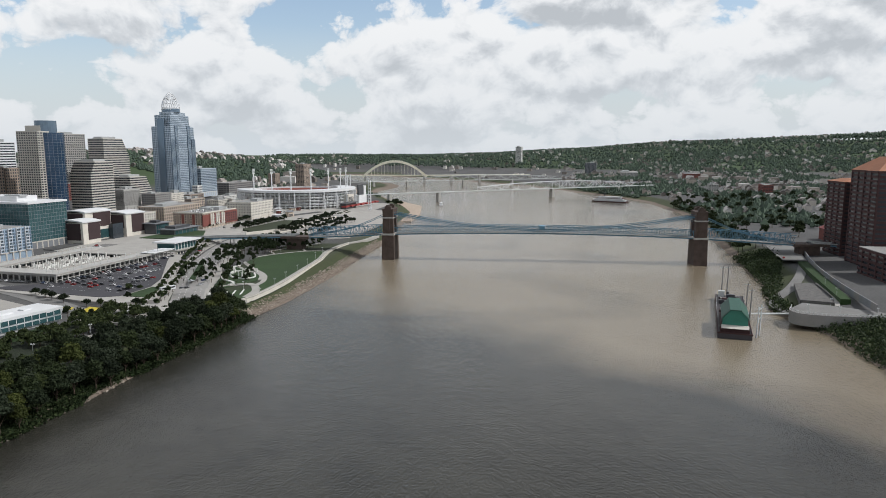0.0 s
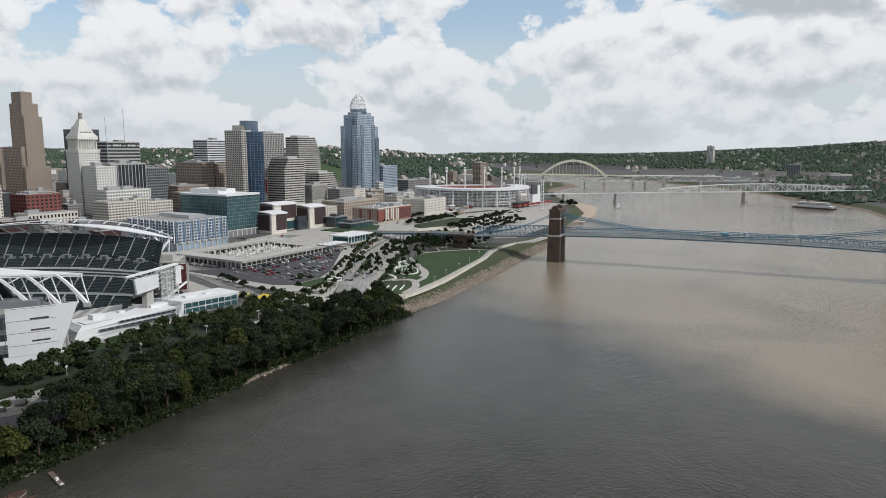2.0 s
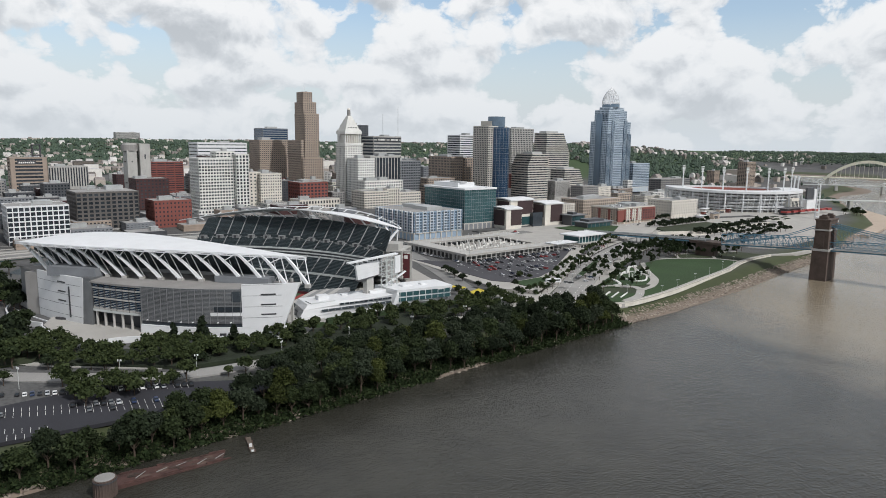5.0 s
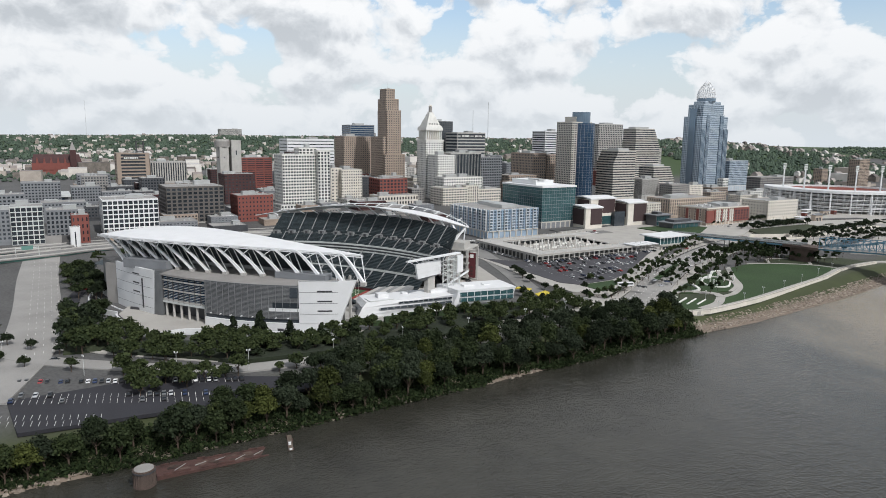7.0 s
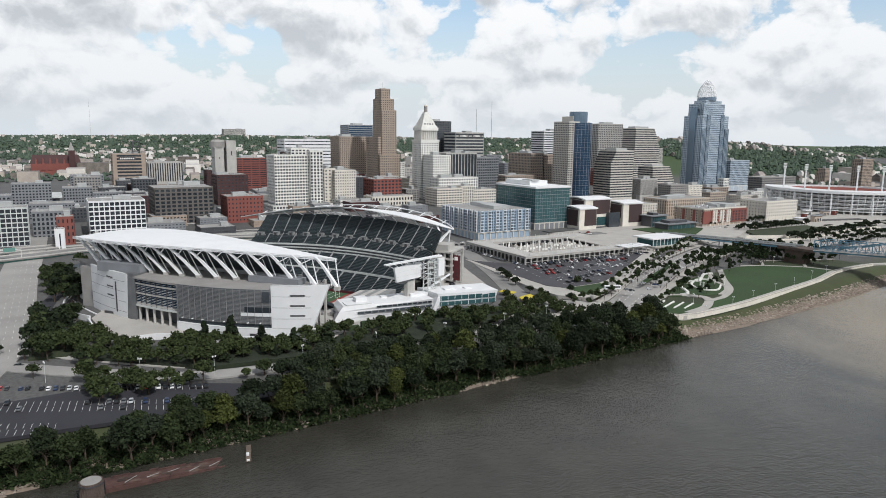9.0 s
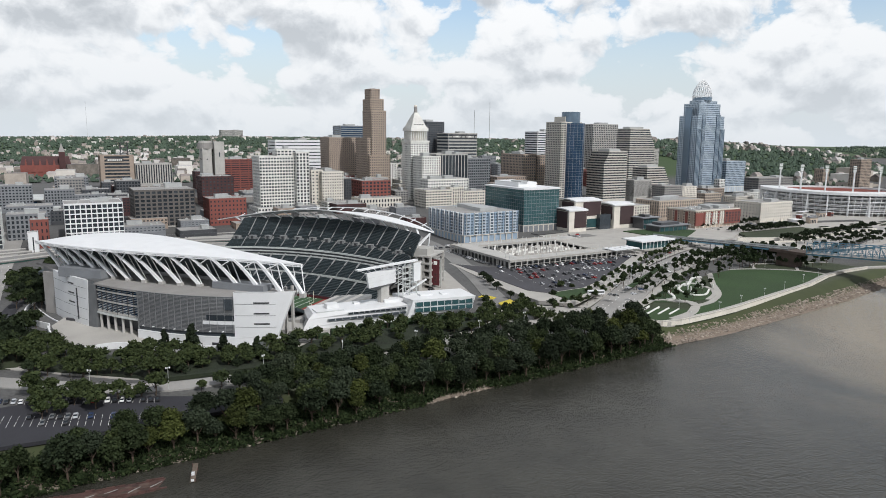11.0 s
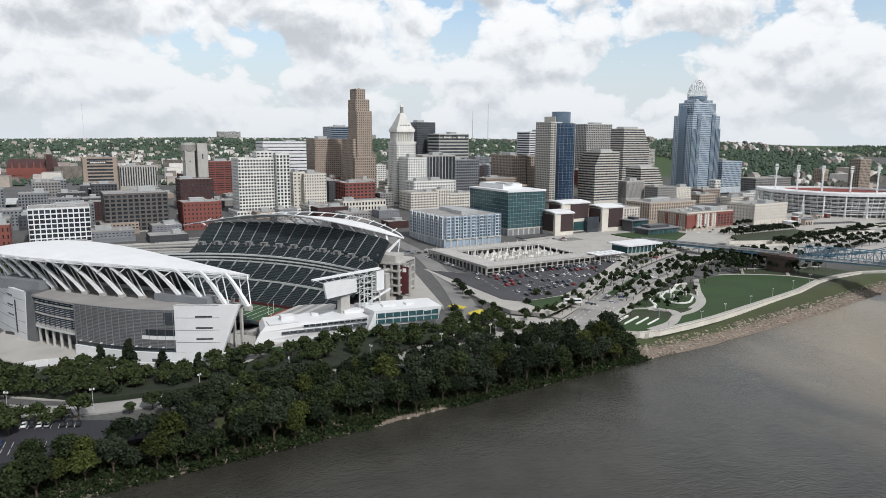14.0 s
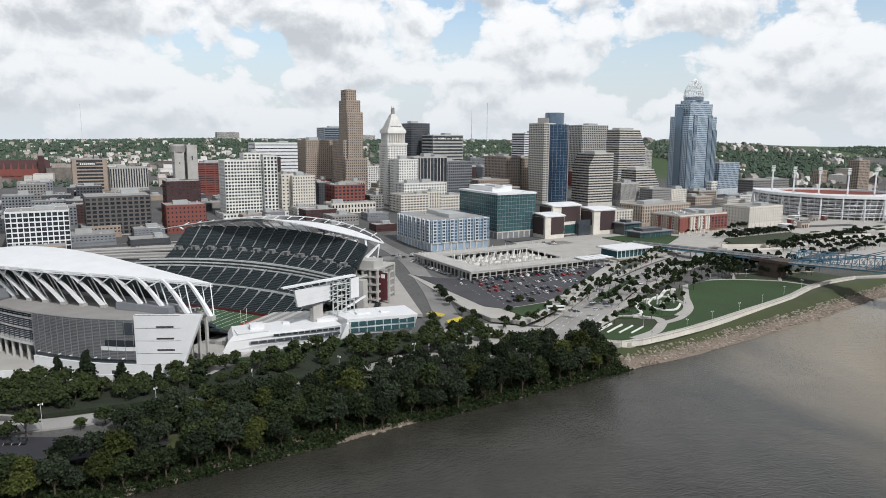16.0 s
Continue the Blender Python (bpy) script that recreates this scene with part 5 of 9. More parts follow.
for px, py, w, d_, z1_, wall_, lab in ((-500, 1050, 40, 26, 32, M_BUFF, "low buff brick block below the blue tower"), (-470, 1092, 46, 24, 27, M_CREAM, "low pale block with a flat roof"),
                                       (-545, 1130, 44, 30, 34, M_TAN, "low tan brick block with dark windows"), (-500, 1180, 60, 28, 28, M_WSTONE, "low white block with a flat roof"),
                                       (-600, 1230, 60, 30, 36, M_CONC, "low pale concrete block")):
    block("low_building", lab, px, py, w, d_, 13, z1_, wall_, M_GLASS, (max(6, w // 5), 6), max(3, (z1_ - 13) // 5), 1.9, 1.5, 0.4, plant=2, count=40)
for px, py, w, d_, h, lab in ((-332, 690, 52, 24, 10, "dark low pavilion with flat roofs"), (-362, 700, 30, 20, 16, "dark low pavilion with flat roofs")):
    pv = thing("restaurant_pavilion", lab, "pavilion", grid_pose(px, py, 12))
    part("wall", Mesh().box(2, 2, -3, w - 2, d_ - 2, h - 1), M_DARKWALL, pv)
    part("roof", Mesh().box(0, 0, h - 1, w, d_, h), M_GREYWALL, pv)
    part("roof", Mesh().box(8, 5, h, w - 14, d_ - 5, h + 3), M_DARKWALL, pv)
    for k in range(6):
        part("window", Mesh().box(4 + k * (w - 8) / 6, 1.85, 1.5, 4 + (k + 0.8) * (w - 8) / 6, 2, h - 2), M_TEALGLASS, pv)
lg = thing("glass_pavilion", "glass pavilion with an overhanging white roof", "pavilion", grid_pose(-265, 568, 10))
part("roof", Mesh().box(-3, -3, 13, 42, 24, 14.2), M_WHITE, lg)
part("glass_storey", Mesh().box(0, 0, 6.4, 38, 20, 13), M_TEALGLASS, lg)
part("base", Mesh().box(-2, -4, -3, 44, 22, 5.6), M_CREAM, lg)
part("terrace", Mesh().box(-2.5, -6, 5.6, 58, 22, 6.4), M_PAVE, lg)
for k in range(9):
    part("column", Mesh().box(-1.6 + k * 5, -2.4, 6.4, -1.2 + k * 5, -2.0, 13), M_STEEL, lg)
    part("opening", Mesh().box(k * 4.8, -4.15, 0, 3 + k * 4.8, -3.9, 4.4), M_GLASS, lg)

# ball park: a ring of concourses round the field
bp = thing("ball_park", "white baseball park ring with red seats and light masts", "stadium", grid_pose(-350, 1176, 13) @ Matrix.Diagonal((0.92, 0.92, 1.1, 1)))


def ring(r0, r1, z0, z1, a0, a1, n=36, zi=None):
    """A band between two radii; zi: height at the inner edge."""
    m = Mesh()
    zi = z1 if zi is None else zi
    for i in range(n + 1):
        a = radians(a0 + (a1 - a0) * i / n)
        c, s_ = math.cos(a), math.sin(a)
        m.v += [(r1 * c, r1 * s_, z0), (r1 * c, r1 * s_, z1), (r0 * c, r0 * s_, zi), (r0 * c, r0 * s_, min(z0, zi - 0.5))]
    for i in range(n):
        m.f += [(4 * i + j, 4 * i + (j + 1) % 4, 4 * i + 4 + (j + 1) % 4, 4 * i + 4 + j) for j in range(4)]
    m.f += [(3, 2, 1, 0), (4 * n, 4 * n + 1, 4 * n + 2, 4 * n + 3)]
    return m


A0, A1 = 120, 330
for k in range(5):
    part("concourse_slab", ring(92, 113 + k, 3 + k * 5, 3.9 + k * 5, A0, A1), M_WHITE, bp)
for k in range(46):
    a = radians(A0 + (A1 - A0) * k / 45)
    c, s_ = math.cos(a), math.sin(a)
    part("raker", Mesh().bar((110 * c, 110 * s_, -4), (117 * c, 117 * s_, 27), 1.0), M_WHITE, bp)
    if k % 3 == 0:
        part("stair_frame", Mesh().bar((119 * c, 119 * s_, -4), (119 * c, 119 * s_, 27), 1.6).bar((124 * c, 124 * s_, -4), (119.5 * c, 119.5 * s_, 26), 0.9), M_STEEL, bp)
part("inner_wall", ring(94, 98, -4, 25, A0, A1), M_CONC, bp)
for z in (6.2, 11.2, 16.2, 21.2):
    part("guard_rail", ring(112.4, 113.2, z, z + 1.0, A0, A1), M_WHITE, bp)
for k in range(0, 45, 2):
    a, b_ = radians(A0 + (A1 - A0) * k / 45), radians(A0 + (A1 - A0) * (k + 1) / 45)
    part("cross_brace", Mesh().bar((111 * math.cos(a), 111 * math.sin(a), -3), (116 * math.cos(b_), 116 * math.sin(b_), 26), 0.6), M_STEEL, bp)
    part("seat_bank", Mesh().bar((104 * math.cos(a), 104 * math.sin(a), 14), (112 * math.cos(a), 112 * math.sin(a), 24), 4.0, 0.8), M_PALESTEEL, bp)
part("white_rim", ring(84, 120, 26.5, 30, A0, A1), M_WHITE, bp, "white roof rim")
part("upper_seats", ring(60, 92, 8, 26, A0, A1, zi=12), M_RED, bp, "red seating rake")
part("lower_seats", ring(38, 60, -3, 10, A0, A1, zi=1), M_RED, bp, "red seating rake")
part("far_seats", ring(84, 112, 2, 25, -24, 96, zi=12), M_RED, bp, "red seats across the field")
part("far_rim", ring(111, 116, 18, 27, -24, 96), M_WHITE, bp)
part("playing_field", Mesh().tube((0, 0, -3), (0, 0, 0.5), 95, 95, 30), M_GRASS, bp)
part("score_board", Mesh().box(84, -102, 14, 112, -99, 32), M_DARKWALL, bp, "dark score board")
part("score_board_frame", Mesh().box(82, -104, -3, 126, -92, 13).box(112, -103, 13, 126, -94, 29), M_WHITE, bp)
part("entrance_block", Mesh().box(-20, -122, -4, 8, -108, 20), M_CREAM, bp)
for k in range(5):
    part("window", Mesh().box(-18 + k * 5, -122.2, 3, -15 + k * 5, -121.9, 16), M_GLASS, bp)
for k, deg in enumerate((150, 178, 200, 222, 244, 266, 292)):
    a = radians(deg)
    px, py = 100 * math.cos(a), 100 * math.sin(a)
    mast = part("light_mast", Mesh().bar((px - 1.3, py, 0), (px - 1.0, py, 58), 0.9).bar((px + 1.3, py, 0), (px + 1.0, py, 58), 0.9), M_WHITE, bp)
    for j in range(8):
        part("cross_rail", Mesh().box(px - 1.4, py - 0.3, 40 + j * 2.2, px + 1.4, py + 0.3, 40.7 + j * 2.2), M_WHITE, mast)
    for j in range(4):
        part("lamp_panel", Mesh().box(px - 4.5, py - 0.5, 56 + j * 2.2, px + 4.5, py + 0.5, 57.5 + j * 2.2), M_PALESTEEL, mast)
for px in (100, 116):
    part("smoke_stack", Mesh().tube((px, -70, -3), (px, -70, 46), 1.6, 1.4, 10).tube((px, -70, 46), (px, -70, 49), 2.6, 2.6, 10), M_WHITE, bp)
M_AWN = material("red_awning", (0.30, 0.05, 0.045), 0.7)
for k in range(7):
    part("red_awning", Mesh().box(-70 + k * 22, -138 - 2 * k, 2, -54 + k * 22, -128 - 2 * k, 4.4), M_AWN, bp)
part("dark_pavilion", Mesh().box(-62, -134, -3, -10, -122, 7).box(-66, -137, 7, -6, -120, 8), M_DARKWALL, bp)
sm = block("apartment_tower", "brown slab apartment tower", -470, 1560, 40, 22, 20, 82, M_CAREW, M_GLASS, (9, 5), 18, 1.6, 1.4, 0.5, count=60)
block("apartment_tower", "low brown brick block", -560, 1600, 24, 20, 22, 58, M_CAREW, M_GLASS, (6, 5), 10, 1.6, 1.4, 0.5, count=30)


# ---- bridges ----
def roebling():
    br = thing("suspension_bridge", "old suspension bridge with sandstone towers and blue trusses", "bridge", kind="")
    for cx in (-56.5, 266.0):
        tw = part("tower", Mesh().prism([(cx - 6.88, 631), (cx + 6.88, 631), (cx + 6.88, 659), (cx - 6.88, 659)], -6, 27, [(cx - 6.36, 632), (cx + 6.36, 632), (cx + 6.36, 658), (cx - 6.36, 658)]),
                  M_TOWER, br, "weathered brown sandstone bridge tower")
        part("plinth_course", Mesh().box(cx - 7.1, 631.4, 26.4, cx + 7.1, 658.6, 28.2), M_CONC, tw)
        for y0, y1 in ((633, 640), (650, 657)):
            part("leg", Mesh().prism([(cx - 5.92, y0), (cx + 5.92, y0), (cx + 5.92, y1), (cx - 5.92, y1)], 28.2, 46, [(cx - 5.48, y0), (cx + 5.48, y0), (cx + 5.48, y1), (cx - 5.48, y1)]), M_TOWER, tw)
            part("buttress", Mesh().box(cx - 2.22, y0 - 0.8 if y0 < 640 else y1, 28.2, cx + 2.22, y0 if y0 < 640 else y1 + 0.8, 44), M_TOWER, tw)
        m = Mesh()
        n = 10
        for i in range(n):
            a0, a1 = math.pi * i / n, math.pi * (i + 1) / n
            ya, yb = 645 + 5 * math.cos(a0), 645 + 5 * math.cos(a1)
            za, zb = 46 - 5 + 8 * math.sin(a0), 46 - 5 + 8 * math.sin(a1)
            lo = min(za, zb)
            m.box(cx - 5.4, min(ya, yb), max(lo, 41), cx + 5.4, max(ya, yb), 51)
        part("arch", m, M_TOWER, tw)
        part("attic", Mesh().box(cx - 5.55, 632.8, 46, cx + 5.55, 640, 51).box(cx - 5.55, 650, 46, cx + 5.55, 657.2, 51).box(cx - 5.55, 632.8, 51, cx + 5.55, 657.2, 53.4), M_TOWER, tw)
        part("cornice", Mesh().box(cx - 6.44, 631.8, 44.6, cx + 6.44, 639.9, 45.8).box(cx - 6.44, 650.1, 44.6, cx + 6.44, 658.2, 45.8), M_CONC, tw)
        part("parapet", Mesh().box(cx - 6.22, 632, 53.4, cx + 6.22, 658, 54.6), M_TOWER, tw)
        for y in (636, 654):
            part("turret", Mesh().box(cx - 3.33, y - 2.6, 54.6, cx + 3.33, y + 2.6, 57.4).box(cx - 1.92, y - 1.6, 57.4, cx + 1.92, y + 1.6, 58.6), M_TOWER, tw)

    def level(x):
        u = (x - 104.75) / 161.25
        return 27.4 + 3.2 * max(0, 1 - u * u) - (0.055 * max(0, abs(x - 104.75) - 161.25))

    stops = [-146 + 5.2 * i for i in range(98)]
    m = Mesh()
    m.strip([(x, 651.5, level(x)) for x in stops], [(x, 638.5, level(x)) for x in stops], 1.0)
    part("road_deck", m, M_ROAD, br)
    for y in (638.2, 651.8):
        for a, b_ in zip(stops[:-1], stops[1:]):
            side = not (-56.5 < (a + b_) / 2 < 266)
            h = 10.0 if side else 7.6
            p0, p1 = Vector((a, y, level(a) - 0.8)), Vector((b_, y, level(b_) - 0.8))
            q0, q1 = p0 + Vector((0, 0, h)), p1 + Vector((0, 0, h))
            mm = Mesh().bar(p0, p1, 0.9, 1.2).bar(q0, q1, 0.6, 0.6).bar(p0, q0, 0.42).bar(p0, q1, 0.26).bar(q0, p1, 0.26)
            mm.bar(p0 + Vector((0, 0, 2.6)), p1 + Vector((0, 0, 2.6)), 0.3)
            part("truss_panel", mm, M_BLUESTEEL, br)
    for y in (637.4, 652.6):
        m = Mesh().strip([(x, y + 0.9, level(x) + 0.3) for x in stops], [(x, y - 0.9, level(x) + 0.3) for x in stops], 0.3)
        part("footway", m, M_CONC, br)
    for k, y in enumerate((639.0, 651.0)):
        for top_z, low in ((51.5, 34.5), (49.5, 32.8)):
            m = Mesh()
            xs_ = [-56.5 + 322.5 * i / 48 for i in range(49)]
            pts_ = [Vector((x, y, low + (top_z - low) * ((x - 104.75) / 161.25) ** 2)) for x in xs_]
            for a, b_ in zip(pts_[:-1], pts_[1:]):
                m.bar(a, b_, 0.5)
            for end, foot in ((-56.5, -146.0), (266.0, 356.0)):
                last = None
                for i in range(13):
                    f_ = i / 12
                    x = end + (foot - end) * f_
                    p_ = Vector((x, y, top_z + (25 - top_z) * f_ - 5.5 * math.sin(math.pi * f_)))
                    if last is not None:
                        m.bar(last, p_, 0.5)
                    last = p_
            part("main_cable", m, M_BLUESTEEL, br)
        m = Mesh()
        for i in range(1, 62):
            x = -56.5 + 322.5 * i / 62
            m.bar((x, y, 34.5 + 17 * ((x - 104.75) / 161.25) ** 2), (x, y, level(x)), 0.16)
        for i in range(1, 14):
            for end, sgn in ((-56.5, 1), (266.0, -1)):
                m.bar((end, y, 50), (end + sgn * i * 9, y, level(end + sgn * i * 9) + 2), 0.13)
        part("suspenders", m, M_BLUESTEEL, br, kind="stuff")
    part("sign_gantry", Mesh().box(104, 638, 34.4, 110, 652, 37.5), M_BLUESTEEL, br)
    for x0, x1 in ((-178, -146), (356, 390)):
        part("anchorage", Mesh().box(x0 + 6, 639, 2, x1 - 8, 651, 21.6).box(x0, 636, 20.4, x1, 654, 22.8), M_TOWER, br, "dark stone anchorage block")
        end = -312 if x0 < 0 else 480
        part("approach_deck", Mesh().bar(((x0 + x1) / 2, 645, 23.2), (end, 645, 17.6), 12.5, 0.9), M_STREET, br)
        for y in (638.6, 651.4):
            part("approach_rail", Mesh().bar(((x0 + x1) / 2, y, 24.2), (end, y, 18.6), 0.2, 1.1), M_PALESTEEL, br)
            part("approach_girder", Mesh().bar(((x0 + x1) / 2, y, 22.2), (end, y, 16.6), 0.4, 1.3), M_BLUESTEEL, br)
    for k in range(5):
        for y in (640, 649):
            part("approach_pier", Mesh().tube((-290 + k * 26, y, 6), (-290 + k * 26, y, 18.2 + k * 0.85), 0.5, 0.5, 8), M_DKCONC, br)
        part("approach_pier", Mesh().box(400 + k * 16, 641, 6, 401.5 + k * 16, 649, 20.4 - k * 0.9), M_CONC, br)
    return br


roebling()


def truss_bridge(label, a, b_, z, h, steel, lo, hi, piers, panels, width=12, hump=1.0):
    """A long girder bridge with a truss over part of its length."""
    a, b_ = Vector((*a, 0)), Vector((*b_, 0))
    d = b_ - a
    br = thing("truss_bridge", label, "bridge", pose(a.x, a.y, 0, 0, 0, math.degrees(math.atan2(d.y, d.x))))
    L_ = d.length
    part("deck", Mesh().box(0, -width / 2, z - 1.6, L_, width / 2, z), M_PALESTEEL, br)
    for y in (-width / 2, width / 2):
        for i in range(panels):
            xa, xb = L_ * (lo + (hi - lo) * i / panels), L_ * (lo + (hi - lo) * (i + 1) / panels)
            fa, fb = (1 - (2 * i / panels - 1) ** 2 * hump), (1 - (2 * (i + 1) / panels - 1) ** 2 * hump)
            ha, hb = h * (0.45 + 0.55 * fa), h * (0.45 + 0.55 * fb)
            m = Mesh().bar((xa, y, z + ha), (xb, y, z + hb), 1.1).bar((xa, y, z), (xa, y, z + ha), 0.6)
            m.bar((xa, y, z), (xb, y, z + hb), 0.7) if i % 2 else m.bar((xa, y, z + ha), (xb, y, z), 0.7)
            part("truss_panel", m, steel, br)
    for f_ in piers:
        part("pier", Mesh().prism([(L_ * f_ - 4, -width / 2 - 2), (L_ * f_ + 4, -width / 2 - 2), (L_ * f_ + 4, width / 2 + 2), (L_ * f_ - 4, width / 2 + 2)], -6, z - 1.6,
                                  [(L_ * f_ - 2.6, -width / 2), (L_ * f_ + 2.6, -width / 2), (L_ * f_ + 2.6, width / 2), (L_ * f_ - 2.6, width / 2)]), M_CONC, br)
    return br


truss_bridge("pale steel truss road bridge on concrete piers", (-330, 1308), (420, 1811), 22, 17, M_STEEL, 0.40, 0.92, (0.05, 0.153, 0.285, 0.63, 0.86, 0.97), 22)
truss_bridge("old grey truss rail bridge behind", (-470, 1930), (330, 2330), 20, 15, M_PALESTEEL, 0.22, 0.80, (0.1, 0.22, 0.43, 0.62, 0.8, 0.95), 20)
ab = thing("arch_bridge", "pale yellow steel arch highway bridge", "bridge", pose(-387, 2276, 0, 0, 0, 11.7))
part("deck", Mesh().box(-330, -12, 26, 480, 12, 28.5), M_YELLOW, ab)
for y in (-10, 10):
    last = None
    m = Mesh()
    for i in range(25):
        u = -1 + i / 12
        p_ = Vector((112 * u, y, 22 + 54 * (1 - u * u)))
        if last is not None:
            m.bar(last, p_, 6.0, 8.0)
        last = p_
    part("arch_rib", m, M_YELLOW, ab)
    for i in range(1, 18):
        u = -1 + i / 9
        if 22 + 54 * (1 - u * u) > 30:
            part("hanger", Mesh().bar((105 * u, y, 28), (105 * u, y, 22 + 54 * (1 - u * u)), 0.5), M_YELLOW, ab)
for x in (-104, 104, 200, 300, -200):
    part("pier", Mesh().box(x - 4, -12, -6, x + 4, 12, 26), M_CONC, ab)
mast = thing("light_mast", "tall white lattice mast beside the ball park", "mast", pose(-190, 1098, 8))
for dx, dy in ((-1.6, -1.6), (1.6, -1.6), (1.6, 1.6), (-1.6, 1.6)):
    part("mast_leg", Mesh().bar((dx * 1.6, dy * 1.6, -1), (dx, dy, 56), 0.6), M_WHITE, mast)
for k in range(9):
    part("mast_ring", Mesh().box(-2.2, -2.2, 5 + k * 6, 2.2, 2.2, 5.8 + k * 6), M_WHITE, mast)

# boats
M_GREENROOF = material("teal_roof", (0.035, 0.19, 0.14), 0.5)
M_HULL = material("dark_hull", (0.045, 0.04, 0.045), 0.6)
M_RUST = material("rusty_hull", (0.065, 0.032, 0.027), 0.9, spread=0.6, scale=0.5)
fb = thing("floating_restaurant", "moored dark barge with a teal gabled building and masts", "boat", pose(223, 356, 0, 0, 0, -13.5))
part("hull", Mesh().prism([(-10, 0), (10, 0), (10, 122), (-10, 122)], -1, 3.2), M_HULL, fb)
part("deck_rim", Mesh().box(-10.2, -0.2, 3.2, 10.2, 0.3, 4.0).box(-10.2, 0.3, 3.2, -9.8, 122, 4.0).box(9.8, 0.3, 3.2, 10.2, 122, 4.0), M_DKRED, fb)
part("lower_storey", Mesh().box(-8.6, 3, 3.2, 8.6, 42, 7), M_DKRED, fb)
part("canopy", Mesh().prism([(-8, -0.2), (8, -0.2), (8, 4), (-8, 4)], 6.6, 8.0, [(-8, 1.6), (8, 1.6), (8, 4), (-8, 4)]), M_CREAM, fb, "cream front canopy")
front = part("upper_storey", Mesh().box(-7.4, 4, 7, 7.4, 40, 12.5), M_GREENROOF, fb, "teal boarded gable house")
m = Mesh()
k = len(m.v)
m.v += [(-7.4, 4, 12.5), (7.4, 4, 12.5), (3.2, 4, 17.2), (-3.2, 4, 17.2), (-7.4, 40, 12.5), (7.4, 40, 12.5), (3.2, 40, 17.2), (-3.2, 40, 17.2)]
m.f += [(0, 1, 2, 3), (5, 4, 7, 6), (0, 3, 7, 4), (1, 5, 6, 2), (3, 2, 6, 7), (0, 4, 5, 1)]
part("gable", m, M_GREENROOF, front)
M_DKGREEN = material("dark_green_roof", (0.022, 0.085, 0.06), 0.6)
for sx in (-1, 1):
    part("roof_slope", Mesh().quad((sx * 8.2, 3, 12.2), (sx * 8.2, 41, 12.2), (sx * 3.3, 41, 17.7), (sx * 3.3, 3, 17.7)).quad((sx * 3.3, 3, 17.2), (sx * 3.3, 41, 17.2), (sx * 8.2, 41, 11.7), (sx * 8.2, 3, 11.7)), M_DKGREEN, front, "dark green roof")
part("roof_ridge", Mesh().box(-3.4, 3, 17.3, 3.4, 41, 17.9), M_DKGREEN, front)
for k in range(9):
    part("window", Mesh().box(-7.55, 6 + k * 3.7, 8.6, -7.35, 8.2 + k * 3.7, 10.8), M_GLASS, front)
    part("window", Mesh().box(-8.75, 6 + k * 3.7, 4.2, -8.55, 8.4 + k * 3.7, 6.2), M_GLASS, fb)
rb = random.Random(12)
for k in range(26):
    x, y, w, d_, h = rb.uniform(-8.5, 4), 45 + k * 2.8, rb.uniform(1.6, 6), rb.uniform(1.4, 4), rb.uniform(0.8, 4.5)
    part("deck_house" if h > 2.5 else "deck_crate", Mesh().box(x, y, 3.2, x + w, y + d_, 3.2 + h).box(x - 0.15, y - 0.15, 3.2 + h, x + w + 0.15, y + d_ + 0.15, 3.4 + h), (M_DARK, M_DKRED, M_DKCONC, M_HULL, M_PALESTEEL)[k % 5], fb)
for k in range(7):
    part("railing", Mesh().box(-9.8, 44 + k * 11, 4.4, -9.6, 54 + k * 11, 4.6).box(-9.8, 44 + k * 11, 3.2, -9.6, 44.2 + k * 11, 4.6).box(9.6, 44 + k * 11, 4.4, 9.8, 54 + k * 11, 4.6), M_PALESTEEL, fb)
part("white_awning", Mesh().tube((3, 76, 7.5), (3, 76, 8.6), 4.4, 3.0, 10), M_CREAM, fb)
part("awning_post", Mesh().tube((3, 76, 3.2), (3, 76, 7.6), 0.3, 0.3, 6), M_DARK, fb)
for x, y, h in ((12.6, 8, 20), (14.6, 14, 20), (-6, 118, 27), (-2, 119, 27), (11.5, 58, 22), (10.8, 90, 20)):
    mast_ = part("mooring_mast", Mesh().tube((x, y, -3), (x + 0.6, y, h), 0.55, 0.4, 8), M_WHITE if y < 20 else M_DKCONC, fb)
    part("cross_arm", Mesh().bar((x - 1.6, y, h - 1.5), (x + 2.4, y, h - 1.5), 0.3), M_PALESTEEL, mast_)
part("mast_tie", Mesh().bar((12.9, 8, 12), (15, 14, 12), 0.3).bar((13.1, 8, 18), (15.1, 14, 18), 0.3), M_WHITE, fb)
part("gangway", Mesh().bar((10, 60, 3.4), (56, 66, 6), 2.4, 0.5), M_PALESTEEL, fb)
part("gangway_rail", Mesh().bar((10, 58.9, 4.5), (56, 64.9, 7.1), 0.12), M_PALESTEEL, fb)
tb = thing("river_boat", "small white river boat under way", "boat", pose(-96, 1345, 0, 0, 0, 10))
part("hull", Mesh().prism([(-4, -12), (4, -12), (4, 10), (0, 15), (-4, 10)], -0.5, 2), M_WHITE, tb)
part("cabin", Mesh().box(-3, -9, 2, 3, 6, 6.5), M_WHITE, tb)
part("cabin_windows", Mesh().box(-3.1, -8, 4, 3.1, 5, 5.4), M_GLASS, tb)
pb = thing("paddle_boat", "white and red moored paddle steamer", "boat", pose(268, 1480, 0, 0, 0, 62))
part("hull", Mesh().box(-8, -40, -0.5, 8, 40, 2), M_DKRED, pb)
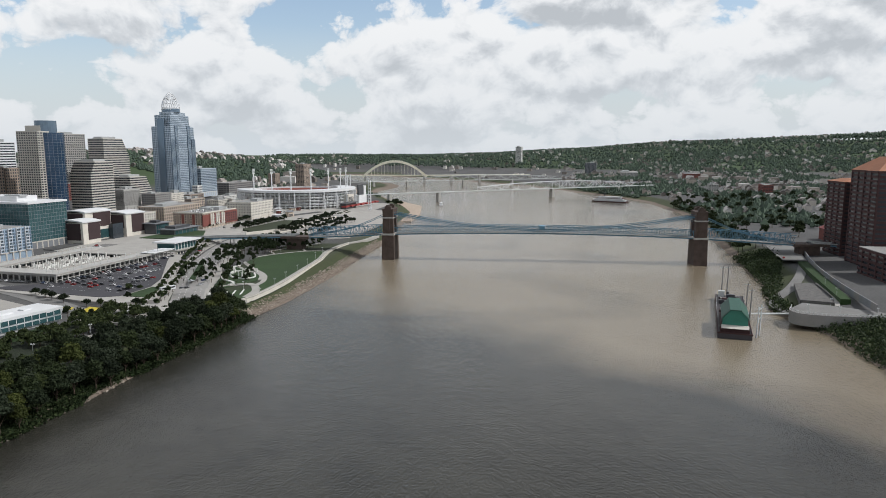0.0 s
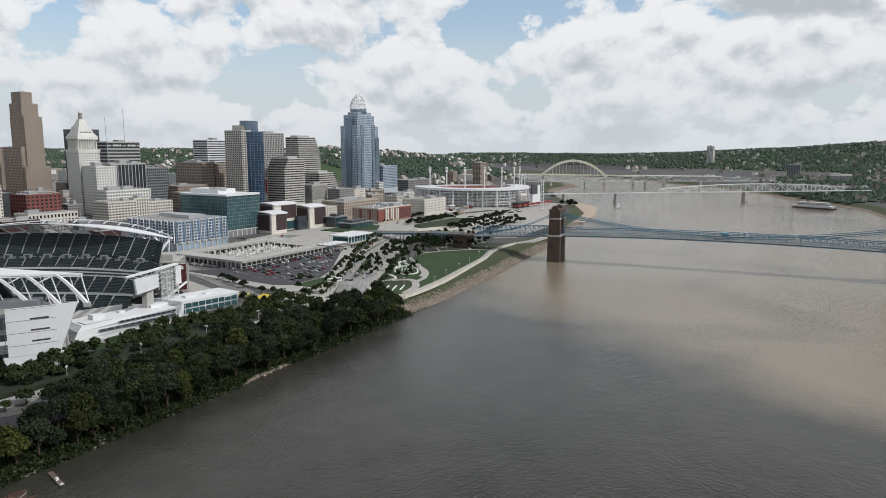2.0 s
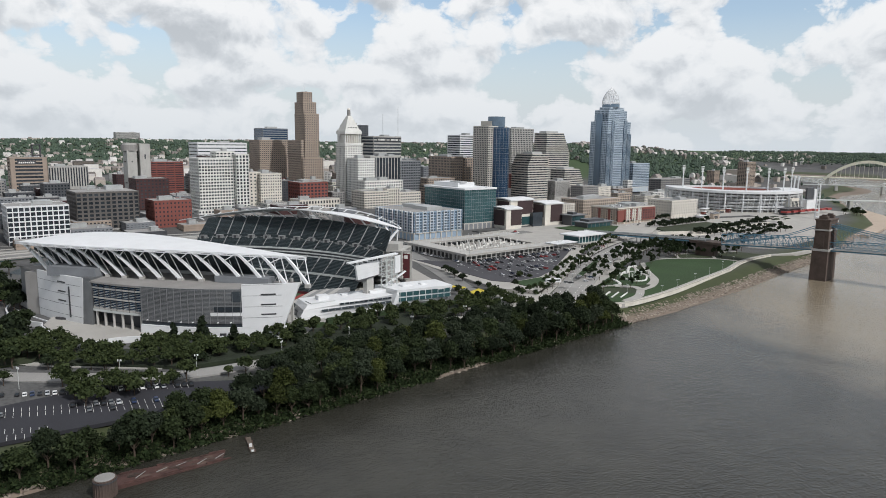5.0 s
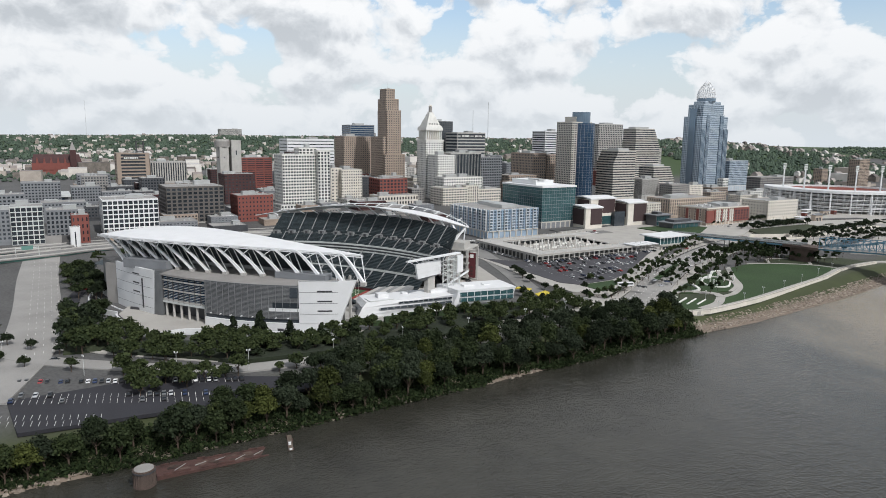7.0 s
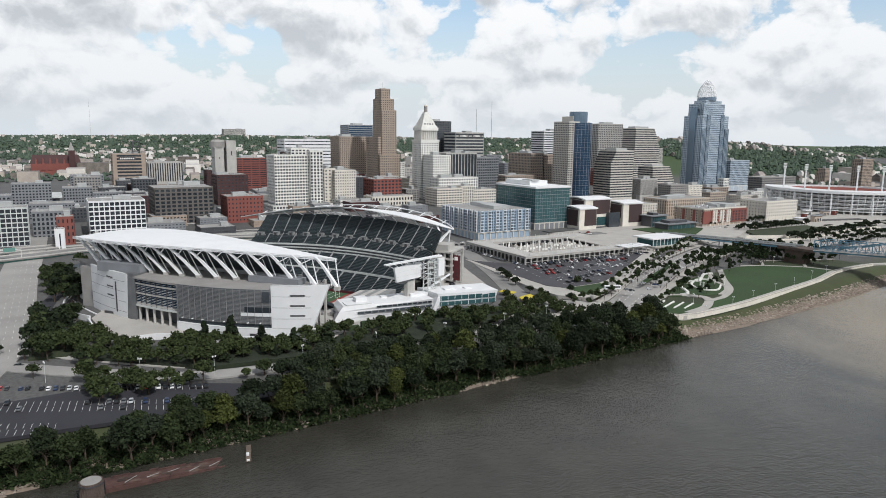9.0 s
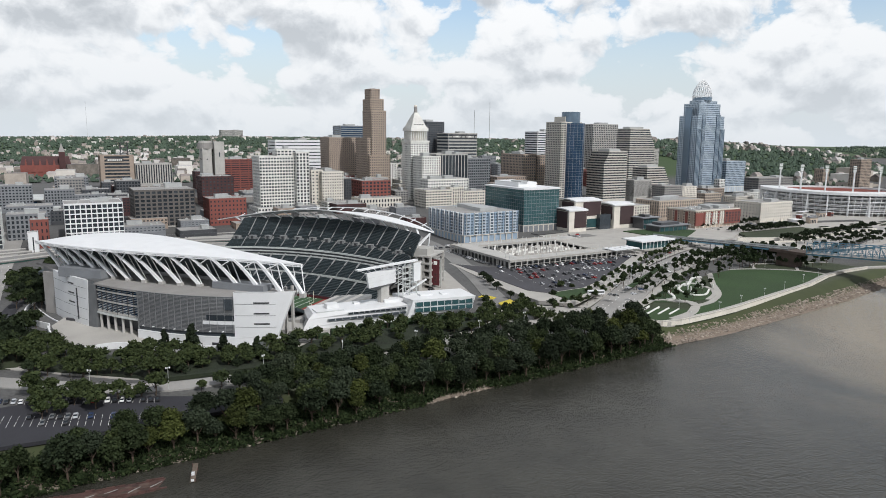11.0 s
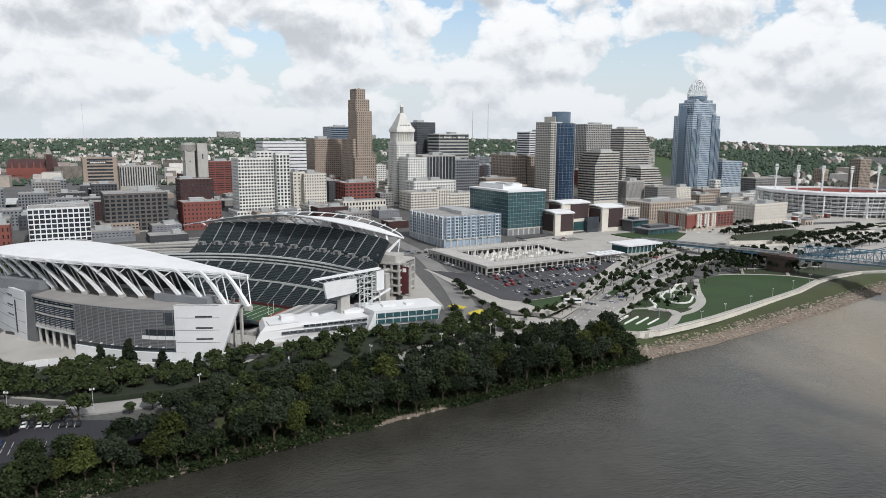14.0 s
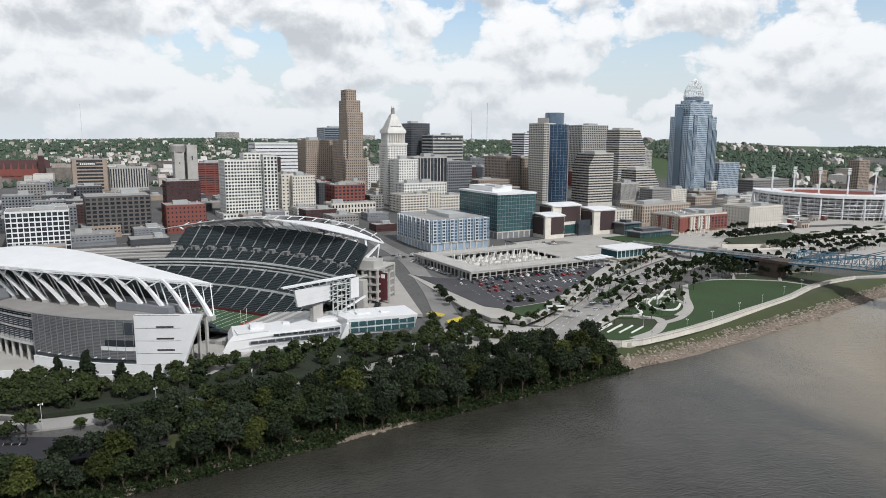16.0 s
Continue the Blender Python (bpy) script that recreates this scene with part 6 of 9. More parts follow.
for k in range(3):
    part("storey", Mesh().box(-7 + k, -36 + k * 5, 2 + k * 3.4, 7 - k, 36 - k * 5, 4.8 + k * 3.4), M_WHITE, pb)
    part("gallery", Mesh().box(-8 + k, -38 + k * 5, 4.8 + k * 3.4, 8 - k, 38 - k * 5, 5.4 + k * 3.4), M_DKRED if k == 1 else M_WHITE, pb)
part("funnel", Mesh().tube((0, 14, 12), (0, 14, 20), 1, 1, 8).tube((4, 14, 12), (4, 14, 20), 1, 1, 8), M_DARK, pb)
sb_ = thing("sunken_barge", "rusty half-sunk barge along the bank", "barge", pose(-109, 73, -0.55, 1.5, 2.6, 82))
part("hull", Mesh().prism([(-21, -4), (20, -4), (23, 0), (20, 4), (-21, 4)], -1.2, 1.3), M_RUST, sb_)
rb = random.Random(3)
for k in range(12):
    if k in (3, 8):
        continue
    for y in (-3.6, 3.2):
        part("coaming", Mesh().box(-19 + k * 3.1, y, 1.2, -16.1 + k * 3.1, y + 0.4, 1.5 + rb.uniform(0.1, 0.7)), M_RUST, sb_)
silt_and_sun = Mesh()
for k in range(26):
    x, y, w = rb.uniform(-18, 14), rb.uniform(-3, 1.4), rb.uniform(1.2, 4)
    silt_and_sun.prism([(x, y), (x + w, y + rb.uniform(-0.4, 0.4)), (x + w * 0.8, y + rb.uniform(0.8, 1.7)), (x + w * 0.1, y + 1.2)], 1.25, 1.35 + rb.uniform(0.02, 0.3))
part("deck_silt", silt_and_sun, material("dry_silt", (0.075, 0.05, 0.04), 0.95, spread=0.7, scale=0.4, island=1.0), sb_, kind="stuff")
for k in range(5):
    part("drift_log", Mesh().tube((-15 + k * 7, -2 + k % 3, 1.5), (-11 + k * 7, 1 - k % 2, 1.8), 0.2, 0.12, 6), M_DKCONC, sb_)
cp = thing("mooring_cell", "round rusty steel mooring cell filled with concrete", "pier", pose(-107.5, 47.5, 0))
shell = part("shell", Mesh().tube((0, 0, -3), (0, 0, 6.2), 3.5, 3.5, 24), M_TOWER, cp)
for k in range(24):
    a = 6.2832 * k / 24
    part("sheet_pile", Mesh().tube((3.55 * math.cos(a), 3.55 * math.sin(a), -3), (3.55 * math.cos(a), 3.55 * math.sin(a), 6.1 + (k * 7 % 5) * 0.06), 0.16, 0.16, 5), M_TOWER, shell)
part("rim", Mesh().tube((0, 0, 5.2), (0, 0, 5.7), 3.8, 3.8, 24), M_DARK, cp)
part("fill", Mesh().tube((0, 0, 6.2), (0, 0, 6.4), 3.2, 3.1, 20), M_DKCONC, cp)
dk = thing("gauge_dock", "small weathered wooden dock with white gauge boxes", "dock", pose(-107.5, 101, 0.1, 0, 0, 68))
M_PLANK = material("weathered_planks", (0.12, 0.095, 0.075), 0.95, spread=0.5, scale=0.8)
for k in range(12):
    part("plank", Mesh().box(-0.9, -7 + k * 1.18, 0.3, 0.9, -5.95 + k * 1.18, 0.42), M_PLANK, dk)
for x in (-0.7, 0.55):
    part("beam", Mesh().box(x, -7, 0.05, x + 0.15, 7.2, 0.3), M_PLANK, dk)
part("gauge_box", Mesh().box(-0.7, -2.4, 0.42, 0.3, -1.4, 1.4), M_WHITE, dk)
part("gauge_box", Mesh().box(-0.5, -6.8, 0.42, 0.5, -6.2, 0.95), M_WHITE, dk)
for k in range(4):
    part("pile", Mesh().tube((-1 if k % 2 else 1, -6 + k * 4, -3), (-1 if k % 2 else 1, -6 + k * 4, 1.0), 0.2, 0.2, 6), M_RUST, dk)


# ---- streets, lots and the riverside park ----
M_YELLOWBED = material("yellow_flower_bed", (0.50, 0.40, 0.04), 0.95, spread=0.4, scale=0.4)
M_HEDGE = material("hedge_leaves", (0.03, 0.055, 0.02), 0.95, spread=0.6, scale=0.3, fine=2.0, bump=1.0)


def slab(name, label, category, pts, z, mat, depth=0.6, over=None):
    """A flat paved or planted patch with a raised edge."""
    area = sum(a[0] * b_[1] - b_[0] * a[1] for a, b_ in zip(pts, pts[1:] + pts[:1]))
    pts = pts if area > 0 else pts[::-1]
    return thing(name, label, category, mesh=Mesh().prism(pts, z - depth, z), mat=mat, kind="structure")


def ribbon(name, label, category, pts, width, mat, z=None, lift=0.25, depth=0.8, kind="structure", parent=None):
    """A road or path along a line of points, smoothed."""
    P_ = [Vector((x, y, 0)) for x, y in pts]
    fine = []
    for i in range(len(P_) - 1):
        a, b_, c_, d_ = P_[max(0, i - 1)], P_[i], P_[i + 1], P_[min(len(P_) - 1, i + 2)]
        for k in range(6):
            t = k / 6
            fine.append(0.5 * ((2 * b_) + (c_ - a) * t + (2 * a - 5 * b_ + 4 * c_ - d_) * t * t + (3 * b_ - a - 3 * c_ + d_) * t * t * t))
    fine.append(P_[-1])
    left, right = [], []
    for i, p_ in enumerate(fine):
        d_ = (fine[min(i + 1, len(fine) - 1)] - fine[max(i - 1, 0)]).normalized()
        s_ = Vector((-d_.y, d_.x, 0)) * width / 2
        zz = z if z is not None else float(max(ground_z(p_.x + e * s_.x, p_.y + e * s_.y) for e in (-1, 0, 1))) + lift
        left.append((p_.x + s_.x, p_.y + s_.y, zz))
        right.append((p_.x - s_.x, p_.y - s_.y, zz))
    m = Mesh().strip(left, right, depth)
    if parent is not None:
        return part(name, m, mat, parent)
    return thing(name, label, category, mesh=m, mat=mat, kind=kind)


# roads
ribbon("road", "wide pale riverside road with median", "road", [(-128, 318), (-147, 371), (-175, 433), (-204, 508), (-230, 596), (-245, 668), (-250, 760), (-244, 880), (-215, 1000)], 25, M_PALEROAD)
ribbon("road", "riverside street behind the trees", "road", [(-262, 20), (-236, 36), (-200, 74), (-178, 106), (-168, 150), (-165, 205), (-157, 262), (-140, 312), (-134, 326)], 11, M_PALEROAD)
RIVER_ROAD = [(-128, 318), (-147, 371), (-175, 433), (-204, 508), (-230, 596), (-245, 668)]
AVENUE = ribbon("road", "wide avenue running under the highway", "road", [(-196, 4), (-245, 27), (-283, 36), (-342, 46), (-446, 60), (-560, 80), (-640, 92)], 26, M_PALEROAD)
ribbon("road", "street beside the stadium", "road", [(-150, 338), (-172, 322), (-214, 338), (-278, 372), (-380, 418), (-470, 440)], 15, M_ROAD)
ribbon("road", "access loop below the stand", "road", [(-296, 60), (-330, 62), (-372, 74), (-410, 98)], 8, M_ASPH)
ribbon("pavement", "pale footway along the riverside street", "pavement", [(-250, 46), (-210, 84), (-188, 112), (-179, 152), (-176, 205), (-168, 258), (-152, 302)], 4.0, M_PAVE, lift=0.4)
ribbon("pavement", "curving pale garden path", "pavement", [(-176, 190), (-178, 240), (-172, 280), (-176, 312), (-190, 330)], 4.0, M_PAVE, lift=0.5)
ribbon("pavement", "pale footway beside the riverside road", "pavement", [(-130, 368), (-158, 432), (-186, 503), (-209, 584), (-224, 650)], 8, M_PAVE, lift=0.35)
ribbon("pavement", "pale footway beside the parking lot", "pavement", [(-166, 372), (-194, 438), (-222, 508), (-248, 592), (-262, 662)], 6, M_PAVE, lift=0.4)
slab("grass_median", "grass median in the road", "grass", [(-178.5, 434), (-174.5, 436), (-210, 525), (-213.5, 523)], 13.1, M_GRASS)
slab("pavement", "pale paved street in front of the blocks", "pavement", [(-300, 560), (-262, 560), (-262, 720), (-330, 900), (-400, 960), (-400, 560)], 14.6, M_PAVE, 3)
slab("pavement", "wide pale plaza by the stadium", "pavement", [(-232, 300), (-214, 320), (-300, 360), (-370, 392), (-352, 340), (-268, 300)], 13.9, M_PAVE, 2)
slab("pavement", "pale street corner", "pavement", [(-182, 300), (-150, 300), (-138, 330), (-150, 362), (-180, 338)], 12.9, M_PAVE, 1.6)
slab("green_square", "green lawn between the pavilions", "grass", [(-362, 664), (-300, 656), (-296, 690), (-318, 740), (-352, 738)], 15.4, M_GRASS, 1.2)
slab("flower_bed", "bright yellow flower bed", "flower bed", [(-195, 324), (-198, 337), (-180, 333), (-177, 316)], 13.2, M_YELLOWBED)
slab("flower_bed", "narrow yellow flower bed", "flower bed", [(-215, 328), (-205, 331), (-203, 326), (-213, 322)], 14.1, M_YELLOWBED)
slab("lawn", "sloping lawn below the office wing", "grass", [(-160, 170), (-176, 170), (-178, 240), (-190, 300), (-172, 300), (-160, 240)], 11.6, M_SHRUB, 1.0)
# far main parking lot and garage
LOT = [(-318, 385), (-209, 365), (-197, 371), (-194, 405), (-203, 435), (-250, 529), (-260, 552), (-277, 409)]


def within(x, y, pts):
    """True inside a plan outline."""
    hit = False
    for (ax, ay), (bx, by) in zip(pts, pts[1:] + pts[:1]):
        if (ay > y) != (by > y) and x < ax + (y - ay) * (bx - ax) / (by - ay):
            hit = not hit
    return hit


slab("lawn", "small green corner beside the parking lot", "grass", [(-195, 371), (-172, 368), (-184, 402), (-192, 404)], 13.5, M_GRASS)
slab("pavement", "pale footway round the parking lot", "pavement", [(-326, 384), (-214, 353), (-184, 350), (-166, 362), (-182, 410), (-196, 444), (-252, 560), (-264, 560), (-277, 409)], 13.15, M_PAVE, 2.4)
# lighter copy of the near lot's asphalt: sunlight put into the base colour
lot = slab("parking_lot", "asphalt parking lot, lightened for sunlight, with white bay lines", "parking lot", LOT, 13.4, material("sunlit_asphalt", (0.052, 0.051, 0.058), 0.9, spread=0.3, scale=0.04), 0.4)
for row in range(8):
    for k in range(40):
        p_ = Vector((-274, 409, 0)) - NORTH * (8.6 + row * 10.5) + EAST * (k * 2.8 - 20)
        if within(p_.x, p_.y, LOT) and within(p_.x + 3, p_.y, LOT):
            part("bay_line", Mesh().box(-0.07, -2.4, 0, 0.07, 2.4, 0.02), M_LINE, lot, m=pose(p_.x, p_.y, 13.404, 0, 0, GRID)) if (k + row) % 3 == 0 else None
ribbon("road", "dark street in front of the apartment blocks", "road", [to_world_(EAST.x * -276 + EAST.y * 409 + e, NORTH.x * -276 + NORTH.y * 409 + 112) for e in (-60, 0, 60, 120, 190)], 16, M_ROAD, z=15.05, depth=1.2)
gar = thing("parking_garage", "open concrete parking garage frame under construction", "garage", grid_pose(-276, 409, 13))
LW, LD = 142, 96
for a in ((0, 0, LW, 18), (0, 78, LW, LD), (0, 18, 20, 78)):
    part("deck_slab", Mesh().box(a[0], a[1], 5.4, a[2], a[3], 6.4), M_CONC, gar)
part("deck_slab", Mesh().box(112, 18, 4.4, LW, 78, 5.3), M_PAVE, gar)
part("lower_slab", Mesh().box(20, 18, -3, 112, 78, 1.6), M_PAVE, gar)
for i in range(25):
    x = i * LW / 24
    for y in (0.4, 17, 79, 95.4):
        part("pier", Mesh().box(x - 0.45, y - 0.4, -2, x + 0.45, y + 0.4, 5.4), M_CONC, gar)
for i in range(17):
    y = 2 + i * 5.8
    part("pier", Mesh().box(-0.1, y - 0.4, -2, 0.8, y + 0.4, 5.4), M_CONC, gar)
for a in ((0, -0.2, LW, 0.2), (0, 95.8, LW, 96.2), (-0.2, 0, 0.2, LD), (19.8, 17.8, 112, 18.2), (19.8, 77.8, 112, 78.2)):
    part("parapet", Mesh().box(a[0], a[1], 6.4, a[2], a[3], 7.3), M_PAVE, gar)
rg = random.Random(8)
for i in range(13):
    for j in range(7):
        h = rg.choice((4.4, 5.6, 6.4, 6.8))
        part("column", Mesh().box(22 + i * 7.2, 20 + j * 9.2, 1.4, 22.9 + i * 7.2, 20.9 + j * 9.2, h), M_WSTONE, gar)
for k in range(16):
    x, y = rg.uniform(22, 100), rg.uniform(20, 70)
    part("wall_piece", Mesh().box(x, y, 1.5, x + rg.uniform(4, 14), y + 0.5, rg.uniform(3, 5.6)) if k % 2 else Mesh().box(x, y, 1.5, x + 0.5, y + rg.uniform(4, 12), rg.uniform(3, 5.6)), M_PAVE, gar)
for i in range(12):
    for j in range(6):
        part("deck_beam", Mesh().box(22.3 + i * 7.2, 24.5 + j * 9.2, 1.5, 28.6 + i * 7.2, 25.0 + j * 9.2, rg.choice((2.6, 3.4, 4.2))), M_CONC if (i + j) % 3 else M_WSTONE, gar)
for i in range(24):
    x = (i + 0.5) * LW / 24
    part("rail", Mesh().box(x - LW / 48 + 0.5, -0.1, 2.2, x + LW / 48 - 0.5, 0.1, 2.6), M_CONC, gar)
for i in range(9):
    for j in (3, 9, 15, 80, 86, 92):
        part("deck_post", Mesh().box(6 + i * 15, j, 6.4, 6.3 + i * 15, j + 0.3, 9.6), M_PALESTEEL, gar)
for k in range(4):
    part("roof_panel", Mesh().box(112 + k * 8, -4, 7.2, 119 + k * 8, 12, 7.8), M_WHITE, gar)
# near parking lot
lotb = slab("parking_lot", "dark asphalt riverside parking lot with white bay lines", "parking lot", [(-224, 16), (-214, 40), (-182, 84), (-152, 124), (-146, 150), (-132, 146), (-138, 96), (-148, 52), (-156, 16)], 9.4, M_ASPH, 1.5)
AX = Vector((36, 55, 0)).normalized()
AP = Vector((AX.y, -AX.x, 0))
O_ = Vector((-218, 24, 9.4))
line_mesh = Mesh().box(-2.5, -0.06, 0, 2.5, 0.06, 0.02).data("bay_line", M_LINE)
for row, off in enumerate((4, 20, 26, 42, 48)):
    for k in range(34 if row < 3 else 18):
        p_ = O_ + AX * (k * 2.9 + (0 if row < 2 else 2)) + AP * off
        if row >= 3 and k < 1:
            continue
        if p_.x > -140 - 0.10 * (p_.y - 16) or p_.y > 140:
            continue
        ln = new("bay_line", line_mesh)
        ln.parent = lotb
        ln.matrix_basis = pose(p_.x, p_.y, p_.z + 0.004, 0, 0, math.degrees(math.atan2(AP.y, AP.x)) + 18)

# park
PZ = 8.5
EDGE = [(-131.9, 376), (-122, 378.5), (-112.5, 384.8), (-108, 398), (-106, 424), (-105.5, 457), (-108.5, 516), (-112, 577), (-119, 622), (-120, 650), (-116, 690)]
ROUND_LAWN = [(-122, 631), (-146.5, 626), (-171.6, 602), (-185, 575), (-184, 552), (-157.8, 514.5), (-136.6, 487), (-126, 460), (-124, 438), (-114, 415)]
slab("lawn", "planted green park ground", "grass", EDGE[:9] + [(-124, 690), (-206, 690), (-208, 632), (-196, 580), (-182, 528), (-160, 440), (-140, 396)], PZ - 0.15, M_BANKGRASS, 3)
slab("lawn", "planted ground round the stadium, darkened for tree shade", "shrubs", [(-182, 112), (-172, 150), (-170, 205), (-178, 262), (-190, 262), (-196, 190), (-206, 130), (-236, 92), (-270, 78), (-262, 60), (-240, 52)], 11.4, M_SHRUB, 2)
slab("lawn", "large open green lawn in the park", "grass", ROUND_LAWN + [(-110, 420), (-109, 457), (-112, 516), (-116, 577), (-121, 618)], PZ, M_GRASS, 2.5)
slab("lawn", "small fan-shaped lawn", "grass", [(-113, 390), (-110, 402), (-120, 428), (-132, 420), (-138, 404), (-128, 384)], PZ + 0.1, M_GRASS, 2.5)
slab("garden_bed", "planted garden slope with winding walls", "grass", [(-142, 404), (-150, 424), (-142, 436), (-132, 462), (-138, 482), (-160, 506), (-180, 528), (-176, 500), (-166, 460), (-156, 432)], PZ + 0.15, M_GRASS, 3)
ribbon("pavement", "pale riverside promenade with balustrade", "pavement", [(x - 3.2, y) for x, y in EDGE[1:]] + [(-106, 725), (-100, 770)], 5.0, M_PAVE, z=PZ + 0.2, depth=3)
bal = thing("balustrade", "pale stone balustrade along the promenade", "railing", kind="structure")
for (xa, ya), (xb, yb) in zip(EDGE[:-1], EDGE[1:]):
    n = max(1, round(math.hypot(xb - xa, yb - ya) / 6))
    for k in range(n):
        a, b_ = Vector((xa + (xb - xa) * k / n, ya + (yb - ya) * k / n, PZ + 0.4)), Vector((xa + (xb - xa) * (k + 1) / n, ya + (yb - ya) * (k + 1) / n, PZ + 0.4))
        m = Mesh().bar(a + Vector((0, 0, 1.0)), b_ + Vector((0, 0, 1.0)), 0.35, 0.3).bar(a - Vector((0, 0, 1.2)), b_ - Vector((0, 0, 1.2)), 0.5, 2.6)
        m.bar(a, a + Vector((0, 0, 1.2)), 0.6)
        for q in range(1, 8):
            c_ = a + (b_ - a) * q / 8
            m.bar(c_, c_ + Vector((0, 0, 1.0)), 0.16)
        part("balustrade_panel", m, M_CREAM, bal)
for pts, w, mat, up_, nm in ((ROUND_LAWN[:5], 2.6, M_PAVE, 0.2, "pale path round the lawn"), (ROUND_LAWN[4:], 4.2, M_PAVE, 0.25, "curved pale path beside the lawn"),
                             ([(-177, 528.5), (-178.8, 519), (-167, 494), (-170, 481), (-163, 463), (-147, 448), (-146.6, 438.7)], 2.0, M_WSTONE, 1.1, "winding white stone seat wall"),
                             ([(-164, 503), (-170, 495.5), (-160.7, 474), (-147, 466), (-140, 475), (-147.6, 492)], 1.3, M_WSTONE, 1.0, "oval white stone seat wall"),
                             ([(-178.7, 526), (-160, 504), (-146, 494), (-136.5, 480.6), (-130.7, 463)], 3.0, M_PAVE, 0.5, "pale stone terrace path"),
                             ([(-146.6, 438.7), (-151, 427.5), (-142.5, 401), (-134, 382)], 2.6, M_PAVE, 0.6, "pale stone path to the promenade"),
                             ([(-146, 438), (-134, 446), (-125, 440)], 6.0, M_PAVE, 0.4, "pale stone garden plaza"), ([(-124, 438), (-116, 420), (-114, 398)], 6.0, M_PAVE, 0.3, "pale stone garden plaza"),
                             ([(-192, 560), (-200, 590), (-206, 640), (-200, 690)], 2.6, M_PAVE, 0.3, "pale park path"), ([(-172, 602), (-186, 622), (-202, 630)], 2.4, M_PAVE, 0.3, "pale park path"),
                             ([(-146, 626), (-160, 650), (-178, 676)], 2.4, M_PAVE, 0.3, "pale park path"), ([(-186, 622), (-170, 652), (-150, 690)], 2.2, M_PAVE, 0.34, "pale park path")):
    ribbon("pavement", nm, "pavement", pts, w, mat, z=PZ + up_, depth=2.0)
for k in range(5):
    x, y = -140.5 + k * 4.4, 384 + k * 5.5
    slab("stone_step", "low white stone terrace step", "steps", [(x, y), (x + 1.3, y - 0.4), (x - 6.5 + k * 0.8, y + 25 - k * 2), (x - 7.8 + k * 0.8, y + 25.4 - k * 2)], PZ + 0.9 - 0.1 * k, M_WSTONE, 1.5)
for k in range(10):
    x, y = -146 - (k % 5) * 4.5, 470 + (k // 5) * 18 + (k % 3) * 3
    fo = thing("fountain_post", "slim stone fountain post", "post", pose(x, y, PZ + 0.9), Mesh().box(-0.4, -0.4, 0, 0.4, 0.4, 3.4).box(-0.6, -0.6, 3.4, 0.6, 0.6, 3.7), M_WSTONE, "fountain posts")
lamp = thing("street_lamp", "slim park lamp post with two lamps", "lamp", pose(-104, 400, PZ + 0.4), None, None, "park lamps")
part("pole", Mesh().tube((0, 0, 0), (0, 0, 6.5), 0.11, 0.08, 6), M_PALESTEEL, lamp)
part("arm", Mesh().bar((-0.7, 0, 6.3), (0.7, 0, 6.3), 0.1), M_PALESTEEL, lamp)
for sx in (-0.7, 0.7):
    part("lamp_head", Mesh().box(sx - 0.2, -0.2, 6.0, sx + 0.2, 0.2, 6.5), M_WHITE, lamp)
for k, (x, y, z) in enumerate([(-108, 440, PZ), (-110, 470, PZ), (-112, 505, PZ), (-115, 540, PZ), (-120, 580, PZ), (-124, 615, PZ), (-150, 648, PZ), (-172, 620, PZ), (-186, 590, PZ), (-128, 425, PZ),
                               (-205, 47, 10.5), (-186, 82, 10.5), (-170, 110, 10.5), (-162, 150, 10.5), (-160, 190, 10.5), (-154, 230, 10.5), (-150, 270, 10.5), (-146, 300, 11.5),
                               (-250, 20, 10.5), (-300, 58, 11), (-380, 74, 12), (-430, 84, 12), (-160, 400, 12), (-190, 455, 12), (-212, 505, 12), (-232, 560, 12), (-240, 620, 12)]):
    copy_thing(lamp, pose(x, y, z, 0, 0, k * 37) @ Matrix.Diagonal((1, 1, 1.0 if k < 10 else 1.5, 1)))
# elevated highway
hw = thing("highway_viaduct", "grey elevated highway decks with green steel girders", "viaduct", kind="structure")
M_GREENSTEEL = material("green_girder", (0.10, 0.22, 0.19), 0.6)
for k, (pts, z, w) in enumerate((([(-490, -60), (-502, 20), (-512, 80), (-520, 120), (-508, 200), (-470, 300), (-480, 420)], 20, 20), ([(-528, -60), (-534, 20), (-545, 80), (-546, 130), (-535, 210), (-505, 310), (-512, 420)], 20.6, 18),
                                 ([(-640, -60), (-640, 30), (-612, 90), (-580, 130), (-560, 200), (-535, 310), (-545, 440)], 21, 22), ([(-780, -60), (-745, 60), (-690, 96), (-640, 122), (-600, 190), (-570, 330)], 20, 24))):
    ribbon("deck", "", "", pts, w, M_ROAD, z=z, depth=1.0, parent=hw)
    ribbon("girder", "", "", pts, w - 3, M_GREENSTEEL, z=z - 0.9, depth=1.8, parent=hw)
    for side in (-1, 1):
        ribbon("barrier", "", "", [(x + side * (w / 2 - 0.3), y) for x, y in pts], 0.5, M_CONC, z=z + 1.0, depth=1.2, parent=hw)
    for (x, y) in pts[1:-1]:
        for o in (-5, 5):
            part("column", Mesh().tube((x + o, y, 4), (x + o, y, z - 2.6), 1.0, 1.0, 8), M_CONC, hw)
        part("cross_beam", Mesh().box(x - 7, y - 1, z - 3.4, x + 7, y + 1, z - 2.4), M_CONC, hw)
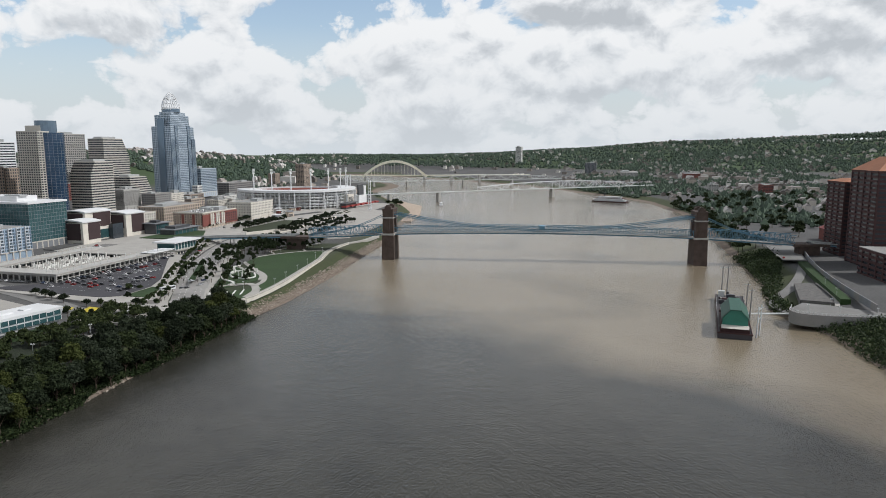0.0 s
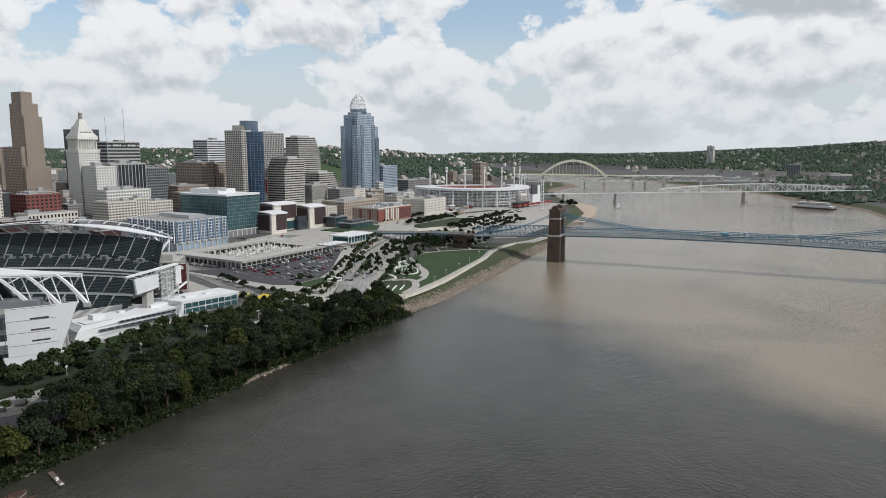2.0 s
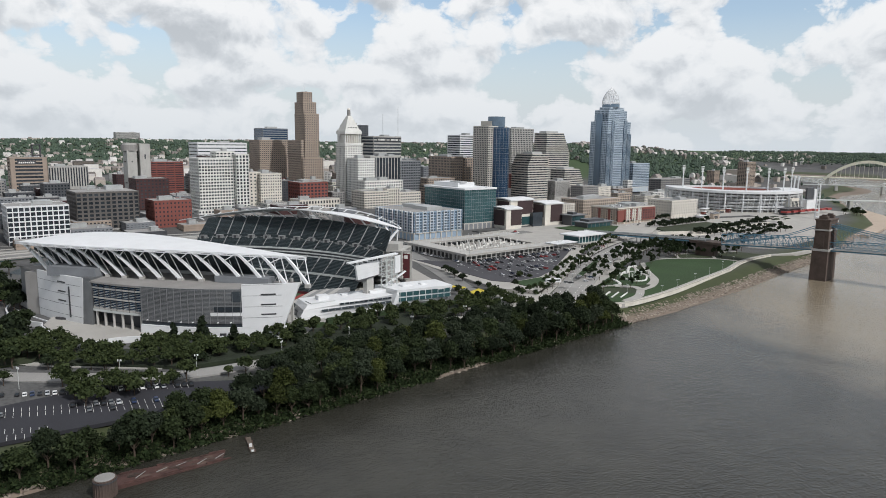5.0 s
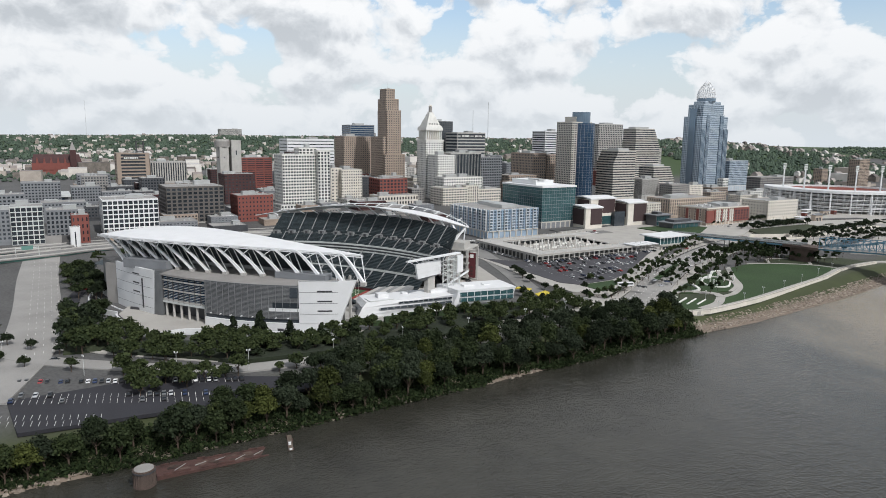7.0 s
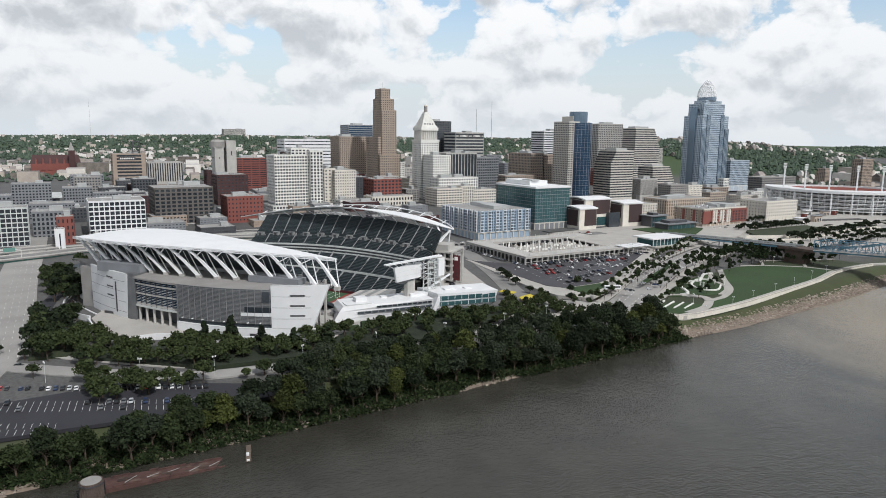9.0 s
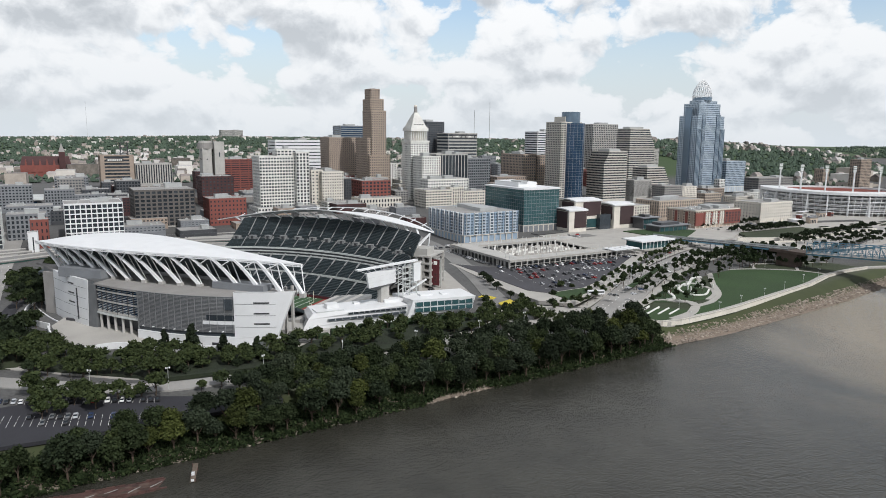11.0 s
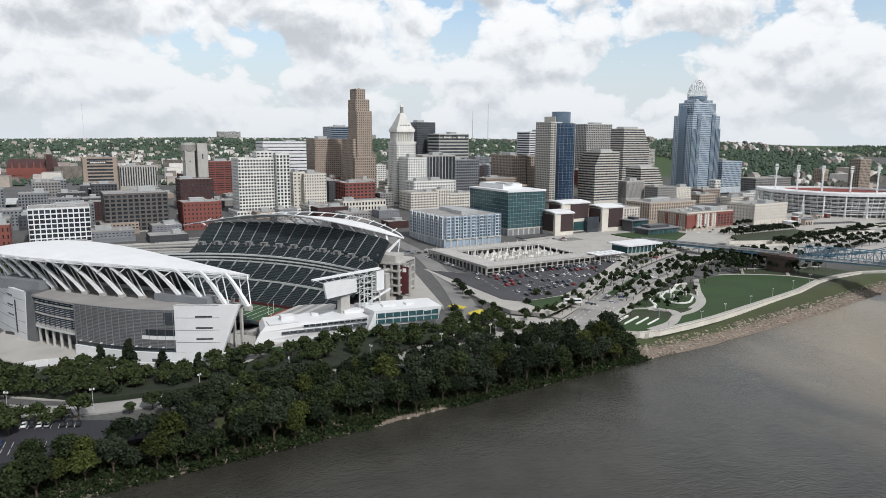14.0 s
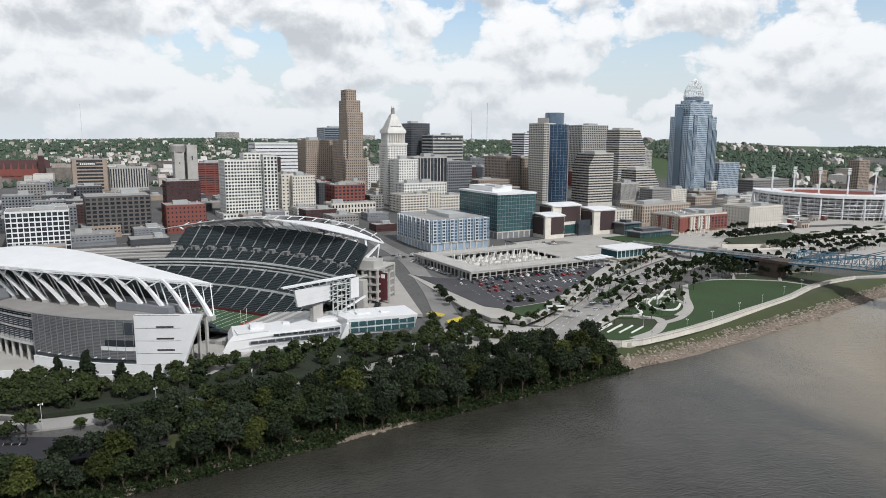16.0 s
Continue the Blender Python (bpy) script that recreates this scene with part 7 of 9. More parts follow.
for x, y in ((-500, 60), (-596, 70)):
    sg = thing("sign_gantry", "steel road sign gantry with green panel", "sign", pose(x, y, 21, 0, 0, 90))
    part("truss", Mesh().bar((-8, 0, 6.5), (8, 0, 6.5), 0.5).bar((-8, 0, 0), (-8, 0, 7), 0.4).bar((8, 0, 0), (8, 0, 7), 0.4), M_PALESTEEL, sg)
    part("sign_panel", Mesh().box(-4, -0.3, 5, 4, 0, 8.2), M_GREENSTEEL, sg)
# riverside road: dashes, kerb lines and zebra bars at its crossing
dash = Mesh().box(-1.6, -0.14, 0, 1.6, 0.14, 0.05).data("lane_line", M_LINE)
LANES = thing("road_markings", "white dashed lane lines on the riverside road", "markings", kind="structure")
for (ax, ay), (bx, by) in zip(RIVER_ROAD[:-1], RIVER_ROAD[1:]):
    d_ = Vector((bx - ax, by - ay, 0))
    side = Vector((-d_.y, d_.x, 0)).normalized()
    for k in range(int(d_.length / 9)):
        for off in (-7.5, -3.6, 3.6, 7.5):
            p_ = Vector((ax, ay, 0)) + d_ * (k * 9 / d_.length) + side * off
            z_ = max(float(ground_z(p_.x + e * side.x * 12, p_.y + e * side.y * 12)) for e in (-1, 0, 1))
            part("lane_line", dash, None, LANES, m=pose(p_.x, p_.y, z_ + 0.3, 0, 0, math.degrees(math.atan2(d_.y, d_.x))))
for k in range(9):
    part("zebra_bar", Mesh().box(-2.0, -0.35, 0, 2.0, 0.35, 0.05), M_LINE, LANES, m=pose(-158 + k * 1.6, 360 + k * -0.6, float(ground_z(-152, 358)) + 1.1, 0, 0, 66))
# avenue: lane lines, kerbs, curved ramp wall below the stadium
for off in (-7.5, -3.8, 0.0, 3.8, 7.5):
    for k in range(26):
        f_ = k / 26
        x, y = -246 - 300 * f_, 36.5 + 42 * f_ + off
        part("lane_line", Mesh().bar((x, y, float(ground_z(x, y)) + 0.9), (x - 3.4, y + 0.47, float(ground_z(x, y)) + 0.9), 0.13, 0.06), M_LINE, AVENUE)
ribbon("ramp_wall", "curved white parapet round the stadium ramp", "wall", [(-410, 96), (-372, 84), (-345, 75), (-326, 73), (-308, 76), (-296, 81)], 0.8, M_WHITE, z=15.6, depth=4)
ribbon("ramp_wall", "curved white parapet round the plaza", "wall", [(-296, 80), (-270, 80), (-244, 87), (-241, 103), (-226, 122), (-210, 137), (-196, 160)], 0.9, M_WHITE, z=14.6, depth=4.5)
slab("verge", "dry grass verge beside the avenue", "grass", [(-240, 44), (-278, 51), (-322, 66), (-300, 76), (-262, 76), (-236, 60)], 12.0, M_BANKGRASS, 1.6)
slab("verge", "dark grass verge beside the avenue", "grass", [(-335, 62), (-440, 70), (-436, 92), (-410, 94), (-372, 80), (-345, 70)], 12.9, M_BANKGRASS, 1.6)
slab("pavement", "tan paved forecourt at the stadium foot", "pavement", [(-298, 82), (-270, 82), (-246, 88), (-243, 104), (-228, 124), (-300, 110), (-330, 100)], 13.6, M_PAVE, 3)
# lawn and terraces in front of the ball park
slab("lawn", "bright terrace lawn below the restaurants", "grass", [(-284, 770), (-268, 886), (-246, 880), (-236, 770), (-250, 740)], 14.4, M_BANKGRASS, 1.6)
ribbon("retaining_wall", "long pale stone retaining wall", "wall", [(-256, 722), (-232, 764), (-230, 820), (-238, 890)], 1.2, M_CREAM, z=16.0, depth=4)
ribbon("retaining_wall", "long pale stone retaining wall", "wall", [(-246, 716), (-222, 760), (-218, 830), (-222, 900), (-210, 960)], 1.2, M_CREAM, z=13.6, depth=4)
ribbon("road", "street past the ball park", "road", [(-262, 650), (-300, 700), (-320, 760), (-312, 860), (-290, 960), (-262, 1040)], 13, M_STREET, lift=0.9)
for pts in ([(-470, 742), (-400, 748), (-330, 740)], [(-366, 870), (-372, 960), (-380, 1060)], [(-460, 860), (-380, 870), (-318, 866)], [(-300, 700), (-256, 716)], [(-400, 560), (-398, 640), (-396, 740)]):
    ribbon("road", "city street between the apartment blocks", "road", pts, 11, M_STREET, lift=0.95)
sheet("pavement", np.arange(-470, -184, 15.0), np.arange(722, 1292, 15.0), lambda x, y: ground_z(x, y) + 0.4, M_PAVE, "pale paved streets round the ball park", "pavement", False)
# planters, kiosks and steps on the terraces below the ball park
rt_ = random.Random(6)
for k in range(34):
    f_ = k / 34
    x, y = -268 + 46 * f_ + rt_.uniform(-14, 14), 742 + 330 * f_ + rt_.uniform(-6, 6)
    w, d_ = rt_.uniform(4, 11), rt_.uniform(2, 4)
    pl = thing("planter", "low stone planter with green shrubs", "planter", pose(x, y, float(ground_z(x, y)) + 0.3, 0, 0, 80 + rt_.uniform(-8, 8)), None, None, "planters")
    part("kerb", Mesh().box(-w, -d_, -0.4, w, d_, 0.5), M_CREAM, pl)
    part("shrubs", Mesh().box(-w + 0.4, -d_ + 0.4, 0.4, w - 0.4, d_ - 0.4, 1.0).box(-w * 0.7, -d_ * 0.6, 1.0, w * 0.7, d_ * 0.6, 1.6), M_SHRUB if k % 3 else M_BANKGRASS, pl)
for k in range(9):
    x, y = -300 + rt_.uniform(-26, 20), 900 + k * 22
    ks = thing("kiosk", "small flat-roofed kiosk with dark openings", "kiosk", pose(x, y, float(ground_z(x, y)) + 0.3, 0, 0, GRID + rt_.uniform(-6, 6)), None, None, "kiosks")
    w, d_, h = rt_.uniform(6, 16), rt_.uniform(5, 9), rt_.uniform(4, 8)
    part("wall", Mesh().box(0, 0, -1, w, d_, h), (M_CREAM, M_CONC, M_BUFF, M_RED)[k % 4], ks)
    part("roof", Mesh().box(-0.8, -1.4, h, w + 0.8, d_ + 0.8, h + 0.5), M_WHITE if k % 2 else M_GREYWALL, ks)
    for j in range(int(w / 3)):
        part("opening", Mesh().box(0.8 + j * 3, -0.1, 0.4, 2.8 + j * 3, 0.05, h * 0.6), M_GLASS, ks)
# curved ball park promenade, serpentine wall
slab("pavement", "pale promenade by the ball park", "pavement", [(-150, 720), (-130, 740), (-120, 880), (-140, 1000), (-160, 1100), (-220, 1120), (-230, 1000), (-215, 860), (-214, 740)], 10.4, M_PAVE, 2)
slab("gravel_beach", "pale gravel beach at the river bend", "beach", [(-100, 1010), (-106, 1130), (-130, 1300), (-200, 1430), (-230, 1400), (-170, 1250), (-140, 1100), (-128, 1000)], 2.2, material("pale_gravel", (0.42, 0.34, 0.27), 0.95), 3)


# ---- low blocks between and behind the towers ----
cv = thing("convention_hall", "long dark blue glazed hall with a flat pale roof", "hall", grid_pose(-820, 10, 22))
part("wall", Mesh().box(0, 0, -4, 130, 60, 20), M_DARKWALL, cv)
part("glass_front", Mesh().box(4, -0.5, 8, 126, 0, 18), M_NAVYGLASS, cv)
part("roof", Mesh().box(-3, -5, 20, 133, 63, 22), M_PALESTEEL, cv)
part("link_roof", Mesh().box(40, -16, 11, 150, -5, 12.5), M_PALESTEEL, cv)
mh = thing("brick_hall", "old red brick hall with gables and a clock tower", "hall", grid_pose(-1545, 190, 30))
part("wall", Mesh().box(0, 0, -4, 95, 60, 24), M_RED, mh)
part("roof", Mesh().prism([(0, 0), (95, 0), (95, 60), (0, 60)], 24, 42, [(4, 28), (91, 28), (91, 32), (4, 32)]), M_DKRED, mh)
part("clock_tower", Mesh().box(72, -6, -4, 84, 6, 52), M_DKRED, mh)
part("spire", Mesh().prism([(72, -6), (84, -6), (84, 6), (72, 6)], 52, 70, [(77.6, -0.4), (78.4, -0.4), (78.4, 0.4), (77.6, 0.4)]), M_DKCONC, mh)
for k in range(5):
    part("gable", Mesh().prism([(6 + k * 13, -1.5), (15 + k * 13, -1.5), (15 + k * 13, 6), (6 + k * 13, 6)], 10, 36, [(10 + k * 13, -1.5), (11 + k * 13, -1.5), (11 + k * 13, 6), (10 + k * 13, 6)]), M_RED, mh)
rng = random.Random(21)
TAKEN = [(o.matrix_world.translation.x, o.matrix_world.translation.y) for o in scene.objects if o.parent is None and o.name.split(".")[0].endswith(("building", "tower", "block", "skyscraper", "podium_building"))]
LOWWALLS = (M_RED, M_TAN, M_CREAM, M_CONC, M_DKRED, M_GREYWALL, M_WSTONE, M_CAREW)
# darker walls in the west stand in for the cloud shade there
WESTWALLS = (M_DKRED, M_CAREW, M_DKCONC, M_DKRED, M_GREYWALL, M_DARKWALL, M_GREYWALL)
LANDMARKS = [(-1116, 260, 45), (-1136, 322, 50), (-935, 366, 26), (-952, 410, 55), (-743, 310, 40), (-595, 270, 42), (-569, 125, 47), (-609, 199, 60), (-664, 396, 36), (-679, 446, 30),
             (-666, 498, 43), (-604, 560, 62), (-666, 622, 54), (-685, 690, 48), (-660, 735, 60), (-600, 690, 66)]


def clear_of_landmarks(x, y, width):
    """True where a low block doesn't hide a landmark from the camera over the river."""
    e, n = x * EAST.x + y * EAST.y, x * NORTH.x + y * NORTH.y
    for lx, ly, lw in LANDMARKS:
        le, ln = lx * EAST.x + ly * EAST.y, lx * NORTH.x + ly * NORTH.y
        if le - width < e < le + lw + 6 and ln - 190 < n < ln + 30:
            return False
    return True


made = 0
for e0, e1, n0, n1, h0, h1, tries in ((40, 500, 780, 1080, 14, 34, 90), (500, 1100, 830, 1200, 16, 46, 110), (60, 420, 560, 690, 12, 26, 60), (-120, 130, 560, 800, 14, 34, 60), (1180, 1600, 690, 900, 10, 28, 50), (-160, 60, 640, 1000, 10, 28, 40), (520, 1000, 540, 640, 10, 26, 60)):
    for k in range(tries):
        e, n = rng.uniform(e0, e1), rng.uniform(n0, n1)
        x, y = to_world_(e, n)
        w, d_ = rng.uniform(20, 42), rng.uniform(18, 34)
        cx, cy = to_world_(e + w / 2, n + d_ / 2)
        if any((cx - a) ** 2 + (cy - b_) ** 2 < (38 if e > 430 else 31) ** 2 for a, b_ in TAKEN) or made > 124:
            continue
        TAKEN.append((cx, cy))
        made += 1
        z = float(ground_z(cx, cy))
        # blocks in the camera's line to a landmark are kept low
        h = rng.uniform(h0, h1) if clear_of_landmarks(cx, cy, 34) else rng.uniform(6, 11)
        wall_ = rng.choice(WESTWALLS if e < 430 else LOWWALLS)
        block("low_building", "low %s block with rows of small windows" % ("brick" if wall_ in (M_RED, M_TAN, M_DKRED, M_CAREW) else "pale stone"), x, y, w, d_, z, z + h, wall_, M_GLASS,
              (max(4, int(w / 3.2)), max(4, int(d_ / 3.2))), max(2, int(h / 3.8)), 1.5, 1.7, 0.35, base=3.6, plant=1, count=0)

# ---- far houses and woods ----
M_FARWALL = material("far_house_walls", (0.45, 0.40, 0.35), 0.9, spread=0.7, island=3.0, tint=(0.80, 0.79, 0.76))
M_FARROOF = material("far_house_roofs", (0.26, 0.23, 0.215), 0.9, spread=0.6, island=3.0, tint=(0.55, 0.54, 0.53))
rs = np.random.RandomState(5)


def polar(count, r0, r1, a0, a1, power=0.8):
    r = r0 + (r1 - r0) * rs.rand(count) ** power
    a = np.radians(a0 + (a1 - a0) * rs.rand(count))
    return 120 + r * np.sin(a), r * np.cos(a)


def free_land(x, y, gap=40):
    d, side = bank(x, y)
    e, n = x * EAST.x + y * EAST.y, x * NORTH.x + y * NORTH.y
    core_ = (side > 0) & (e > -150) & (e < 1420) & (n > 100) & (n < 1240)
    near = (np.hypot(x - 120, y) < 900) & (side > 0)
    return (d > gap) & ~core_ & ~near


def houses(count, r0, r1, a0, a1, size, height):
    x, y = polar(count, r0, r1, a0, a1)
    keep = free_land(x, y) & (np.sin(x * 0.011) + np.sin(y * 0.013 + 1) > -1.1)
    if size > 25:
        keep &= ground_z(x, y) < 36
    x, y = x[keep], y[keep]
    z = ground_z(x, y)
    walls_, roofs_ = Mesh(), Mesh()
    for px, py, pz, q in zip(x.tolist(), y.tolist(), z.tolist(), rs.rand(len(x), 4).tolist()):
        w, d_, h = size * (0.6 + 0.9 * q[0]), size * (0.6 + 0.7 * q[1]), height * (0.6 + 0.9 * q[2])
        ca, sa = math.cos(radians(GRID + (q[3] * 14 - 7))), math.sin(radians(GRID + (q[3] * 14 - 7)))
        pts = [(px + u * ca - v * sa, py + u * sa + v * ca) for u, v in ((0, 0), (w, 0), (w, d_), (0, d_))]
        walls_.prism(pts, pz - 6, pz + h)
        if q[3] > 0.35 and w < 26:
            t = [(px + u * ca - v * sa, py + u * sa + v * ca) for u, v in ((0.3, d_ * 0.45), (w - 0.3, d_ * 0.45), (w - 0.3, d_ * 0.55), (0.3, d_ * 0.55))]
            roofs_.prism(pts, pz + h, pz + h + 0.35 * d_, t)
        else:
            roofs_.prism(pts, pz + h, pz + h + 0.6)
    return walls_, roofs_


town = thing("far_houses", "many small houses and blocks on the far slopes", "houses", kind="stuff")
for spec in ((1500, 1250, 2900, -95, -12, 15, 8), (900, 2500, 4300, -95, -15, 14, 8), (1200, 1000, 3000, 2, 38, 11, 6), (500, 2300, 3900, -8, 34, 14, 7), (130, 1100, 2400, -90, -20, 42, 18), (60, 1600, 2700, 4, 36, 32, 11),
             (260, 1500, 2400, -42, -22, 11, 7)):
    w_, r_2 = houses(*spec)
    part("house_walls", w_, M_FARWALL, town, kind="stuff")
    part("house_roofs", r_2, M_FARROOF, town, kind="stuff")

# paler and bluer than the near leaves: distance haze put into the colour
M_FARTREE = material("hazed_far_leaves", (0.052, 0.080, 0.056), 0.95, spread=0.45, scale=0.02, fine=0.35, bump=0.7, island=1.4, tint=(0.085, 0.118, 0.078))
g_ = (1 + 5 ** 0.5) / 2
ICO = np.array([(-1, g_, 0), (1, g_, 0), (-1, -g_, 0), (1, -g_, 0), (0, -1, g_), (0, 1, g_), (0, -1, -g_), (0, 1, -g_), (g_, 0, -1), (g_, 0, 1), (-g_, 0, -1), (-g_, 0, 1)], float) / 1.9
ICOF = np.array([(0, 11, 5), (0, 5, 1), (0, 1, 7), (0, 7, 10), (0, 10, 11), (1, 5, 9), (5, 11, 4), (11, 10, 2), (10, 7, 6), (7, 1, 8), (3, 9, 4), (3, 4, 2), (3, 2, 6), (3, 6, 8), (3, 8, 9), (4, 9, 5), (2, 4, 11),
                 (6, 2, 10), (8, 6, 7), (9, 8, 1)])


OCT = np.array([(1, 0, 0), (0, 1, 0), (-1, 0, 0), (0, -1, 0), (0, 0, 1.1), (0, 0, -0.7)], float)
OCTF = np.array([(0, 1, 4), (1, 2, 4), (2, 3, 4), (3, 0, 4), (1, 0, 5), (2, 1, 5), (3, 2, 5), (0, 3, 5)])


def clumps(x, y, z, size, name, parent):
    k = len(x)
    v = OCT[None] * (0.65 + 0.7 * rs.rand(k, 6, 1)) * size[:, None, None]
    turn = rs.rand(k) * 6.28
    ca, sa = np.cos(turn)[:, None], np.sin(turn)[:, None]
    v = np.stack([v[..., 0] * ca - v[..., 1] * sa, v[..., 0] * sa + v[..., 1] * ca, v[..., 2]], -1) + np.stack([x, y, z], -1)[:, None]
    f = OCTF[None] + 6 * np.arange(k)[:, None, None]
    me = bpy.data.meshes.new(name)
    me.from_pydata(v.reshape(-1, 3).tolist(), [], f.reshape(-1, 3).tolist())
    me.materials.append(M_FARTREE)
    return part(name, me, None, parent, kind="stuff")


woods = thing("far_woods", "dense green woods on the hills and between houses", "woods", kind="stuff")
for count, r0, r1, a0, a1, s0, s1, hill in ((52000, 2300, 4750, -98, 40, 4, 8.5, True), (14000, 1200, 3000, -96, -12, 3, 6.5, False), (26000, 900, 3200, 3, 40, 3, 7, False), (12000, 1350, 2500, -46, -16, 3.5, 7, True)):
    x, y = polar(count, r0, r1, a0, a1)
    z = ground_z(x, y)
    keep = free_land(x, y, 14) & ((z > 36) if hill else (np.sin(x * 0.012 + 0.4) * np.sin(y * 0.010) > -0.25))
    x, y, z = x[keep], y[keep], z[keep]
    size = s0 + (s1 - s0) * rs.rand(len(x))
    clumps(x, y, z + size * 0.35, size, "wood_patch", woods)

for nm, lab, x, y, w, d_, h, wl in (("apartment_tower", "pale twin apartment tower far across the river", 40, 3050, 44, 26, 74, M_WSTONE), ("office_building", "grey glazed office block across the river", 330, 2560, 70, 40, 42, M_GREYWALL),
                                    ("shopping_block", "long low pale brick shopping block", 460, 2380, 190, 60, 18, M_CONC), ("shopping_block", "long low red brick block", 640, 2250, 80, 50, 20, M_RED),
                                    ("apartment_building", "brick apartment block across the river", 620, 1500, 60, 20, 22, M_RED), ("apartment_building", "grey apartment block across the river", 520, 1560, 46, 20, 20, M_CONC),
                                    ("hill_tower", "pale tower block on the far hill", -2050, 3350, 34, 30, 40, M_WSTONE), ("hill_tower", "pale tower block on the far hill", -1750, 3480, 30, 26, 34, M_CONC),
                                    ("hill_block", "long pale hospital block on the ridge", -3650, 1350, 120, 50, 42, M_CONC), ("hill_block", "wide pale block on the ridge", -3400, 2050, 150, 50, 30, M_CONC)):
    z = float(ground_z(x, y))
    block(nm, lab, x, y, w, d_, z, z + h, wl, M_GLASS, (max(4, int(w / 5)), max(3, int(d_ / 5))), max(3, int(h / 4)), 1.6, 1.7, 0.4, count=0, plant=1)
for x, y, h in ((-3750, 700, 190), (-2550, 2360, 200), (-2600, 2300, 160)):
    tm = thing("radio_mast", "thin lattice radio mast on the far hill", "mast", pose(x, y, float(ground_z(x, y))))
    part("mast_leg", Mesh().bar((-1, 0, 0), (-0.6, 0, h), 0.8).bar((1, 0, 0), (0.6, 0, h), 0.8), M_PALESTEEL, tm)

# ---- trees ----
M_BARK = material("tree_bark", (0.07, 0.05, 0.035), 0.95, spread=0.4, scale=1.0)


def leaf_material(name, color, tint):
    return material(name, color, 0.75, spread=0.55, scale=0.25, fine=0.9, bump=0, each=1.3, island=0.8, tint=tint, spec=0.12)


M_LEAF = leaf_material("tree_leaves", (0.025, 0.036, 0.015), (0.064, 0.080, 0.028))
M_LEAFGREY = leaf_material("grey_green_leaves", (0.027, 0.037, 0.022), (0.050, 0.060, 0.036))
M_LEAFYELLOW = leaf_material("yellow_green_leaves", (0.040, 0.050, 0.014), (0.090, 0.104, 0.028))
M_LEAFPARK = leaf_material("park_tree_leaves", (0.028, 0.042, 0.018), (0.052, 0.070, 0.028))
M_LEAFDARK = leaf_material("dark_tree_leaves", (0.017, 0.025, 0.013), (0.032, 0.044, 0.020))


def crown_mesh(seed, radius, height, blobs, leaves, leaf, cone=0.0, full=1.0):
    """Leaf clumps on many small lobes, with gaps between them. Height is the crown's own."""
    r = np.random.RandomState(seed)
    verts = []
    for b_ in range(blobs):
        if cone:
            f_ = (b_ + 0.5) / blobs
            a = r.rand() * 6.28
            rad = radius * (1 - f_) * 0.75
            c = np.array([rad * math.cos(a), rad * math.sin(a), height * f_])
            br = radius * (0.25 + 0.45 * (1 - f_))
        else:
            v = r.normal(size=3)
            v /= np.linalg.norm(v)
            v[2] = abs(v[2]) * 0.95 - 0.28
            c = v * np.array([radius * 0.66, radius * 0.66, height * 0.42]) * (0.55 + 0.5 * r.rand()) + np.array([0, 0, height * 0.46])
            br = radius * (0.17 + 0.26 * r.rand()) * full
        n_ = r.normal(size=(leaves, 3))
        n_ /= np.linalg.norm(n_, axis=1)[:, None]
        n_[:, 2] = np.where(n_[:, 2] < -0.3, -n_[:, 2] * 0.6, n_[:, 2])
        p_ = c + n_ * br * (0.5 + 0.72 * r.rand(leaves, 1) ** 0.8) * np.array([1, 1, 0.85])
        t = np.cross(n_ + r.normal(size=(leaves, 3)) * 1.0, r.normal(size=(leaves, 3)))
        t /= np.linalg.norm(t, axis=1)[:, None] + 1e-9
        u = np.cross(n_ + r.normal(size=(leaves, 3)) * 0.9, t)
        u /= np.linalg.norm(u, axis=1)[:, None] + 1e-9
        s_ = leaf * (0.6 + 0.8 * r.rand(leaves, 1))
        for q in ((-t - u * 0.6), (t * 0.8 - u), (t + u * 0.7), (-t * 0.7 + u)):
            verts.append(p_ + q * s_)
    k = blobs * leaves
    allv = []
    for b_ in range(blobs):
        allv.append(np.stack(verts[b_ * 4:b_ * 4 + 4], 1).reshape(-1, 3))
    v = np.concatenate(allv)
    me = bpy.data.meshes.new("crown")
    me.from_pydata(v.tolist(), [], np.arange(4 * k).reshape(-1, 4).tolist())
    return me


def trunk_mesh(seed, height, r0, limbs):
    r = random.Random(seed)
    m = Mesh().tube((0, 0, -1.2), (r.uniform(-0.3, 0.3), r.uniform(-0.3, 0.3), height * 0.55), r0, r0 * 0.6, 7)
    for k in range(limbs):
        a = k * 6.28 / limbs + r.uniform(-0.5, 0.5)
        m.tube((0, 0, height * r.uniform(0.3, 0.5)), (math.cos(a) * height * 0.24, math.sin(a) * height * 0.24, height * r.uniform(0.62, 0.8)), r0 * 0.45, r0 * 0.15, 5)
    return m.data("trunk", M_BARK)


KINDS = {"big": [], "mid": [], "small": [], "cone": [], "far": []}
for k in range(8):
    cm = crown_mesh(100 + k, 5.4 + 0.5 * (k % 3), 14.5 + (k % 3) * 1.5, 40 + k % 5, 66, 0.34, full=1.1)
    cm.materials.append((M_LEAF, M_LEAFDARK, M_LEAF, M_LEAFGREY, M_LEAFYELLOW, M_LEAFDARK, M_LEAF, M_LEAFGREY)[k])
    KINDS["big"].append((cm, trunk_mesh(k, 11, 0.42, 5), 2.2))
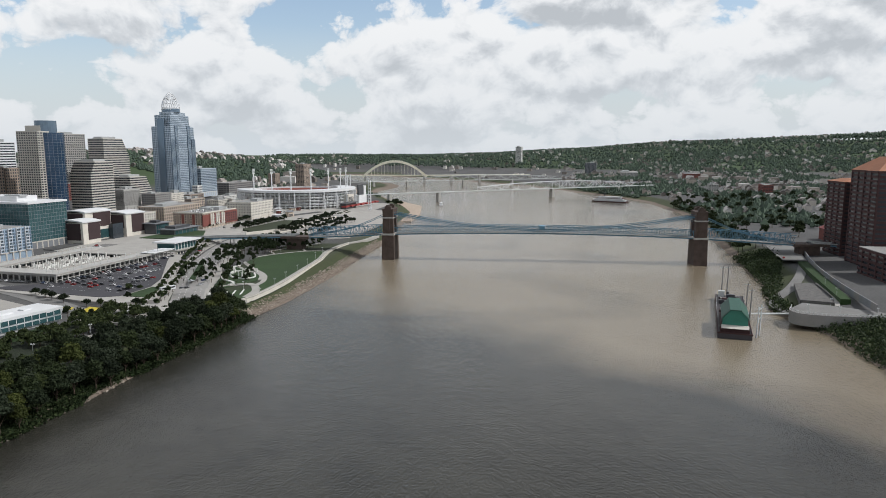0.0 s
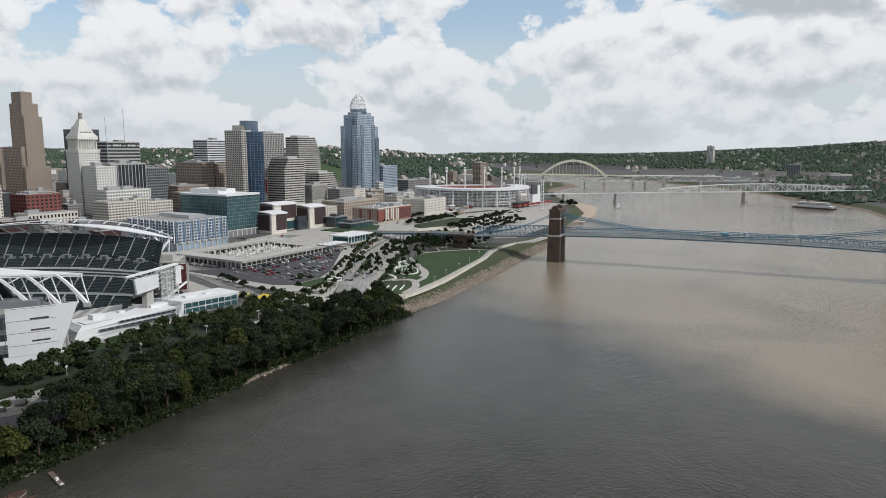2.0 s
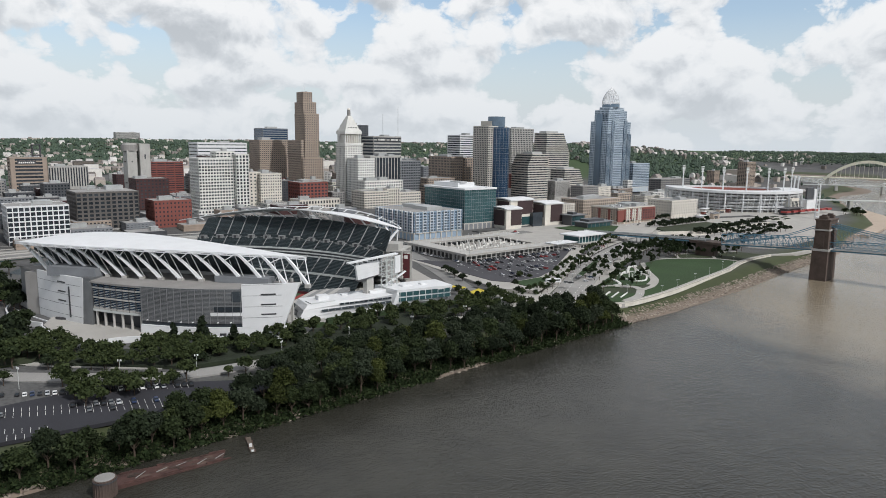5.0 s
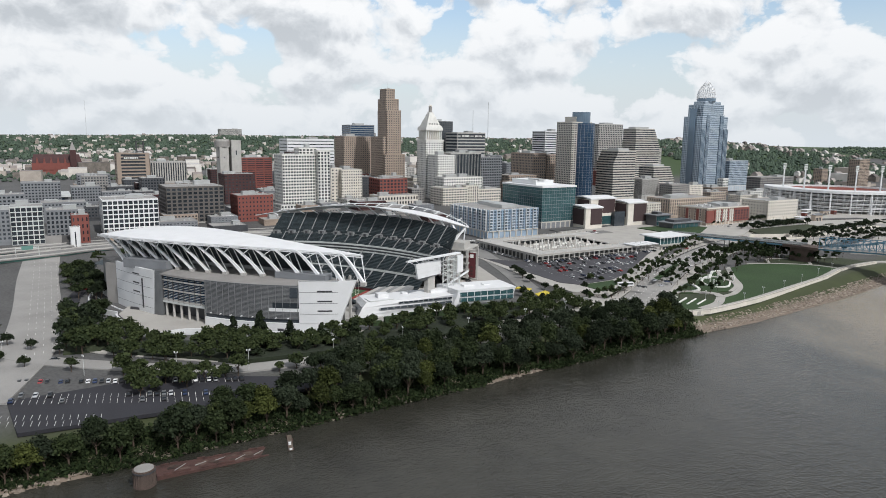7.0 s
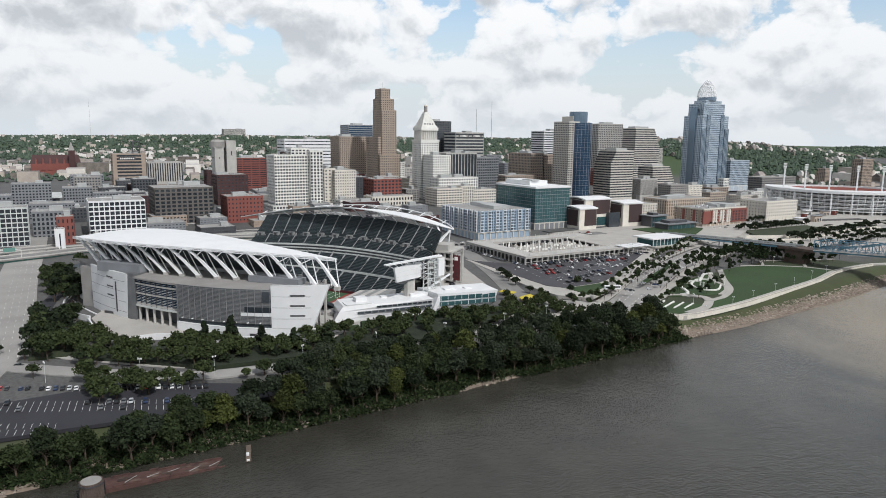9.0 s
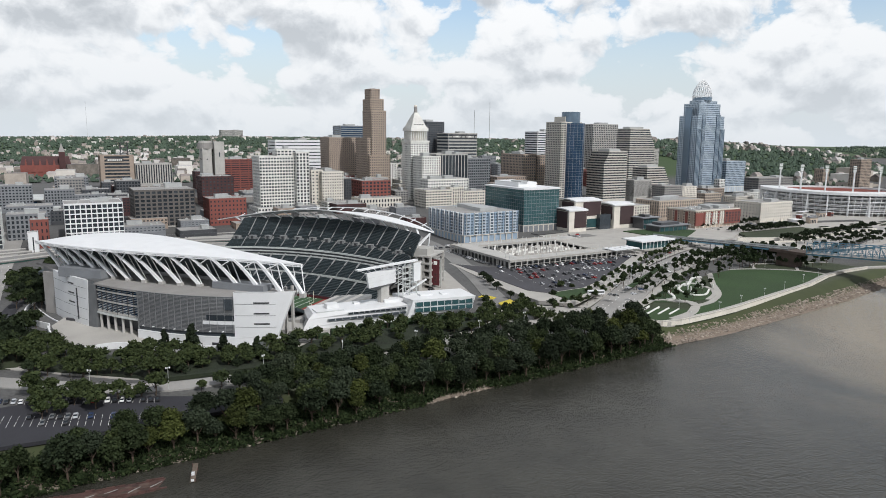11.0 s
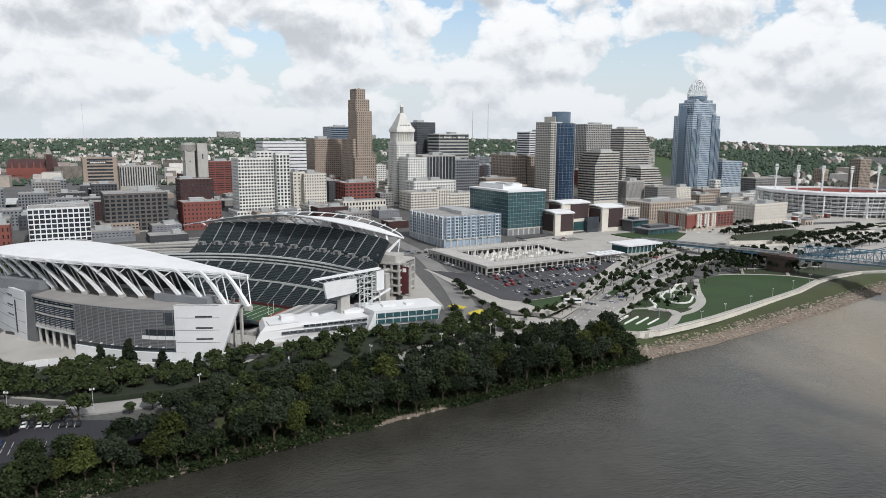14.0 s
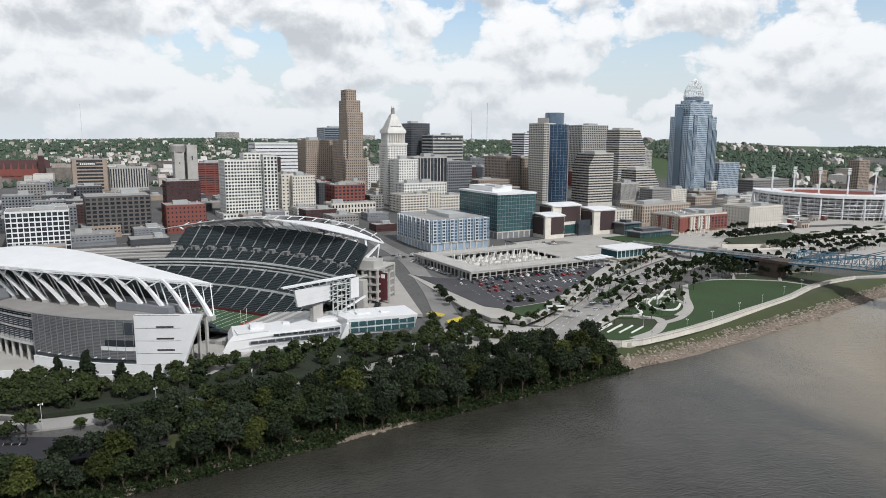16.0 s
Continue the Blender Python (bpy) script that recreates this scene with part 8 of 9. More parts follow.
for k in range(4):
    cm = crown_mesh(200 + k, 3.4, 6.4, 13, 54, 0.35, full=1.45)
    cm.materials.append(M_LEAFDARK if k % 2 else M_LEAF)
    KINDS["mid"].append((cm, trunk_mesh(20 + k, 6.0, 0.24, 4), 1.3))
for k in range(3):
    cm = crown_mesh(300 + k, 1.75, 5.0, 9, 34, 0.32)
    cm.materials.append(M_LEAFDARK if k % 2 else M_LEAF)
    KINDS["small"].append((cm, trunk_mesh(40 + k, 4.2, 0.13, 3), 1.8))
for k in range(2):
    cm = crown_mesh(400 + k, 3.0, 9.5, 16, 44, 0.45, cone=1)
    cm.materials.append(M_LEAFDARK)
    KINDS["cone"].append((cm, trunk_mesh(60 + k, 8, 0.25, 2), 0.8))
for k in range(4):
    cm = crown_mesh(500 + k, 3.5, 6.6, 8, 26, 0.62, full=1.4)
    cm.materials.append(M_LEAF)
    KINDS["far"].append((cm, trunk_mesh(80 + k, 6.0, 0.24, 2), 1.2))
TLABEL = {"big": "tall broad leafy tree on the river bank", "mid": "rounded dark green street tree", "small": "small young park tree", "cone": "dark conical evergreen tree"}


def tree(kind, x, y, z=None, s=1.0, seed=0):
    r = random.Random(seed * 7919 + int(x * 13) + int(y * 31))
    crown, trunk, lift = KINDS[kind][r.randrange(len(KINDS[kind]))]
    z = float(ground_z(x, y)) if z is None else z
    s = s * r.uniform(0.82, 1.2)
    top = thing("tree", TLABEL[kind], "tree", pose(x, y, z - 0.1, 0, 0, r.uniform(0, 360)) @ Matrix.Diagonal((s * r.uniform(0.9, 1.1), s, s * r.uniform(0.88, 1.12), 1)), None, None, kind + " trees")
    part("trunk", trunk, None, top)
    part("crown", crown, None, top, m=pose(0, 0, lift))
    return top


def scatter(kind, inside, box, gap, seed, s=1.0, limit=400):
    r = random.Random(seed)
    x0, x1, y0, y1 = box
    got = []
    for k in range(limit * 14):
        x, y = r.uniform(x0, x1), r.uniform(y0, y1)
        if not inside(x, y) or any((x - a) ** 2 + (y - b_) ** 2 < gap * gap for a, b_ in got):
            continue
        got.append((x, y))
        if len(got) >= limit:
            break
    return got


def near_line(x, y, pts):
    best = 1e9
    for (ax, ay), (bx, by) in zip(pts[:-1], pts[1:]):
        dx, dy = bx - ax, by - ay
        f_ = min(1, max(0, ((x - ax) * dx + (y - ay) * dy) / (dx * dx + dy * dy)))
        best = min(best, math.hypot(x - ax - f_ * dx, y - ay - f_ * dy))
    return best


BANKROAD = [(-262, 20), (-236, 36), (-200, 74), (-178, 106), (-168, 150), (-165, 205), (-157, 262), (-140, 312), (-134, 326)]


def inland(x, y):
    return float(bank(np.array(x), np.array(y))[0])


for k, (x, y) in enumerate(scatter("big", lambda x, y: 0.6 < inland(x, y) < (9 if y < 62 else 15 if y < 135 else 30) and near_line(x, y, BANKROAD) > 10 and (y < 345 or inland(x, y) < 22), (-165, -85, -50, 368), 5.9, 1, limit=190)):
    tree("big", x, y, s=0.88 if y < 62 else 0.96 if y < 135 else 0.95 if y < 300 else 1.0, seed=k)
for k, (x, y) in enumerate(scatter("mid", lambda x, y: 24 < inland(x, y) < 52 and near_line(x, y, BANKROAD) > 8, (-168, -100, 130, 330), 7.5, 2, limit=34)):
    tree("mid", x, y, s=1.15, seed=k)
for k, (x, y) in enumerate(scatter("mid", lambda x, y: near_line(x, y, [(-245, 27), (-283, 36), (-342, 46), (-446, 60)]) > 17 and near_line(x, y, BANKROAD) > 10 and y < 62 - (x + 262) * 0.34, (-304, -232, 46, 84), 5.6, 3, limit=38)):
    tree("mid", x, y, s=1.55, seed=k)
for k, (x, y) in enumerate(scatter("mid", lambda x, y: y > 68 - (x + 340) * 0.06 and y < 88 - (x + 340) * 0.06, (-432, -345, 60, 96), 5.6, 5, limit=26)):
    tree("mid", x, y, s=1.4, seed=k)
for k in range(26):
    f_ = k / 26
    i = min(int(f_ * (len(BANKROAD) - 2)), len(BANKROAD) - 3)
    g2 = f_ * (len(BANKROAD) - 2) - i
    x = BANKROAD[i][0] + (BANKROAD[i + 1][0] - BANKROAD[i][0]) * g2
    y = BANKROAD[i][1] + (BANKROAD[i + 1][1] - BANKROAD[i][1]) * g2
    tree("mid", x + (9.5 if k % 2 else -9), y - (6 if k % 2 else -4), s=0.95, seed=k)
SM = Matrix(S.matrix_basis)
for k in range(26):
    lx = -30 + k * 5.2
    p_ = SM @ Vector((lx, outer(min(lx, 95)) - 9 - (k % 3) * 6 - (24 if lx < 26 else 0), 0))
    tree("cone" if lx > 20 and k % 3 == 0 else "mid", p_.x, p_.y, s=1.15 if lx > 20 and k % 3 == 0 else 0.9, seed=k)
for k, (x, y) in enumerate([(-204, 393), (-200, 400), (-148, 345), (-172, 350), (-192, 372), (-196, 346), (-205, 344), (-189, 344), (-150, 336), (-228, 352), (-240, 356), (-250, 362), (-262, 368), (-180, 316), (-186, 322), (-168, 312), (-200, 318)]):
    tree("mid", x, y, s=0.9, seed=k)


def joined_trees(name, label, spots, kind, s, seed):
    """A grove in one mesh, for those too many to count."""
    r = random.Random(seed)
    v, f, order = [], [], []
    for x, y in spots:
        crown, trunk, lift = KINDS[kind][r.randrange(len(KINDS[kind]))]
        z, q, a = float(ground_z(x, y)), s * r.uniform(0.75, 1.25), r.uniform(0, 6.28)
        for me, up_ in ((crown, lift), (trunk, 0)):
            c = np.empty(len(me.vertices) * 3)
            me.vertices.foreach_get("co", c)
            c = c.reshape(-1, 3)
            c = np.stack([c[:, 0] * math.cos(a) - c[:, 1] * math.sin(a), c[:, 0] * math.sin(a) + c[:, 1] * math.cos(a), c[:, 2] + up_], 1) * q + (x, y, z)
            k = len(v)
            if me is crown:
                v += c.tolist()
                f += [(k + 4 * i, k + 4 * i + 1, k + 4 * i + 2, k + 4 * i + 3) for i in range(len(c) // 4)]
            else:
                v += c.tolist()
                f += [tuple(k + i for i in p_.vertices) for p_ in me.polygons]
                order.append((len(f) - len(me.polygons), len(f)))
    me = bpy.data.meshes.new(name)
    me.from_pydata(v, [], f)
    me.materials.append(M_LEAFPARK if kind == "small" else M_LEAFDARK if s < 1.2 else M_LEAF)
    me.materials.append(M_BARK)
    for a, b_ in order:
        for i in range(a, b_):
            me.polygons[i].material_index = 1
    return thing(name, label, "trees", None, me, None, "", "stuff")


spots = scatter("p", lambda x, y: near_line(x, y, [(-180, 548), (-190, 575), (-186, 605), (-168, 640)]) > 3, (-216, -176, 545, 690), 5.2, 11, limit=90)
spots += scatter("p", lambda x, y: True, (-205, -130, 440, 545), 7, 12, limit=60)
spots = [(x, y) for x, y in spots if near_line(x, y, [(-166, 500), (-155, 470)]) > 9 and near_line(x, y, ROUND_LAWN) > 3 and not (x > -186 + (575 - y) * 0.62 and x > -172 and y > 480)]
spots += scatter("p", lambda x, y: near_line(x, y, EDGE) > 26, (-205, -132, 600, 700), 6.5, 19, limit=70)
spots = [(x, y) for x, y in spots if not (x > -172 and y < 632 and y > 560)]
joined_trees("park_grove", "young dark green trees planted in the park", spots, "small", 1.6, 1)
spots = []
for k in range(44):
    f_ = k / 43
    for off in (-19, 19, 26):
        spots.append((-139 - 108 * f_ - off * 0.9, 352 + 300 * f_ - off * 0.38 + (k % 2)))
joined_trees("street_trees", "rows of small street trees along the road", spots[::2], "small", 1.45, 2)
spots = [(-292 + k % 2 * 11 + k * 0.5, 772 + k * 5.2) for k in range(24)] + [(-226 + (k % 2) * 5, 760 + k * 7) for k in range(32)] + [(-330 + k * 0.6, 770 + k * 9) for k in range(18)] + [(-208 + (k % 3) * 17 + k * 0.2, 752 + k * 5.5) for k in range(32)]
joined_trees("street_trees", "rows of trees in front of the ball park", spots, "far", 1.15, 3)
spots = scatter("q", lambda x, y: 30 < inland(x, y) < 420 and x > 0, (330, 800, 700, 1500), 21, 13, limit=130)
spots += scatter("q", lambda x, y: 6 < inland(x, y) < 30 and x > 0, (300, 460, 700, 1300), 12, 14, limit=46)
joined_trees("far_bank_trees", "many leafy trees along the opposite bank", spots, "far", 1.75, 4)
spots = scatter("q", lambda x, y: inland(x, y) > 14, (-190, -140, 1230, 1300), 8, 15, limit=8)
joined_trees("bend_trees", "clump of trees at the river bend", spots, "far", 1.4, 5)

spots = scatter("s", lambda x, y: near_line(x, y, BANKROAD) > 9 and (SM.inverted() @ Vector((x, y, 0))).y < outer((SM.inverted() @ Vector((x, y, 0))).x) - (31 if (SM.inverted() @ Vector((x, y, 0))).x < 26 else 15), (-262, -166, 60, 270), 5.4, 17, limit=150)
spots += scatter("s", lambda x, y: near_line(x, y, BANKROAD) > 7 and near_line(x, y, [(-215, 195), (-196, 299)]) > 13 and x > -206 + (y - 195) * 0.18, (-206, -150, 160, 330), 5.4, 23, limit=72)
joined_trees("stadium_grove", "dark trees and shrubs planted below the stadium", spots, "mid", 1.2, 6)

spots = scatter("s", lambda x, y: near_line(x, y, [(-215, 20), (-250, 37), (-340, 48), (-446, 60), (-560, 80)]) > 19, (-480, -250, -30, 130), 8.5, 18, limit=60)
spots = [(x, y) for x, y in spots if y < 30 or (x < -385 and y > 84)]
joined_trees("avenue_trees", "dark green trees beside the avenue", spots, "mid", 1.3, 7)

# brushwood and rubble along the water's edge
r = np.random.RandomState(9)
M_BRUSH = material("brushwood_leaves", (0.020, 0.032, 0.013), 0.9, spread=0.6, scale=0.2, island=1.4, tint=(0.042, 0.054, 0.022), spec=0.1)
y = r.uniform(-60, 372, 5200)
side_x = np.interp(y, RA[:, 1], RA[:, 0] - RA[:, 2])
d_ = np.where(np.sin(y * 0.09) + np.sin(y * 0.031 + 1) > 0.9, 2.8, -0.3) + 16 * r.rand(len(y)) ** 1.35
x = side_x - d_
z = np.maximum(ground_z(x, y), 0.1)
n = r.normal(size=(len(y), 14, 3))
c = np.stack([x, y, z + 0.8 + 0.7 * np.sin(x * 0.5) * np.sin(y * 0.4)], 1)[:, None] + n * np.array([1.0, 1.0, 0.7])
t = r.normal(size=(len(y), 14, 3)) * 0.24
u = r.normal(size=(len(y), 14, 3)) * 0.24
q = np.stack([c - t - u, c + t - u, c + t + u, c - t + u], 2).reshape(-1, 3)
me = bpy.data.meshes.new("brushwood")
me.from_pydata(q.tolist(), [], np.arange(len(q)).reshape(-1, 4).tolist())
me.materials.append(M_BRUSH)
thing("brushwood", "tangled green brushwood under the bank trees", "bushes", None, me, None, "", "stuff")
# bushes of the opposite bank
M_BUSH = material("bank_bush_leaves", (0.030, 0.050, 0.016), 0.9, spread=0.6, scale=0.2, island=1.4, tint=(0.07, 0.095, 0.028))
x, y = r.uniform(258, 352, 7000), r.uniform(280, 690, 7000)
d_, _s = bank(x, y)
keep = (d_ > 0.8) & (_s < 0) & (((y > 480) & (x < 318 + (y - 560) * 0.34) & (d_ < 40)) | ((y > 424) & (y < 474) & (x < 285 - (450 - y) * 0.1)) | ((y < 384) & (d_ < 46)))
x, y = x[keep], y[keep]
z = ground_z(x, y)
n = r.normal(size=(len(y), 16, 3))
c = np.stack([x, y, z + 1.7 + 0.9 * np.sin(x * 0.7) * np.sin(y * 0.6)], 1)[:, None] + n * np.array([1.5, 1.5, 1.2])
t = r.normal(size=(len(y), 16, 3)) * 0.3
u = r.normal(size=(len(y), 16, 3)) * 0.3
q = np.stack([c - t - u, c + t - u, c + t + u, c - t + u], 2).reshape(-1, 3)
me = bpy.data.meshes.new("bank_bushes")
me.from_pydata(q.tolist(), [], np.arange(len(q)).reshape(-1, 4).tolist())
me.materials.append(M_BUSH)
thing("bank_bushes", "dense green bushes on the opposite bank", "bushes", None, me, None, "", "stuff")
M_RUBBLE = material("bank_rubble", (0.215, 0.178, 0.145), 0.95, spread=0.4, scale=0.5, island=1.2, tint=(0.40, 0.35, 0.295))
for nm, lab, y0, y1, count, dmax, big in (("bank_rubble", "pale broken rocks at the foot of the bank", -60, 372, 800, 3.4, 1.1), ("bank_gravel_stones", "scattered stones on the bare gravel bank", 372, 760, 3200, 12, 0.9)):
    y = r.uniform(y0, y1, count)
    x = np.interp(y, RA[:, 1], RA[:, 0] - RA[:, 2]) - dmax * r.rand(count)
    z = ground_z(x, y)
    k = count
    s_ = (0.25 + big * r.rand(k) ** 2)
    v = ICO[None] * (0.6 + 0.6 * r.rand(k, 12, 1)) * s_[:, None, None] * np.array([1.2, 1.2, 0.6]) + np.stack([x, y, z + 0.1], 1)[:, None]
    me = bpy.data.meshes.new(nm)
    me.from_pydata(v.reshape(-1, 3).tolist(), [], (ICOF[None] + 12 * np.arange(k)[:, None, None]).reshape(-1, 3).tolist())
    me.materials.append(M_RUBBLE)
    thing(nm, lab, "rocks", None, me, None, "", "stuff")

# hedges by the office wing
for k in range(12):
    p_ = SM @ pose(78, -57, 6, 0, 0, 46.5) @ Vector((8 + k * 8.5, -9 - (k % 3) * 2.0, 0))
    hd = Mesh()
    hd.box(-4, -1.4, -2, 4, 1.4, 1.6 + (k % 2) * 0.5).box(-3.6, -1.0, 1.6, 3.6, 1.0, 2.2 + (k % 2) * 0.4)
    thing("hedge", "clipped dark green hedge below the wing", "hedge", pose(p_.x, p_.y, float(ground_z(p_.x, p_.y)) + 1.0, 0, 0, 79.2), hd, M_HEDGE, "hedges")

# ---- cars ----
PAINTS = [material("car_paint_" + n_, c_, 0.3, 0.0, spread=0.05, bump=0, spec=0.6) for n_, c_ in (("white", (0.75, 0.75, 0.75)), ("silver", (0.42, 0.43, 0.45)), ("black", (0.02, 0.02, 0.022)), ("red", (0.32, 0.02, 0.02)),
                                                                                             ("grey", (0.13, 0.135, 0.14)), ("navy", (0.025, 0.04, 0.09)))]
M_TYRE = material("tyre_rubber", (0.02, 0.02, 0.02), 0.9)
M_CARGLASS = material("car_glass", (0.02, 0.025, 0.03), 0.1, bump=0)


def section(m, rows):
    """A body skinned over cross rows of (x, half width, low, high)."""
    k = len(m.v)
    for x, w, lo, hi in rows:
        m.v += [(x, -w, lo), (x, w, lo), (x, w * 0.97, hi), (x, -w * 0.97, hi)]
    for i in range(len(rows) - 1):
        a = k + 4 * i
        m.f += [(a + j, a + (j + 1) % 4, a + 4 + (j + 1) % 4, a + 4 + j) for j in range(4)]
    m.f += [(k + 3, k + 2, k + 1, k), tuple(range(k + 4 * len(rows) - 4, k + 4 * len(rows)))]
    return m


BODY = section(Mesh(), [(-2.25, 0.80, 0.45, 0.85), (-2.05, 0.88, 0.30, 0.98), (-1.3, 0.9, 0.28, 1.02), (0.9, 0.9, 0.28, 0.98), (1.9, 0.88, 0.28, 0.88), (2.25, 0.78, 0.42, 0.70)])
section(BODY, [(-1.45, 0.70, 1.40, 1.44), (-0.9, 0.72, 1.42, 1.50), (0.1, 0.72, 1.42, 1.50), (0.45, 0.70, 1.38, 1.44)])
CABIN = section(Mesh(), [(-1.95, 0.80, 0.96, 1.0), (-1.4, 0.72, 0.96, 1.42), (0.4, 0.72, 0.96, 1.42), (1.15, 0.80, 0.92, 0.96)])
WHEEL = Mesh().tube((0, -0.11, 0), (0, 0.11, 0), 0.33, 0.33, 10).data("wheel", M_TYRE)
CABIN = CABIN.data("cabin_glass", M_CARGLASS)
BODIES = [BODY.data("car", p_) for p_ in PAINTS]


def car(x, y, z, turn, paint, big=1.0):
    ob = thing("car", "parked %s car with dark windows" % ("white", "silver", "black", "red", "grey", "dark blue")[paint], "car", pose(x, y, z, 0, 0, turn) @ Matrix.Diagonal((1, 1, big, 1)), BODIES[paint], None, "parked cars")
    part("cabin_glass", CABIN, None, ob)
    for wx in (-1.4, 1.4):
        for wy in (-0.82, 0.82):
            part("wheel", WHEEL, None, ob, m=pose(wx, wy, 0.33))
    return ob


rc = random.Random(31)
turn_b = math.degrees(math.atan2(AP.y, AP.x)) + 18
for row, off in enumerate((4, 20, 26)):
    for k in range(34):
        p_ = O_ + AX * (k * 2.9 + 1.45 + (0 if row < 2 else 2)) + AP * off
        if p_.y > 138 or p_.x > -142 or rc.random() > (0.72, 0.34, 0.22)[row]:
            continue
        car(p_.x, p_.y, p_.z, turn_b + (180 if rc.random() < 0.3 else 0), rc.choices(range(6), (4, 3, 5, 1, 4, 2))[0], rc.choice((1.0, 1.0, 1.18)))
for row in range(7):
    for k in range(26):
        px, py = -274 - NORTH.x * (6 + row * 10.5) + EAST.x * (k * 5.6 - 20), 409 - NORTH.y * (6 + row * 10.5) + EAST.y * (k * 5.6 - 20)
        if within(px, py, LOT) and within(px + 3, py - 3, LOT) and within(px + 3, py + 3, LOT) and rc.random() < 0.62 - (0.35 if py < 392 else 0):
            car(px, py, 13.4, GRID + 90 + rc.choice((0, 180)), rc.choices(range(6), (5, 4, 5, 2, 4, 1))[0], rc.choice((1.0, 1.0, 1.18)))
for x, y, z, t, p_ in ((-236, 40, 10.4, 60, 2), (-330, 52, 11.4, 8, 2), (-350, 44, 11.4, 8, 2), (-372, 54, 11.6, 8, 4), (-420, 66, 12, 8, 2), (-190, 432, 12.6, 62, 0), (-168, 404, 12.4, 62, 4), (-222, 500, 13, 62, 1), (-310, 62, 12.0, 8, 0),
                     (-336, 65, 12.0, 8, 2), (-246, 585, 13.2, 80, 3), (-242, 304, 14.0, 20, 2), (-246, 307, 14.0, 20, 2), (-250, 310, 14.0, 20, 2), (-262, 322, 14.0, 80, 3)):
    car(x, y, z + 0.15, t, p_)
rc = random.Random(77)
for pts, z, turn in (([(-150, 366), (-228, 575)], 12.7, 70), ([(-143, 372), (-220, 580)], 12.7, 70), ([(-330, 742), (-420, 747)], 15.6, 3), ([(-306, 760), (-300, 920)], 15.4, 88), ([(-300, 70), (-500, 92)], 12.8, 8)):
    for k in range(4):
        f_ = (k + rc.uniform(0.1, 0.9)) / 4
        x, y = pts[0][0] + (pts[1][0] - pts[0][0]) * f_, pts[0][1] + (pts[1][1] - pts[0][1]) * f_
        car(x, y, max(z, float(ground_z(x, y)) + 0.45), turn + (0 if x < -160 else 180), rc.randrange(6))
for k in range(26):
    x, y = -318 + rc.uniform(-4, 4) + (k % 3) * 6, 760 + k * 11.5
    car(x, y, float(ground_z(x, y)) + 1.1, 88 + rc.choice((0, 180)), rc.randrange(6))
GM = Matrix(gar.matrix_basis)
for k in range(44):
    for lx, ly, turn, odds in ((4 + k * 3.1, -4.2, 90, 0.85), (-4.2, 2 + k * 3.0, 0, 0.8)):
        if (ly > 92 or lx > 138) or rc.random() > odds:
            continue
        p_ = GM @ Vector((lx, ly, 0.4))
        car(p_.x, p_.y, 13.42, GRID + turn, rc.choices(range(6), (3, 3, 6, 1, 5, 2))[0], rc.choice((1.0, 1.15)))
for k in range(34):
    lx = -44 + k * 6.6
    for ly in (106.5, 117.5):
        if rc.random() < 0.55:
            p_ = GM @ Vector((lx + rc.uniform(-1, 1), ly, 0))
            car(p_.x, p_.y, 15.1, GRID + (0 if ly < 110 else 180), rc.randrange(6))
bus = thing("bus", "white city bus on the riverside road", "bus", pose(-176, 398, 12.4, 0, 0, 62))
part("body", section(Mesh(), [(-6, 1.25, 0.4, 2.9), (-5.8, 1.28, 0.35, 3.1), (5.8, 1.28, 0.35, 3.1), (6, 1.22, 0.4, 2.9)]), M_WHITE, bus)
part("windows", Mesh().box(-5.6, -1.31, 1.5, 5.4, 1.31, 2.5).box(5.7, -1.1, 1.3, 6.03, 1.1, 2.6), M_CARGLASS, bus)
for wx in (-3.8, 3.6):
    for wy in (-1.1, 1.1):
        part("wheel", WHEEL, None, bus, m=pose(wx, wy, 0.45) @ Matrix.Diagonal((1.35, 1.35, 1.35, 1)))

# ---- opposite bank ----
def far_tower(label, x, y, w, d_, z0, z1, roof):
    t = thing("office_tower", label, "building", pose(x, y, z0))
    h = z1 - z0
    fl = max(4, round(h / 3.9))
    part("wall", Mesh().box(0.6, 0.6, -4, w - 0.6, d_ - 0.6, h), M_GLASS, t)
    for k in range(fl + 1):
        part("brick_band", Mesh().box(0, 0, k * h / fl - 1.1, w, d_, k * h / fl + 1.1), M_DKRED, t)
    for k in range(int(w / 12) + 1):
        part("brick_pier", Mesh().box(min(w - 1.6, k * 12), -0.25, -4, min(w, k * 12 + 1.6), 0.7, h + 1), M_DKRED, t)
    for k in range(1, int(d_ / 12) + 1):
        part("brick_pier", Mesh().box(-0.25, min(d_ - 1.6, k * 12), -4, 0.7, min(d_, k * 12 + 1.6), h + 1), M_DKRED, t)
    if roof:
        part("roof", Mesh().prism([(-0.4, -0.4), (w + 0.4, -0.4), (w + 0.4, d_ + 0.4), (-0.4, d_ + 0.4)], h + 1, h + roof, [(w * 0.28, d_ * 0.3), (w * 0.72, d_ * 0.3), (w * 0.72, d_ * 0.7), (w * 0.28, d_ * 0.7)]),
             material("orange_metal_roof", (0.33, 0.13, 0.06), 0.6), t, "orange metal hipped roof")
    else:
        part("roof", Mesh().box(0.2, 0.2, h + 1, w - 0.2, d_ - 0.2, h + 1.6), M_ROOF, t)
        for k in range(4):
            part("roof_plant", Mesh().box(4 + k * w / 5, 6, h + 1.6, 4 + k * w / 5 + w / 8, 14, h + 4), M_PLANT, t)
    return t


